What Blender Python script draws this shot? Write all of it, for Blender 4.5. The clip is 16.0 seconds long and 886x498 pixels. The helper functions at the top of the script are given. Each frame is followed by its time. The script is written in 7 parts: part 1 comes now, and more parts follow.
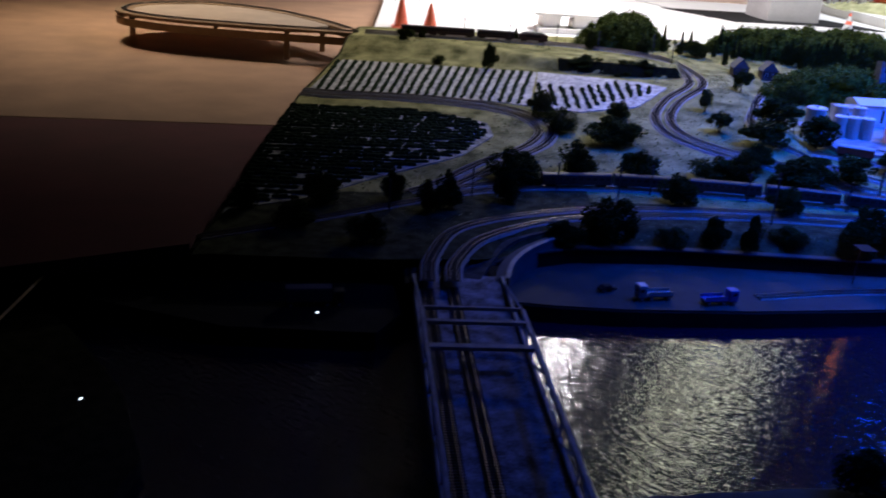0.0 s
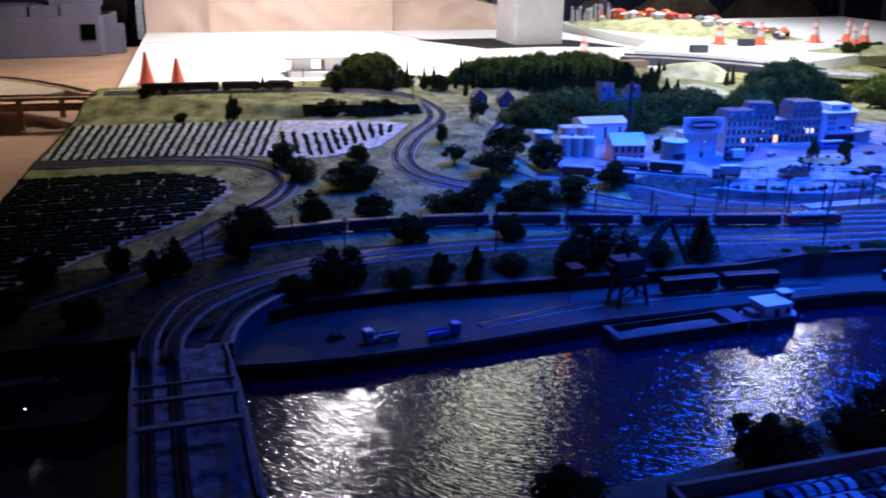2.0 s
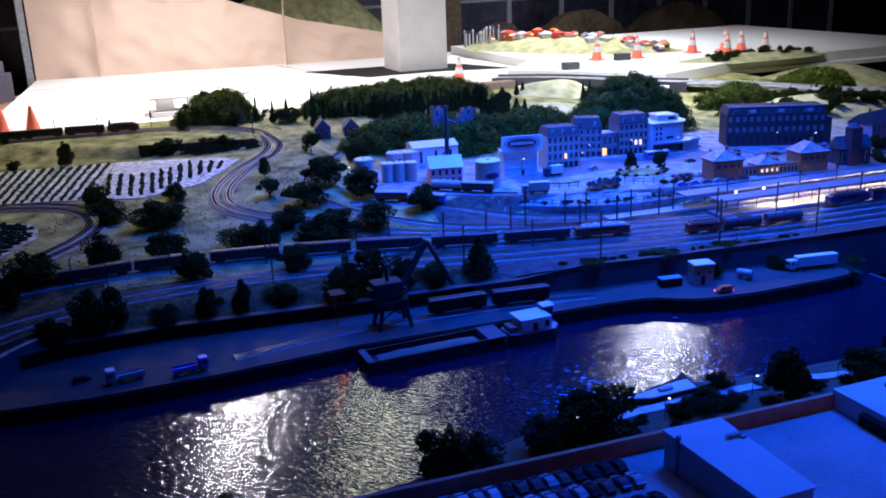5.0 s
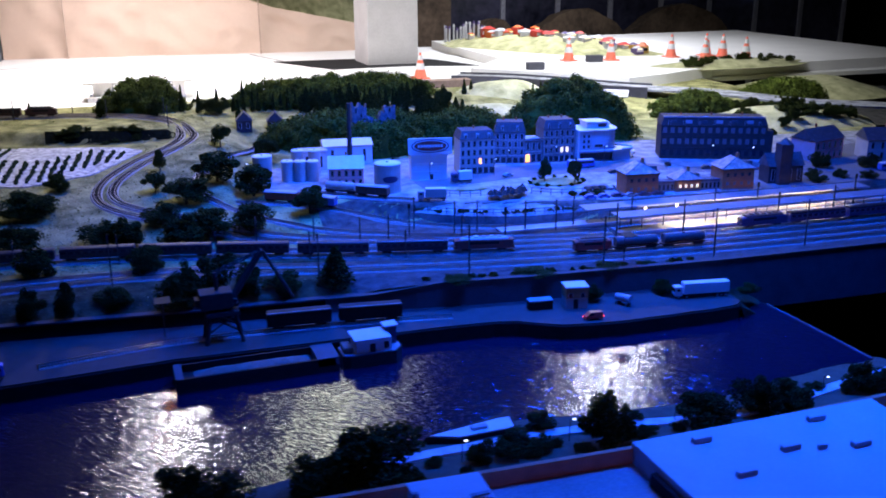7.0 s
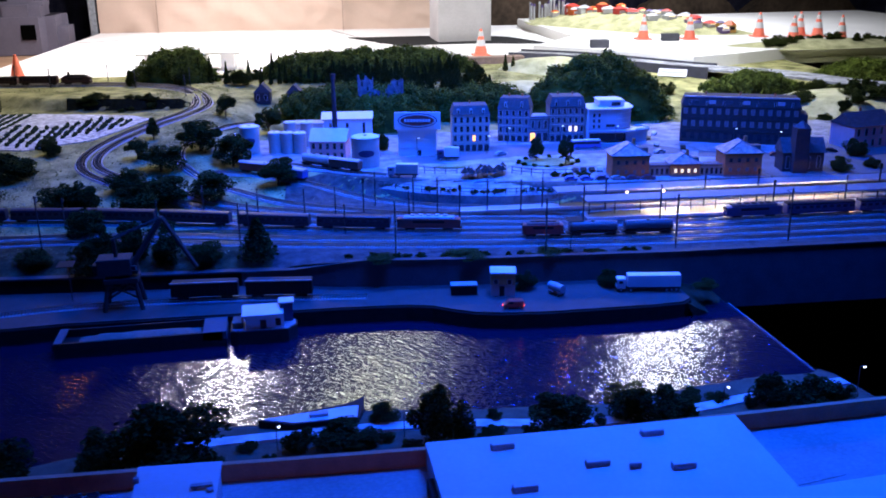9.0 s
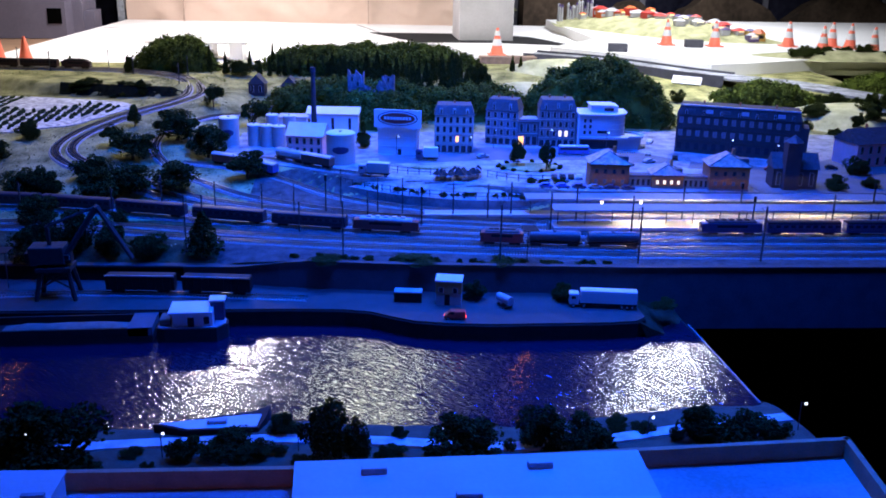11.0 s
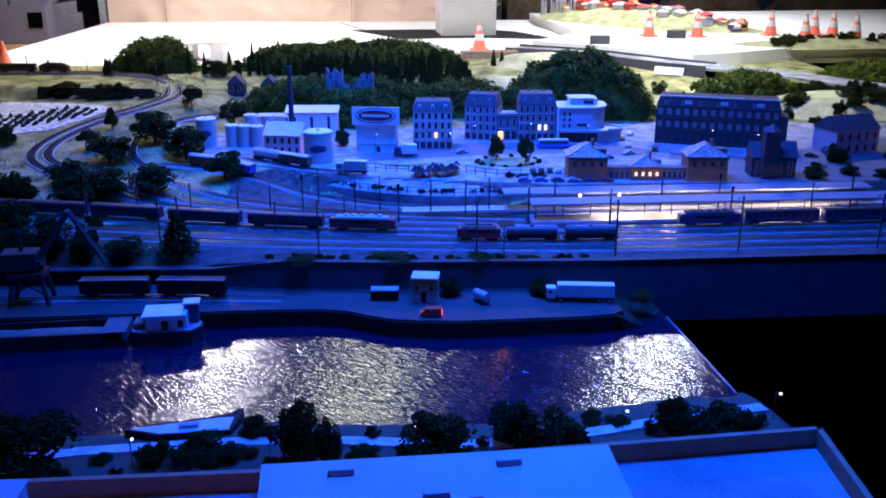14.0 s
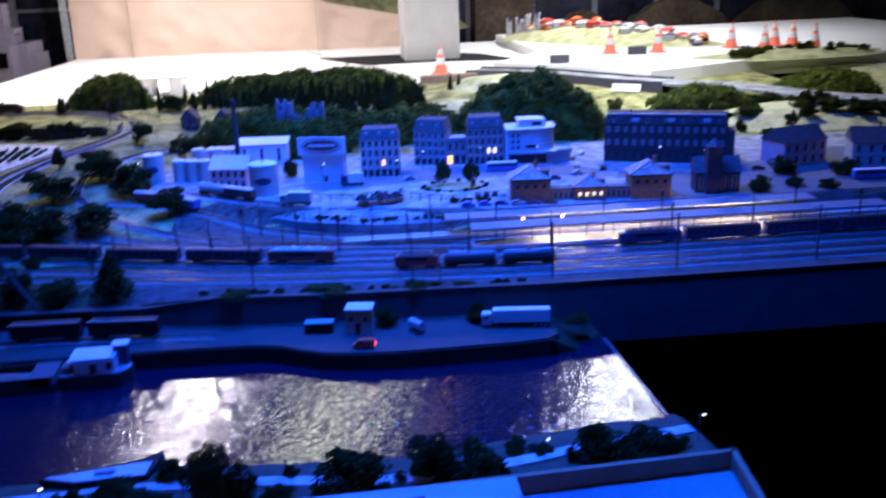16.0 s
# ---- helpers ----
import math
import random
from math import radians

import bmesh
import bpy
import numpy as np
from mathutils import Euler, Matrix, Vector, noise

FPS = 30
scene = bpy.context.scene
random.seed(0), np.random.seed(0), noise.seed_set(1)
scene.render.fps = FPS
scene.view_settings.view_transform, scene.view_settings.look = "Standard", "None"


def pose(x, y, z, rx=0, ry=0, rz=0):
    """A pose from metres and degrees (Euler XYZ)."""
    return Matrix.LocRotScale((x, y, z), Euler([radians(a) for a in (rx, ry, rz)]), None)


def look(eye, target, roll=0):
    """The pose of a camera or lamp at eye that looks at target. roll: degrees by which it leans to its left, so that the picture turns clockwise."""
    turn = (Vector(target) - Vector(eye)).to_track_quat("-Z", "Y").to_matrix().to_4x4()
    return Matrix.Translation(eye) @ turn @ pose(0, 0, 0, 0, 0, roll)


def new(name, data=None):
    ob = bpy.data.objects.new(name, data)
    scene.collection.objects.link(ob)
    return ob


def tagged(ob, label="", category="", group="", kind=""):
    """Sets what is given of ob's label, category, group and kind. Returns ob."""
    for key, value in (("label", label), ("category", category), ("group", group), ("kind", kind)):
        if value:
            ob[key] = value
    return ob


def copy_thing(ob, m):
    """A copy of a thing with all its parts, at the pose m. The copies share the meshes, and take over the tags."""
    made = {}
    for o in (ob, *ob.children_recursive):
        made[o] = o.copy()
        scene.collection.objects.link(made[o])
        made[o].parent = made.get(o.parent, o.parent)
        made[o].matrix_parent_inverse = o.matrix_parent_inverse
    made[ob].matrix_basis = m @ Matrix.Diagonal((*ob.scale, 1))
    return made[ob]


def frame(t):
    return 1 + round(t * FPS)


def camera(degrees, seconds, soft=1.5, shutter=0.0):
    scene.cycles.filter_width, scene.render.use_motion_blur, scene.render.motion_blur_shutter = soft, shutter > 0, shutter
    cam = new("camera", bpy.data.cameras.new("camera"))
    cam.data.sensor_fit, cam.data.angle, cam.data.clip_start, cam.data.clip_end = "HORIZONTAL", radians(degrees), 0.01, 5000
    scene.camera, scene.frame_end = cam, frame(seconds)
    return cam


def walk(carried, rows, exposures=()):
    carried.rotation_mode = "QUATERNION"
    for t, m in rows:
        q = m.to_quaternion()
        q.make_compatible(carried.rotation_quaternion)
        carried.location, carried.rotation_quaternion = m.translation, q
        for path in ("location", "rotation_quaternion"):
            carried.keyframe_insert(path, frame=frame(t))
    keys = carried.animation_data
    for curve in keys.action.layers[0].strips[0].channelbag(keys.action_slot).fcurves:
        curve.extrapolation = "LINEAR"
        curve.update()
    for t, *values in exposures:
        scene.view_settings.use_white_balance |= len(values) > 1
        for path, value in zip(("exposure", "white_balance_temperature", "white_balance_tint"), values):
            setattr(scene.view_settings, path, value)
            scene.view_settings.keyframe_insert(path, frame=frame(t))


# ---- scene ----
cam = camera(51.0, 16.0, soft=1.8, shutter=0.6)
PATH = [
    (0, (-0.424, 0.058, 1.0), (-0.149, 1.905, 0.283), 4.1),
    (0.5, (-0.327, 0.058, 1.042), (0.013, 1.897, 0.334), 3.5),
    (1, (-0.252, 0.014, 1.067), (0.179, 1.838, 0.368), 1.7),
    (1.5, (-0.216, 0.008, 1.085), (0.33, 1.819, 0.434), 0.6),
    (2, (-0.18, -0.018, 1.09), (0.472, 1.759, 0.446), 0.9),
    (2.5, (-0.128, -0.054, 1.099), (0.577, 1.708, 0.469), 0.9),
    (3, (-0.037, -0.097, 1.122), (0.593, 1.7, 0.509), 2.0),
    (3.5, (0.114, -0.164, 1.123), (0.666, 1.662, 0.522), 0.9),
    (4, (0.236, -0.221, 1.133), (0.809, 1.596, 0.525), 0.1),
    (4.5, (0.349, -0.27, 1.109), (0.996, 1.529, 0.522), -1.0),
    (5, (0.418, -0.28, 1.102), (1.12, 1.496, 0.508), -2.2),
    (7.5, (1.191, -0.266, 1.058), (1.773, 1.548, 0.451), 1.6),
    (8, (1.38, -0.27, 1.03), (1.807, 1.58, 0.404), 2.3),
    (8.5, (1.568, -0.307, 1.037), (1.923, 1.544, 0.367), 0.1),
    (9, (1.686, -0.292, 1.007), (2.016, 1.576, 0.373), -0.6),
    (11.5, (2.013, -0.215, 0.988), (2.218, 1.67, 0.35), 0.9),
    (12, (2.029, -0.216, 0.996), (2.202, 1.672, 0.361), -1.1),
    (12.5, (2.034, -0.212, 0.985), (2.241, 1.668, 0.334), -0.8),
    (13, (2.032, -0.212, 0.985), (2.232, 1.664, 0.32), -0.7),
    (13.5, (2.031, -0.213, 0.987), (2.252, 1.665, 0.334), -1.0),
    (14, (2.032, -0.212, 0.986), (2.273, 1.666, 0.342), -0.0),
    (14.5, (2.035, -0.211, 0.982), (2.269, 1.663, 0.324), 0.7),
    (15, (2.043, -0.225, 0.992), (2.203, 1.658, 0.336), -1.0),
    (15.5, (2.088, -0.221, 0.993), (2.276, 1.656, 0.328), -0.8),
    (16, (2.199, -0.209, 0.996), (2.455, 1.681, 0.395), -2.2),
]
walk(cam, [(t, look(eye, target, roll)) for t, eye, target, roll in PATH], [(0.0, -0.2), (1.0, -0.15), (2.5, 0.0), (5.0, 0.0), (8.0, 0.08), (16.0, 0.08)])

# ---- light ----
world = bpy.data.worlds.new("hall")
world.use_nodes = True
world.node_tree.nodes["Background"].inputs[0].default_value = (0.10, 0.14, 0.35, 1)
world.node_tree.nodes["Background"].inputs[1].default_value = 0.0015
scene.world = world


def lamp(name, kind, eye, target, energy, color, size=0.1, spread=180, size_y=None):
    data = bpy.data.lights.new(name, kind)
    data.energy, data.color = energy, color
    if kind == "AREA":
        data.shape = "RECTANGLE" if size_y else "DISK"
        data.size = size
        if size_y:
            data.size_y = size_y
        data.spread = radians(spread)
    else:
        data.shadow_soft_size = size
    ob = new(name, data)
    ob.matrix_world = look(eye, target)
    return ob


BLUE = (0.002, 0.078, 1.0)
# night-effect blue floods under the hall's ceiling
lamp("blue_flood", "AREA", (2.7, 1.72, 2.4), (2.7, 1.25, 0.1), 76, BLUE, 0.9, 115, 0.5)
lamp("blue_flood", "AREA", (2.35, 2.9, 2.3), (2.4, 3.2, 0.1), 98, (0.003, 0.086, 1.0), 1.3, 100, 0.5)
# unseen white fill added over the blue-lit town
lamp("overhead_lamp", "AREA", (2.6, 3.0, 2.8), (2.6, 2.95, 0.1), 1.0, (1.0, 0.9, 0.82), 0.5, 60)
lamp("blue_flood", "AREA", (1.2, 2.1, 2.4), (1.3, 2.4, 0.1), 9, BLUE, 0.8, 75, 0.4)
# white spots over the unfinished back part, set from their water reflections
for x, y, z, e, c, r in ((1.25, 5.72, 1.87, 48, (0.98, 0.92, 0.98), 0.36), (2.12, 5.19, 1.98, 13, (0.94, 0.98, 0.74), 0.8), (3.86, 4.55, 1.5, 46, (0.86, 0.9, 1.0), 0.52)):
    lamp("overhead_lamp", "AREA", (x, y, z), (x, y + 0.3, 0), e, c, r, 165)
# unseen lamps added to light the back boards, clear of the water's mirror
lamp("overhead_lamp", "AREA", (1.2, 7.0, 2.4), (1.2, 7.0, 0), 50, (0.97, 0.9, 0.95), 0.8, 112)
lamp("overhead_lamp", "AREA", (4.6, 6.9, 2.4), (4.7, 7.2, 0), 50, (0.86, 0.89, 1.0), 0.8, 112)
lamp("overhead_lamp", "AREA", (-2.0, 6.3, 2.6), (-1.4, 5.6, 0), 14, (1.0, 0.8, 0.62), 0.5, 80)
# unseen fill lamp added to brighten the meadow
lamp("overhead_lamp", "AREA", (0.8, 4.3, 2.7), (0.8, 3.8, 0), 2.6, (1.0, 0.97, 0.9), 0.5, 62)

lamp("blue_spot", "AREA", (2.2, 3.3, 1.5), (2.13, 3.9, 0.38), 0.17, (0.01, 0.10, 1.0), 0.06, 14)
# unseen warm fill lamp near the camera, added so the parapet shows brown
lamp("warm_fill_lamp", "AREA", (1.9, -0.75, 1.9), (1.9, 1.08, 0.12), 0.07, (1.0, 0.5, 0.3), 0.9, 34, 0.2)


# ---- materials ----
def mat(name, color, rough=0.7, metal=0.0, vary=0.25, scale=40.0, bump=0.25, fine=260.0, other=None, island=0.0, spec=0.5):
    m = bpy.data.materials.new(name)
    m.use_nodes = True
    nt = m.node_tree
    b = nt.nodes["Principled BSDF"]
    co = nt.nodes.new("ShaderNodeTexCoord")
    n1 = nt.nodes.new("ShaderNodeTexNoise")
    n1.inputs["Scale"].default_value, n1.inputs["Detail"].default_value = scale, 4
    n2 = nt.nodes.new("ShaderNodeTexNoise")
    n2.inputs["Scale"].default_value, n2.inputs["Detail"].default_value = fine, 3
    for n in (n1, n2):
        nt.links.new(co.outputs["Object"], n.inputs["Vector"])
    mx = nt.nodes.new("ShaderNodeMix")
    mx.data_type = "RGBA"
    dark = tuple(v * (1 - vary) for v in color)
    light = tuple(min(1, v * (1 + vary)) for v in (other or color))
    mx.inputs[6].default_value, mx.inputs[7].default_value = (*dark, 1), (*light, 1)
    ramp = nt.nodes.new("ShaderNodeMapRange")
    ramp.inputs[1].default_value, ramp.inputs[2].default_value = 0.35, 0.65
    add = nt.nodes.new("ShaderNodeMath")
    add.operation = "MULTIPLY_ADD"
    add.inputs[1].default_value, add.inputs[2].default_value = 0.35, 0.0
    nt.links.new(n2.outputs["Fac"], add.inputs[0])
    sm = nt.nodes.new("ShaderNodeMath")
    sm.operation = "MULTIPLY_ADD"
    sm.inputs[1].default_value = 0.65
    nt.links.new(n1.outputs["Fac"], sm.inputs[0])
    nt.links.new(add.outputs[0], sm.inputs[2])
    nt.links.new(sm.outputs[0], ramp.inputs[0])
    nt.links.new(ramp.outputs[0], mx.inputs[0])
    out = mx.outputs[2]
    if island:
        gi = nt.nodes.new("ShaderNodeNewGeometry")
        hv = nt.nodes.new("ShaderNodeHueSaturation")
        mr = nt.nodes.new("ShaderNodeMapRange")
        mr.inputs[3].default_value, mr.inputs[4].default_value = 1 - island, 1 + island
        nt.links.new(gi.outputs["Random Per Island"], mr.inputs[0])
        nt.links.new(mr.outputs[0], hv.inputs["Value"])
        nt.links.new(out, hv.inputs["Color"])
        out = hv.outputs[0]
    nt.links.new(out, b.inputs["Base Color"])
    if bump:
        bp = nt.nodes.new("ShaderNodeBump")
        bp.inputs["Strength"].default_value, bp.inputs["Distance"].default_value = bump, 0.002
        nt.links.new(n2.outputs["Fac"], bp.inputs["Height"])
        nt.links.new(bp.outputs[0], b.inputs["Normal"])
    b.inputs["Roughness"].default_value, b.inputs["Metallic"].default_value = rough, metal
    b.inputs["Specular IOR Level"].default_value = spec
    return m


def glow(name, color, strength):
    m = bpy.data.materials.new(name)
    m.use_nodes = True
    b = m.node_tree.nodes["Principled BSDF"]
    b.inputs["Base Color"].default_value = (*color, 1)
    b.inputs["Emission Color"].default_value, b.inputs["Emission Strength"].default_value = (*color, 1), strength
    return m


def water_material():
    m = bpy.data.materials.new("rippled_water")
    m.use_nodes = True
    nt = m.node_tree
    b = nt.nodes["Principled BSDF"]
    b.inputs["Base Color"].default_value = (0.0004, 0.008, 0.026, 1)
    b.inputs["Roughness"].default_value, b.inputs["IOR"].default_value = 0.12, 3.1
    co = nt.nodes.new("ShaderNodeTexCoord")
    mp = nt.nodes.new("ShaderNodeMapping")
    mp.vector_type = "TEXTURE"
    mp.inputs["Rotation"].default_value = (0, 0, radians(-50))
    mp.inputs["Scale"].default_value = (3.0, 0.9, 1)
    n1 = nt.nodes.new("ShaderNodeTexNoise")
    n1.inputs["Scale"].default_value, n1.inputs["Detail"].default_value, n1.inputs["Distortion"].default_value = 100, 2.0, 0.5
    n2 = nt.nodes.new("ShaderNodeTexNoise")
    n2.inputs["Scale"].default_value, n2.inputs["Detail"].default_value = 14, 2
    bp = nt.nodes.new("ShaderNodeBump")
    bp.inputs["Strength"].default_value, bp.inputs["Distance"].default_value = 1.0, 0.0023
    sm = nt.nodes.new("ShaderNodeMath")
    sm.operation = "MULTIPLY_ADD"
    sm.inputs[1].default_value = 0.2
    nt.links.new(co.outputs["Object"], mp.inputs["Vector"])
    nt.links.new(mp.outputs[0], n1.inputs["Vector"])
    nt.links.new(mp.outputs[0], n2.inputs["Vector"])
    nt.links.new(n2.outputs["Fac"], sm.inputs[0])
    nt.links.new(n1.outputs["Fac"], sm.inputs[2])
    nt.links.new(sm.outputs[0], bp.inputs["Height"])
    nt.links.new(bp.outputs[0], b.inputs["Normal"])
    return m


GRASS = mat("static_grass", (0.09, 0.10, 0.03), 0.95, 0, 0.5, 11, 0.8, 220, (0.27, 0.255, 0.11), spec=0.1)
EARTH = mat("dark_earth_bank", (0.035, 0.035, 0.022), 0.95, 0, 0.4, 30, 0.7, 200, spec=0.0)
GRAVEL = mat("grey_gravel", (0.07, 0.068, 0.066), 0.95, 0, 0.55, 30, 0.6, 500, spec=0.1)
BALLAST = mat("track_ballast", (0.30, 0.285, 0.275), 0.95, 0, 0.3, 90, 0.8, 600)
SLEEPER = mat("dark_sleepers", (0.018, 0.016, 0.015), 0.85, 0, 0.3, 60, 0.2, 300)
RAIL = mat("rail_steel", (0.42, 0.38, 0.35), 0.28, 1.0, 0.2, 50, 0.1, 300)
SOIL = mat("pale_field_soil", (0.27, 0.265, 0.25), 0.95, 0, 0.4, 45, 0.6, 300, (0.52, 0.51, 0.49))
DARKSOIL = mat("dark_field_soil", (0.12, 0.12, 0.11), 0.95, 0, 0.6, 16, 0.6, 220, (0.34, 0.34, 0.32))
CROP = mat("crop_green", (0.020, 0.033, 0.016), 0.95, 0, 0.4, 60, 0.5, 300, spec=0.05)
# Shade is in both quay colours: paving lowered, wall faces nearly black.
STONE = mat("quay_stone", (0.042, 0.042, 0.042), 0.8, 0, 0.2, 30, 0.4, 220)
DARKSTONE = mat("shade_dark_quay_stone", (0.009, 0.009, 0.009), 0.9, 0, 0.35, 30, 0.5, 160, spec=0.15)
WALLGREY = mat("retaining_wall_concrete", (0.08, 0.08, 0.09), 0.85, 0, 0.18, 22, 0.3, 180)
PAVING = mat("pale_city_paving", (0.17, 0.175, 0.185), 0.9, 0, 0.5, 16, 0.3, 260, (0.26, 0.265, 0.28))
ASPHALT = mat("asphalt", (0.12, 0.12, 0.125), 0.85, 0, 0.2, 20, 0.3, 400)
WATER = water_material()
STEEL = mat("grey_painted_bridge_steel", (0.24, 0.26, 0.29), 0.6, 0.0, 0.35, 40, 0.2, 250)
DECK = mat("grey_bridge_deck", (0.10, 0.10, 0.11), 0.85, 0, 0.6, 28, 0.8, 160, (0.24, 0.24, 0.26))
BOARD = mat("white_foam_board", (0.80, 0.78, 0.75), 0.8, 0, 0.05, 3, 0.05, 60)
CHIP = mat("brown_chipboard", (0.40, 0.24, 0.145), 0.8, 0, 0.08, 5, 0.15, 150, (0.46, 0.28, 0.165))
REDBOARD = mat("shaded_red_board", (0.10, 0.017, 0.02), 0.85, 0, 0.2, 6, 0.1, 120)
PAPER = mat("beige_kraft_paper", (0.60, 0.45, 0.36), 0.75, 0, 0.03, 0.9, 0.05, 30)
PILLAR = mat("pale_concrete_pillar", (0.50, 0.48, 0.48), 0.8, 0, 0.1, 6, 0.15, 80)
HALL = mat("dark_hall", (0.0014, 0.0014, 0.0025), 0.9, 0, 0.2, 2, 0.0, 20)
ROOFBLUE = mat("pale_grey_roof_membrane", (0.50, 0.52, 0.54), 0.7, 0, 0.08, 8, 0.1, 120)
ROOFDECK = mat("dull_grey_roof_deck", (0.27, 0.28, 0.30), 0.8, 0, 0.25, 6, 0.15, 140)
TERRA = mat("terracotta_parapet", (0.58, 0.22, 0.12), 0.8, 0, 0.15, 30, 0.2, 200)
LEAF = mat("dark_leaves", (0.020, 0.030, 0.006), 0.95, 0, 0.35, 50, 0.3, 300, (0.034, 0.046, 0.009), 0.5, 0.1)
WOOD_LEAF = mat("wooded_hill_foliage", (0.044, 0.066, 0.010), 0.95, 0, 0.4, 20, 0.3, 260, (0.08, 0.105, 0.016), 0.5, 0.1)
BARK = mat("bark", (0.07, 0.05, 0.035), 0.95, 0, 0.3, 80, 0.4, 300)


# ---- building helpers ----
def part(name, bm, material, parent=None, label=""):
    me = bpy.data.meshes.new(name)
    bm.to_mesh(me)
    bm.free()
    me.materials.append(material)
    ob = new(name, me)
    if parent is not None:
        ob.parent = parent
    if label:
        ob["label"] = label
    return ob


def raw(name, verts, faces, material, parent=None, smooth=False):
    me = bpy.data.meshes.new(name)
    me.from_pydata([tuple(v) for v in verts], [], faces)
    if smooth:
        me.polygons.foreach_set("use_smooth", [True] * len(me.polygons))
    me.update()
    me.materials.append(material)
    ob = new(name, me)
    if parent is not None:
        ob.parent = parent
    return ob


def thing(name, m, label, category, group=""):
    ob = new(name)
    ob.empty_display_size = 0.02
    ob.matrix_world = m
    return tagged(ob, label, category, group)


def B():
    return bmesh.new()


def box(bm, x0, y0, z0, x1, y1, z1, bevel=0.0):
    made = bmesh.ops.create_cube(bm, size=1)["verts"]
    for v in made:
        v.co = ((x0 + x1) / 2 + v.co.x * (x1 - x0), (y0 + y1) / 2 + v.co.y * (y1 - y0), (z0 + z1) / 2 + v.co.z * (z1 - z0))
    if bevel:
        edges = list({e for v in made for e in v.link_edges})
        bmesh.ops.bevel(bm, geom=edges, offset=bevel, segments=2, affect="EDGES", profile=0.5)
    return bm


def cyl(bm, x, y, z0, z1, r0, r1=None, n=16):
    m = Matrix.Translation((x, y, (z0 + z1) / 2))
    bmesh.ops.create_cone(bm, cap_ends=True, segments=n, radius1=r0, radius2=r0 if r1 is None else r1, depth=z1 - z0, matrix=m)
    return bm


def rod(bm, a, b, r, n=6):
    a, b = Vector(a), Vector(b)
    d = b - a
    m = Matrix.Translation((a + b) / 2) @ d.to_track_quat("Z", "Y").to_matrix().to_4x4()
    bmesh.ops.create_cone(bm, cap_ends=True, segments=n, radius1=r, radius2=r, depth=d.length, matrix=m)
    return bm


def prism(bm, pts, z0, z1):
    lo = [bm.verts.new((x, y, z0)) for x, y in pts]
    hi = [bm.verts.new((x, y, z1)) for x, y in pts]
    n = len(pts)
    area = sum(pts[i][0] * pts[(i + 1) % n][1] - pts[(i + 1) % n][0] * pts[i][1] for i in range(n))
    if area < 0:
        lo.reverse(), hi.reverse()
    bm.faces.new(hi)
    bm.faces.new(lo[::-1])
    for i in range(n):
        j = (i + 1) % n
        bm.faces.new((lo[i], lo[j], hi[j], hi[i]))
    return bm


def gable(bm, x0, y0, x1, y1, z0, z1, over=0.004, along="x"):
    """A solid pitched roof with its ridge along one axis."""
    x0, y0, x1, y1 = x0 - over, y0 - over, x1 + over, y1 + over
    if along == "x":
        ym = (y0 + y1) / 2
        pts = [(x0, y0, z0), (x1, y0, z0), (x1, y1, z0), (x0, y1, z0), (x0, ym, z1), (x1, ym, z1)]
        fs = [(0, 1, 5, 4), (2, 3, 4, 5), (1, 2, 5), (3, 0, 4), (3, 2, 1, 0)]
    else:
        xm = (x0 + x1) / 2
        pts = [(x0, y0, z0), (x1, y0, z0), (x1, y1, z0), (x0, y1, z0), (xm, y0, z1), (xm, y1, z1)]
        fs = [(0, 1, 4), (1, 2, 5, 4), (2, 3, 5), (3, 0, 4, 5), (3, 2, 1, 0)]
    vs = [bm.verts.new(p) for p in pts]
    for f in fs:
        bm.faces.new([vs[i] for i in f])
    return bm


def ss(a, b, v):
    t = min(1, max(0, (v - a) / (b - a)))
    return t * t * (3 - 2 * t)


def lerp_table(table, v):
    xs, ys = zip(*table)
    return float(np.interp(v, xs, ys))


FRONT = ((-1.2, 2.1), (-0.7, 2.26), (-0.25, 2.24), (0.0, 2.26), (0.1, 2.36), (0.3, 2.43), (0.6, 2.43), (1.2, 2.36), (1.7, 2.32), (1.8, 2.27), (2.17, 2.21), (2.82, 2.145), (3.54, 2.105), (4.9, 2.04))
LEFT = ((2.2, -0.74), (2.47, -0.70), (3.95, -0.505), (4.86, -0.25), (5.2, -0.19), (5.5, -0.13))
CITY = ((1.4, 3.45), (1.7, 3.2), (2.0, 3.0), (2.4, 2.86), (2.8, 2.73), (4.9, 2.58))


def plain_z(x, y):
    """Height of the front of the layout: quay slope, yard, town; the meadow left level."""
    f = lerp_table(FRONT, x)
    z = 0.12 + 0.03 * ss(2.9, 3.1, y) + 0.03 * ss(3.1, 3.6, y) * ss(0.9, 1.5, x)
    e = lerp_table(CITY, x)
    z += (max(z, 0.18) - z) * ss(e - 0.06, e, y) * ss(1.45, 1.8, x)
    z += 0.02 * ss(3.7, 4.3, y) * ss(0.8, 1.3, x) + 0.05 * ss(4.2, 5.1, y) * ss(0.8, 1.4, x)
    z -= 0.035 * (1 - ss(f, f + 0.11, y)) * (1 - ss(1.6, 1.85, x)) * ss(-0.05, 0.15, x)
    z += 0.004 * noise.noise((x * 5, y * 5, 0)) * ss(2.75, 3.0, y) * (1 - ss(1.4, 1.8, x) * (1 - ss(3.7, 3.9, y)))
    return z


BANKFOOT = ((-0.4, 4.62), (0.35, 4.44), (0.6, 4.36), (1.03, 4.23), (1.24, 4.19), (1.42, 4.4))


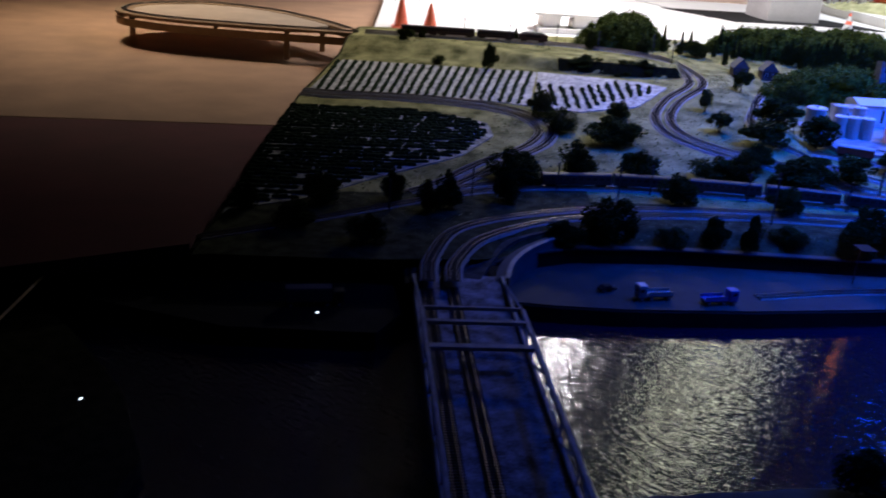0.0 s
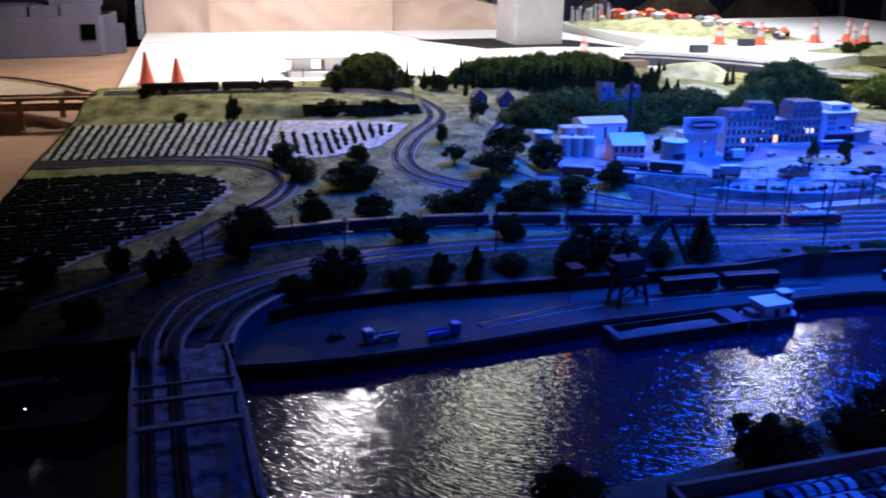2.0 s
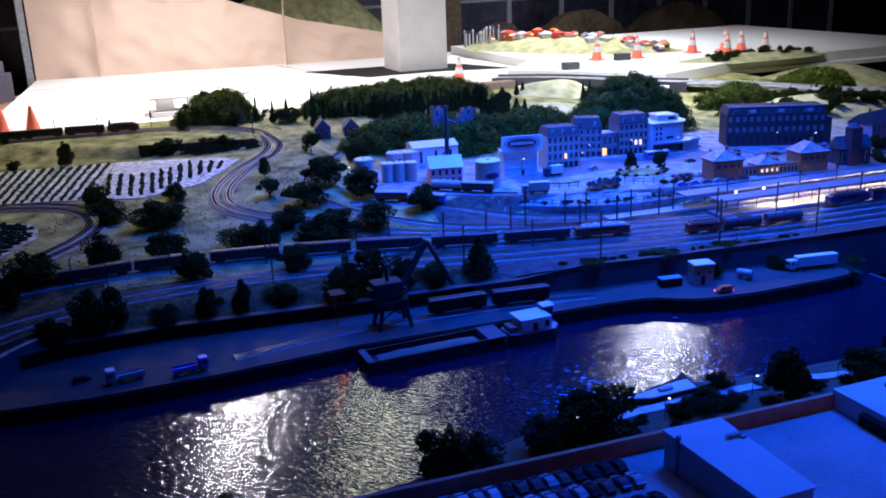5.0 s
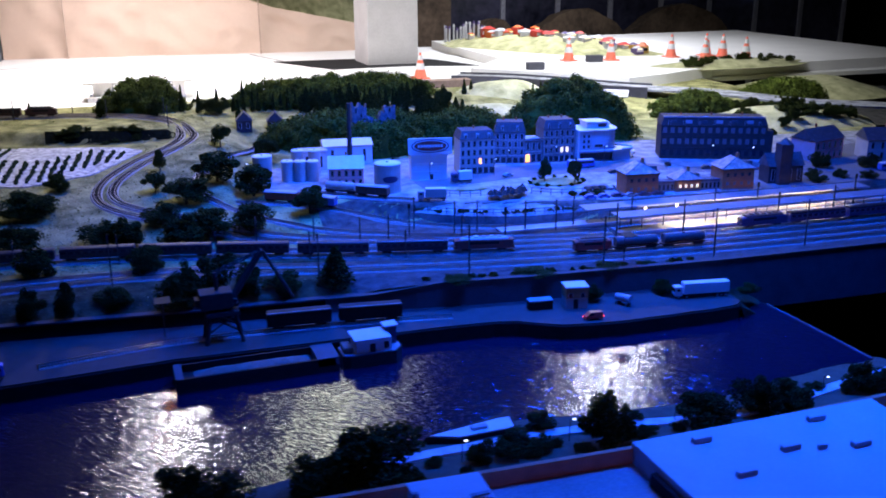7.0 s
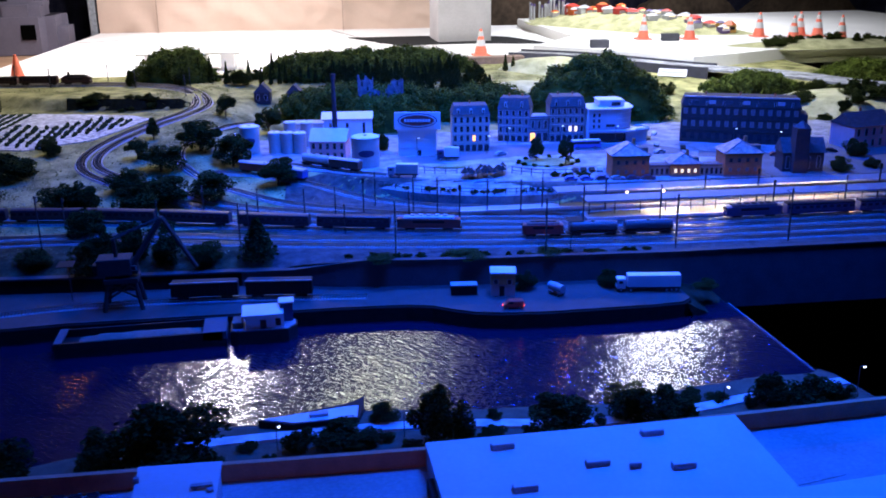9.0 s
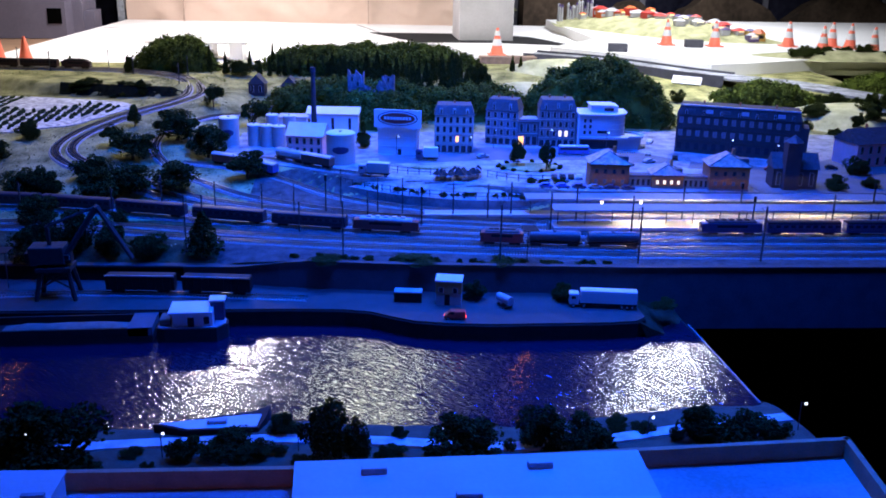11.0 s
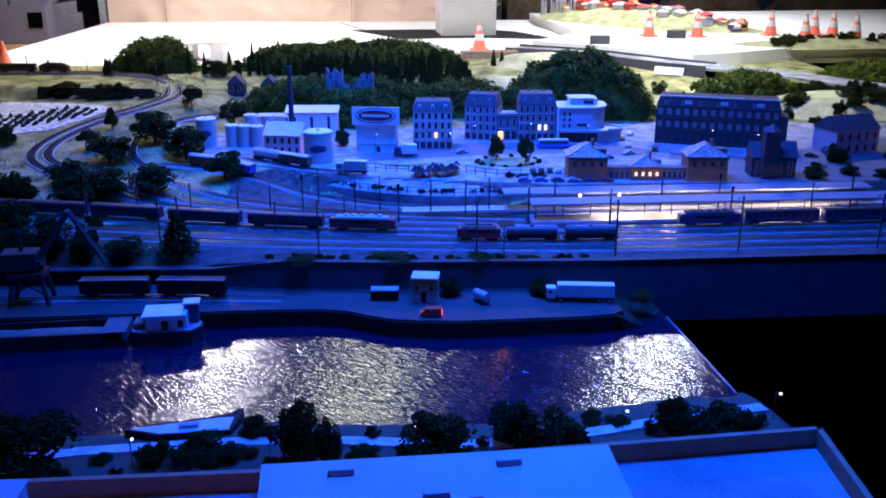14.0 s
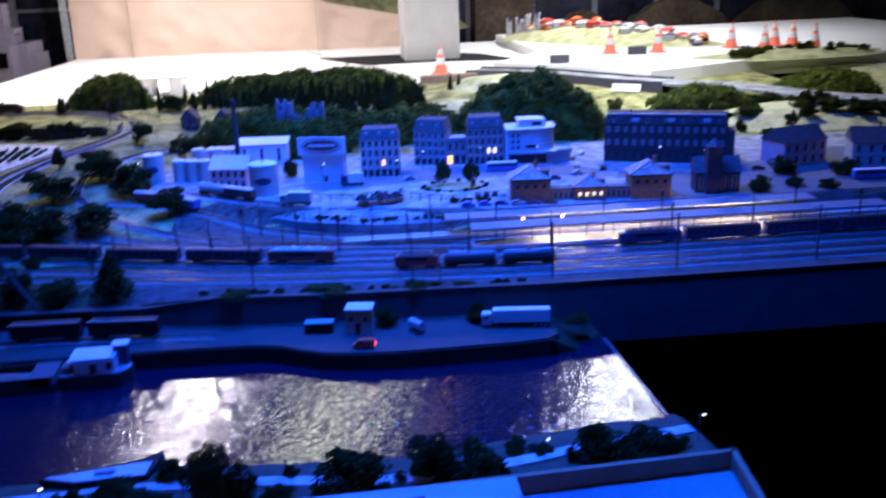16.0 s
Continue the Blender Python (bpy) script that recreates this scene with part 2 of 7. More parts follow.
def ground_z(x, y):
    """The meadow climbs from the yard to the fields, and on to the bank at the back."""
    z = plain_z(x, y)
    if y < 3.0:
        return z
    y0 = lerp_table(((-0.4, 3.85), (0.3, 3.4), (0.9, 3.05), (1.4, 3.0), (1.6, 4.15)), x)
    y1 = lerp_table(((-0.4, 4.72), (0.3, 4.4), (1.0, 4.08), (1.4, 4.0), (1.6, 4.5)), x)
    r1 = min(1.0, max(0.0, (y - y0) / (y1 - y0)))
    z1 = z + max(0.0, lerp_table(((0.0, 0.243), (1.0, 0.248), (1.4, 0.265)), x) - z) * r1
    b = lerp_table(BANKFOOT, x)
    r2 = ss(b, b + lerp_table(((0.35, 0.2), (0.6, 0.05), (1.24, 0.05), (1.42, 0.42)), x), y)
    z2 = z1 + (max(z1, 0.30) - z1) * r2
    z2 += (0.238 - z2) * ss(5.12, 5.33, y)
    return z + (z2 - z) * (1 - ss(3.0, 3.6, x))


def uphill(x, y, z=None):
    """Slides a level-plan place along the camera's line of sight up the slope."""
    if y < 3.0 and z is None or x > 3.55:
        return x, y
    z = plan_z(x, y) if z is None else z
    cx, cy, cz = lerp_table(((0.0, 0.05), (0.8, 0.5), (1.6, 1.5)), x), -0.2, 1.08
    u, v = x, y
    for _ in range(14):
        s = (cz - ground_z(u, v)) / (cz - z)
        u, v = 0.5 * (u + cx + (x - cx) * s), 0.5 * (v + cy + (y - cy) * s)
    return u, v


def plan_z(x, y):
    """Height of the level plan, with its bank."""
    b0 = 5.0 - 0.17 * (x + 0.3)
    return plain_z(x, y) + 0.10 * ss(b0, b0 + 0.13, y) * (1 - ss(0.8, 1.4, x))


def ground_sheet(name, u0, u1, v0, v1, nx, ny, dz, material, label):
    verts, faces = [], []
    for j in range(ny + 1):
        for i in range(nx + 1):
            v = v0 + (v1 - v0) * j / ny
            ya = 2.3 + v * 3.2
            xl = lerp_table(LEFT, ya)
            x = xl + (4.9 - xl) * (u0 + (u1 - u0) * i / nx)
            f = lerp_table(FRONT, x)
            y = f + v * (5.5 - f)
            verts.append((x, y, ground_z(x, y) + dz))
    for j in range(ny):
        for i in range(nx):
            a = j * (nx + 1) + i
            faces.append((a, a + 1, a + nx + 2, a + nx + 1))
    return tagged(raw(name, verts, faces, material, None, True), label, "ground", kind="structure")


def smooth_line(pts, step=0.012):
    p = [Vector(q) for q in pts]
    p = [p[0] * 2 - p[1]] + p + [p[-1] * 2 - p[-2]]
    out = []
    for i in range(1, len(p) - 2):
        a, b, c, d = p[i - 1:i + 3]
        n = max(2, int((c - b).length / step))
        for k in range(n):
            t = k / n
            out.append(0.5 * ((2 * b) + (c - a) * t + (2 * a - 5 * b + 4 * c - d) * t * t + (3 * b - a - 3 * c + d) * t ** 3))
    out.append(p[-2])
    return out


def normals_2d(line):
    res = []
    for i, p in enumerate(line):
        d = line[min(i + 1, len(line) - 1)] - line[max(i - 1, 0)]
        n = Vector((-d.y, d.x, 0))
        res.append(n.normalized() if n.length else Vector((0, 1, 0)))
    return res


def sweep(name, line, profile, material, parent=None):
    """A strip with the given (across, up) profile, open, along a line."""
    nrm = normals_2d(line)
    k = len(profile)
    verts = [p + n * a + Vector((0, 0, h)) for p, n in zip(line, nrm) for a, h in profile]
    faces = [(i * k + j, i * k + j + 1, (i + 1) * k + j + 1, (i + 1) * k + j) for i in range(len(line) - 1) for j in range(k - 1)]
    faces = [f[::-1] for f in faces]
    return raw(name, verts, faces, material, parent)


TRACK_POINTS = []


def track(pts, label, z=None, shift=0.0, bed=True):
    flat = smooth_line([(*(uphill(x, y) if z is None else (x, y)), 0) for x, y in pts])
    if shift:
        flat = [p + n * shift for p, n in zip(flat, normals_2d(flat))]
    line = [Vector((p.x, p.y, (ground_z(p.x, p.y) if z is None else z))) for p in flat]
    if z is None:
        zs = np.convolve(np.pad([p.z for p in line], 9, mode="edge"), np.ones(19) / 19, mode="valid")
        for p, v in zip(line, zs):
            p.z = v + 0.001
    t = thing("railway_track", Matrix(), label, "track", "layout tracks")
    if bed:
        sweep("ballast_bed", line, ((0.024, -0.004), (0.019, 0.004), (-0.019, 0.004), (-0.024, -0.004)), BALLAST, t)
    TRACK_POINTS.extend((p.x, p.y) for p in line[::2])
    nrm = normals_2d(line)
    for s in (0.00825, -0.00825):
        sweep("rail", line, ((s + 0.0009, 0.004), (s + 0.0008, 0.0085), (s - 0.0008, 0.0085), (s - 0.0009, 0.004)), RAIL, t)
    verts, faces = [], []
    run = 0.0
    for i in range(1, len(line)):
        seg = line[i] - line[i - 1]
        while run < seg.length:
            p = line[i - 1] + seg * (run / seg.length)
            n, d = nrm[i], seg.normalized()
            b = len(verts)
            for w, h in ((0.0018, 0.0035), (0.0015, 0.0056), (-0.0015, 0.0056), (-0.0018, 0.0035)):
                for s in (0.0155, -0.0155):
                    verts.append(p + n * s + d * w + Vector((0, 0, h)))
            faces += [(b, b + 1, b + 3, b + 2), (b + 2, b + 3, b + 5, b + 4), (b + 4, b + 5, b + 7, b + 6), (b, b + 2, b + 4, b + 6), (b + 1, b + 7, b + 5, b + 3)]
            run += 0.0085
        run -= seg.length
    tagged(raw("sleeper_bed", verts, faces, SLEEPER, t), kind="stuff")
    return line


# ---- the hall ----
bm = box(B(), -6, -4, -1.0, 11, 12, -0.95)
tagged(part("floor", bm, HALL), "dark floor of the exhibition hall", "floor", kind="structure")
bm = box(B(), -6, -4, 3.2, 11, 12, 3.25)
tagged(part("ceiling", bm, HALL), "dark ceiling of the exhibition hall", "ceiling", kind="structure")
for nm, b in (("wall_north", (-6, 11.9, -1, 11, 12, 3.2)), ("wall_south", (-6, -4.1, -1, 11, -4, 3.2)), ("wall_west", (-6.1, -4, -1, -6, 12, 3.2)), ("wall_east", (11, -4, -1, 11.1, 12, 3.2))):
    tagged(part(nm, box(B(), *b), HALL), "dark wall of the exhibition hall", "wall", kind="structure")

# ---- ground of the layout ----
ground_sheet("ground", 0, 1, 0, 1, 260, 150, 0, GRASS, "yellow-green static grass landscape of a model railway")
ground_sheet("ground_railway_yard", 0.42, 1, 0.0, 0.26, 160, 46, 0.002, GRAVEL, "grey gravel under the railway yard tracks")
# Grass sheets darkened where little light falls; the shade is in their colour.
SHADEGRASS = mat("shade_darkened_grass", (0.022, 0.025, 0.013), 0.95, 0, 0.5, 26, 0.7, 260, (0.055, 0.058, 0.032), spec=0.05)
ground_sheet("ground_shaded_corner", 0.0, 0.2, 0.105, 0.17, 60, 14, 0.0015, SHADEGRASS, "ground in the layout's corner, darkened for its shade")
ground_sheet("ground_shaded_slope", 0.0, 0.47, 0.0, 0.105, 150, 22, 0.0015, SHADEGRASS, "scruffy grass slope between quay and railway, darkened for shade")
bm = prism(B(), [(1.55, 3.3), (2.0, 3.02), (2.4, 2.88), (2.8, 2.75), (4.9, 2.6), (4.9, 3.55), (3.5, 3.75), (2.6, 3.75), (1.6, 3.75)], 0.17, 0.1835)
tagged(part("pavement", bm, PAVING), "pale grey paved town square and streets", "pavement", kind="structure")

APRON = [(1.84, 3.09), (2.04, 2.95), (2.14, 2.875), (2.23, 2.825), (2.41, 2.765), (2.56, 2.75), (2.72, 2.735)]
APRON_Z = 0.152
verts, faces = [], []
lo = smooth_line([(x, y, APRON_Z) for x, y in APRON], 0.02)
hi = smooth_line([(1.87, 3.14, 0.182), (2.06, 3.01, 0.182), (2.17, 2.955, 0.182), (2.29, 2.915, 0.182), (2.45, 2.86, 0.182), (2.6, 2.82, 0.182), (2.74, 2.775, 0.182)], 0.02)
for i in range(61):
    p, q = lo[int(i / 60 * (len(lo) - 1))], hi[int(i / 60 * (len(hi) - 1))]
    verts += [(p.x, p.y, 0.115), tuple(p), tuple(p.lerp(q, 0.5) + Vector((0, 0, 0.002))), (q.x, q.y, 0.1842)]
faces = [(i * 4 + j, (i + 1) * 4 + j, (i + 1) * 4 + j + 1, i * 4 + j + 1) for i in range(60) for j in range(3)]
tagged(raw("pavement_apron", verts, faces, PAVING), "pale sloping edge of the town square above the yard", "pavement", kind="structure")

bm = prism(B(), [(-1.6, 0.6), (2.925, 0.6), (2.93, 1.58), (2.92, 2.06), (2.9, 2.3), (-1.6, 2.5)], -0.04, 0.0)
tagged(part("water", bm, WATER), "dark rippled river water reflecting white lamps", "water", kind="structure")
bm = box(B(), 2.927, 1.57, -0.05, 2.932, 2.02, 0.002)
tagged(part("trim", bm, mat("clear_edge_strip", (0.14, 0.15, 0.17), 0.25)), "thin clear strip along the water's edge", "trim", kind="structure")

QUAY = [(-0.02, 2.17), (0.18, 2.13), (0.36, 2.11), (0.7, 2.105), (1.09, 2.125), (1.62, 2.10), (1.85, 2.09), (2.0, 2.075), (2.07, 2.055), (2.12, 2.02), (2.18, 1.985), (2.26, 1.965), (2.37, 1.95), (2.68, 1.94), (2.76, 1.945), (2.79, 1.97)]
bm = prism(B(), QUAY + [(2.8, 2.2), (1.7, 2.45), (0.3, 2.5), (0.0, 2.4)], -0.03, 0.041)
tagged(part("quay", bm, DARKSTONE), "dark stone quay wall along the river, face shade in its colour", "quay", kind="structure")
inner = [(x, y + 0.008) for x, y in QUAY]
bm = prism(B(), inner + [(2.79, 2.19), (1.7, 2.44), (0.3, 2.49), (0.02, 2.39)], 0.036, 0.0455)
tagged(part("quay_paving", bm, STONE), "grey paved quay beside the river", "quay", kind="structure")


def wall_along(name, pts, z0, z1, thick, material, label, cap=0.0):
    line = [Vector((x, y, 0)) for x, y in pts]
    sweep_ob = sweep(name, line, ((0.0, z0), (0.0, z1), (thick, z1), (thick, z0))[::-1], material)
    tagged(sweep_ob, label, "wall", kind="structure")
    if cap:
        c = sweep("trim", [p + Vector((0, 0, z1)) for p in line], ((-0.004, -0.001), (-0.004, cap), (thick + 0.002, cap), (thick + 0.002, -0.001))[::-1], STONE)
        tagged(c, "pale coping stones on a retaining wall", "trim", kind="structure")


wall_along("wall_quay", [(0.02, 2.28), (0.1, 2.355), (0.3, 2.425), (0.6, 2.425), (1.2, 2.355), (1.7, 2.315)], 0.03, 0.088, 0.02, DARKSTONE, "dark stone retaining wall behind the quay, shade in its colour", 0.004)
ramp_top = [Vector(p) for p in ((1.55, 2.322, 0.089), (1.7, 2.30, 0.092), (1.82, 2.262, 0.115), (1.9, 2.248, 0.124), (2.17, 2.205, 0.124), (2.82, 2.14, 0.124), (3.54, 2.10, 0.124), (4.9, 2.035, 0.124))]
tagged(sweep("wall_ramp", ramp_top, ((0.0, -0.185), (0.0, 0.0), (0.015, 0.0), (0.015, -0.185))[::-1], WALLGREY), "tall plain grey retaining wall below the railway yard", "wall", kind="structure")
tagged(sweep("trim", ramp_top, ((-0.004, -0.001), (-0.004, 0.003), (0.017, 0.003), (0.017, -0.001))[::-1], STONE), "pale coping stones on a retaining wall", "trim", kind="structure")
bm = bmesh.new()
vs = [bm.verts.new(p) for p in ((2.765, 1.945, 0.043), (2.79, 2.16, 0.043), (2.86, 2.15, 0.02), (2.925, 2.13, 0.004), (2.925, 2.0, -0.006), (2.85, 1.965, -0.004), (2.79, 1.95, -0.004))]
for f in ((0, 5, 2, 1), (0, 6, 5), (5, 4, 3, 2)):
    bm.faces.new([vs[i] for i in f])
bmesh.ops.recalc_face_normals(bm, faces=bm.faces)
bmesh.ops.subdivide_edges(bm, edges=bm.edges[:], cuts=4, use_grid_fill=True)
for v in bm.verts:
    v.co.z += 0.006 * noise.noise(v.co * 30)
tagged(part("ground_quay_end", bm, EARTH), "dark earth slope at the quay's end", "bank", kind="structure")

edge_line = [Vector((x, y, 0.001 + ground_z(x + 0.003, y))) for y, x in ((2.3 + 0.08 * k, lerp_table(LEFT, 2.3 + 0.08 * k)) for k in range(38))]
tagged(sweep("trim_layout_edge", edge_line, ((0.004, -0.2), (0.004, 0.0), (-0.003, 0.0), (-0.003, -0.2))[::-1], EARTH), "thin dark edging along the layout's side", "trim", kind="structure")

# ---- back boards ----
bm = prism(B(), [(-0.12, 5.35), (0.2, 8.42), (7.2, 7.94), (7.2, 5.2), (4.9, 5.3), (1.6, 5.4)], 0.22, 0.25)
tagged(part("ground_white_board", bm, BOARD), "bare white foam boards of an unfinished section", "board", kind="structure")
bm = prism(B(), [(-4.5, 3.533), (-0.575, 3.553), (-0.53, 3.62), (-0.23, 4.86), (-0.11, 5.36), (0.19, 8.42), (-4.5, 8.6)], 0.10, 0.134)
bm_raised = prism(B(), [(3.4, 5.85), (3.74, 5.52), (4.16, 5.0), (4.5, 5.1), (5.0, 5.3), (7.2, 5.4), (7.2, 8.0), (3.85, 8.0), (3.85, 6.4)], 0.24, 0.32)
tagged(part("ground_raised_board", bm_raised, BOARD), "raised white foam boards above the road", "board", kind="structure")
tagged(part("ground_chipboard", bm, CHIP), "bare brown chipboard table top", "board", kind="structure")
# Flat stand-in for a dark red surface; its shade is in the colour.
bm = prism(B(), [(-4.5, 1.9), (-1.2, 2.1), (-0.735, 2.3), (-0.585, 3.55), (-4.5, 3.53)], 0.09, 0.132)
tagged(part("ground_red_board", bm, REDBOARD), "dark red board with shade in its colour", "board", kind="structure")

# ---- near bank and the building with the roof car park ----
BANK = [(-0.1, 1.40), (0.35, 1.43), (0.7, 1.445), (1.0, 1.455), (1.28, 1.525), (1.51, 1.585), (1.68, 1.57), (1.85, 1.6), (2.05, 1.56), (2.36, 1.525), (2.62, 1.565), (2.83, 1.585), (2.925, 1.58)]
verts, faces = [], []
for i in range(121):
    x = -0.1 + 3.05 * i / 120
    yw = lerp_table(BANK, x)
    for j, (f, z) in enumerate(((0.0, -0.006), (0.12, 0.012), (0.3, 0.024), (0.6, 0.038), (1.0, 0.042))):
        y = yw + (1.1 - yw) * f
        verts.append((x, y, z + 0.004 * noise.noise((x * 18, y * 18, 3))))
for i in range(120):
    for j in range(4):
        a = i * 5 + j
        faces.append((a, a + 1, a + 6, a + 5))
def bank_z(x, y):
    yw = lerp_table(BANK, x)
    return float(np.interp((yw - y) / (yw - 1.1), (0, 0.12, 0.3, 0.6, 1), (-0.006, 0.012, 0.024, 0.038, 0.042)))


BANKGRASS = mat("dull_bank_grass", (0.065, 0.065, 0.04), 0.95, 0, 0.35, 30, 0.6, 260)
tagged(raw("ground_near_bank", verts, faces, BANKGRASS, None, True), "dull grassy river bank with shrubs", "bank", kind="structure")
path_line = smooth_line([(1.3, 1.43, 0.0435), (1.58, 1.46, 0.042), (1.87, 1.45, 0.042), (2.07, 1.425, 0.043), (2.28, 1.38, 0.043), (2.51, 1.39, 0.043), (2.68, 1.42, 0.042), (2.94, 1.46, 0.042)], 0.03)
for p in path_line:
    p.z = bank_z(min(p.x, 2.92), p.y)
tagged(sweep("pavement_river_path", path_line, ((0.02, -0.005), (0.018, 0.0045), (-0.016, 0.0065), (-0.018, -0.005)), mat("pale_path_gravel", (0.5, 0.5, 0.5), 0.9, 0, 0.3, 30, 0.3, 260)), "pale riverside footpath", "path", kind="structure")

bld = thing("parking_building", Matrix(), "flat-roofed building with pale roof and terracotta parapet", "building")
part("wall", prism(B(), [(0.715, 1.215), (1.9, 1.155), (2.895, 1.17), (2.80, 0.45), (0.66, 0.45)], -0.2, 0.109), TERRA, bld)
part("roof", prism(B(), [(0.723, 1.207), (1.9, 1.147), (2.887, 1.162), (2.792, 0.458), (0.668, 0.458)], 0.107, 0.112), ROOFDECK, bld, "dull grey flat roof deck")
for nm, pts in (("parapet", [(0.66, 0.5), (0.715, 1.215), (1.9, 1.155), (2.895, 1.17), (2.79, 0.45)]),):
    line = [Vector((x, y, 0.105)) for x, y in pts]
    for a, b in zip(line, line[1:]):
        sweep("parapet", [a, b], ((-0.0, 0.0), (-0.0, 0.041), (-0.011, 0.041), (-0.011, 0.0))[::-1], TERRA, bld)
part("raised_roof", prism(B(), [(1.905, 1.15), (2.49, 1.138), (2.46, 0.5), (1.9, 0.5)], 0.105, 0.157), ROOFBLUE, bld, "raised flat roof slab")
part("penthouse", prism(B(), [(1.425, 1.103), (1.553, 1.096), (1.54, 0.82), (1.43, 0.82)], 0.105, 0.187), ROOFBLUE, bld, "small flat-roofed roof house")
part("penthouse_roof", prism(B(), [(1.422, 1.107), (1.557, 1.099), (1.544, 0.816), (1.427, 0.816)], 0.187, 0.191), ROOFBLUE, bld)
part("standpipe", box(B(), 1.4215, 1.055, 0.11, 1.4295, 1.063, 0.2, 0.001), STEEL, bld)
bm = box(B(), 1.512, 1.018, 0.195, 1.546, 1.026, 0.199)
box(bm, 1.516, 1.018, 0.190, 1.522, 1.024, 0.197), box(bm, 1.538, 1.008, 0.190, 1.548, 1.02, 0.1955)
part("roof_aerial", bm, STEEL, bld)
# Solid black panel stands for the shade inside a garage opening.
part("garage_shade_panel", box(B(), 1.893, 0.95, 0.1125, 1.9055, 1.06, 0.140), HALL, bld, "black panel for the shade in a garage opening")
part("deck_slab", prism(B(), [(2.47, 0.895), (2.86, 0.915), (2.83, 0.6), (2.47, 0.6)], 0.105, 0.155), ROOFBLUE, bld, "pale raised roof slab")
part("deck_joint", prism(B(), [(2.49, 0.955), (2.62, 0.975), (2.62, 0.979), (2.49, 0.959)], 0.1115, 0.1135), STEEL, bld)
for x, y in ((2.035, 1.105), (2.31, 1.10), (2.18, 1.02), (2.04, 0.97), (2.32, 0.985), (2.24, 1.0)):
    s = 0.5 if (x, y) == (2.24, 1.0) else 1
    bm = box(B(), x - 0.021 * s, y - 0.007 * s, 0.155, x + 0.021 * s, y + 0.007 * s, 0.166, 0.002)
    part("roof_vent", bm, STEEL, bld)
    part("vent_lid", box(B(), x - 0.020 * s, y - 0.006 * s, 0.166, x + 0.020 * s, y + 0.008 * s, 0.168), ROOFBLUE, bld, "pale vent lid")

# ---- truss bridge ----
BRIDGE = Matrix.Translation((-0.07, 2.15, 0)) @ Matrix.Rotation(radians(-2.4), 4, "Z") @ Matrix.Translation((0.07, -2.15, 0))
br = thing("truss_bridge", BRIDGE, "grey steel truss railway bridge over the river", "bridge")
part("deck", box(B(), -0.176, 0.7, 0.075, 0.045, 2.2, 0.098), DECK, br)
for sx in (-0.178, 0.045):
    part("girder", box(B(), sx - 0.004, 0.7, 0.07, sx + 0.004, 2.18, 0.108), STEEL, br)
    bm = B()
    ys = [0.72 + 0.145 * i for i in range(9)]
    box(bm, sx - 0.005, 0.72, 0.147, sx + 0.005, 1.88, 0.156, 0.001)
    part("top_chord", bm, STEEL, br)
    part("end_post", rod(B(), (sx, 1.878, 0.151), (sx, 2.15, 0.102), 0.0038), STEEL, br)
    for i in range(8):
        y0, y1 = ys[i], ys[i + 1]
        part("upright", rod(B(), (sx, y1, 0.1), (sx, y1, 0.15), 0.0025), STEEL, br)
        a, b = ((sx, y0, 0.1), (sx, y1, 0.15)) if i % 2 else ((sx, y0, 0.15), (sx, y1, 0.1))
        part("diagonal", rod(B(), a, b, 0.0022), STEEL, br)
for y, h in ((1.885, 0.006), (1.815, 0.011), (1.70, 0.017)):
    part("cross_beam", box(B(), -0.178, y - h / 2, 0.148, 0.045, y + h / 2, 0.156), STEEL, br)
for x0, x1, y0, y1 in ((-0.2, -0.16, 2.15, 2.2), (0.02, 0.06, 2.14, 2.2)):
    part("abutment", box(B(), x0, y0, -0.03, x1, y1 + 0.08, 0.094), DARKSTONE, br)

# embankment that carries the line from the bridge round to the yard
emb = smooth_line([(-0.115, 2.16, 0.097), (-0.09, 2.25, 0.1), (0.03, 2.47, 0.11), (0.2, 2.58, 0.118), (0.42, 2.64, 0.122)], 0.02)
tagged(sweep("ground_embankment", emb, ((0.10, -0.1), (0.075, 0.0), (-0.105, 0.0), (-0.107, -0.05)), GRAVEL), "grey gravel embankment carrying tracks off the bridge", "embankment", kind="structure")

VIADUCT = smooth_line([(0.056, 2.16, 0.104), (0.088, 2.26, 0.106), (0.145, 2.35, 0.108), (0.215, 2.415, 0.111), (0.33, 2.495, 0.116), (0.42, 2.54, 0.120)], 0.02)
tagged(sweep("wall_viaduct", VIADUCT, ((0.03, -0.004), (0.0, 0.002), (-0.006, 0.002), (-0.006, -0.12))[::-1], WALLGREY), "grey stone side wall of the curved bridge approach", "wall", kind="structure")
tagged(sweep("trim", VIADUCT, ((0.004, 0.0015), (0.004, 0.006), (-0.008, 0.006), (-0.008, 0.0015))[::-1], STEEL), "pale coping along the curved bridge approach", "trim", kind="structure")

# ---- tracks ----
for x in (-0.15, -0.088):
    a, b = BRIDGE @ Vector((x, 0.75, 0)), BRIDGE @ Vector((x, 2.11, 0))
    track([(a.x, a.y), (b.x, b.y)], "track with shining rails crossing the bridge deck", 0.097, bed=False)


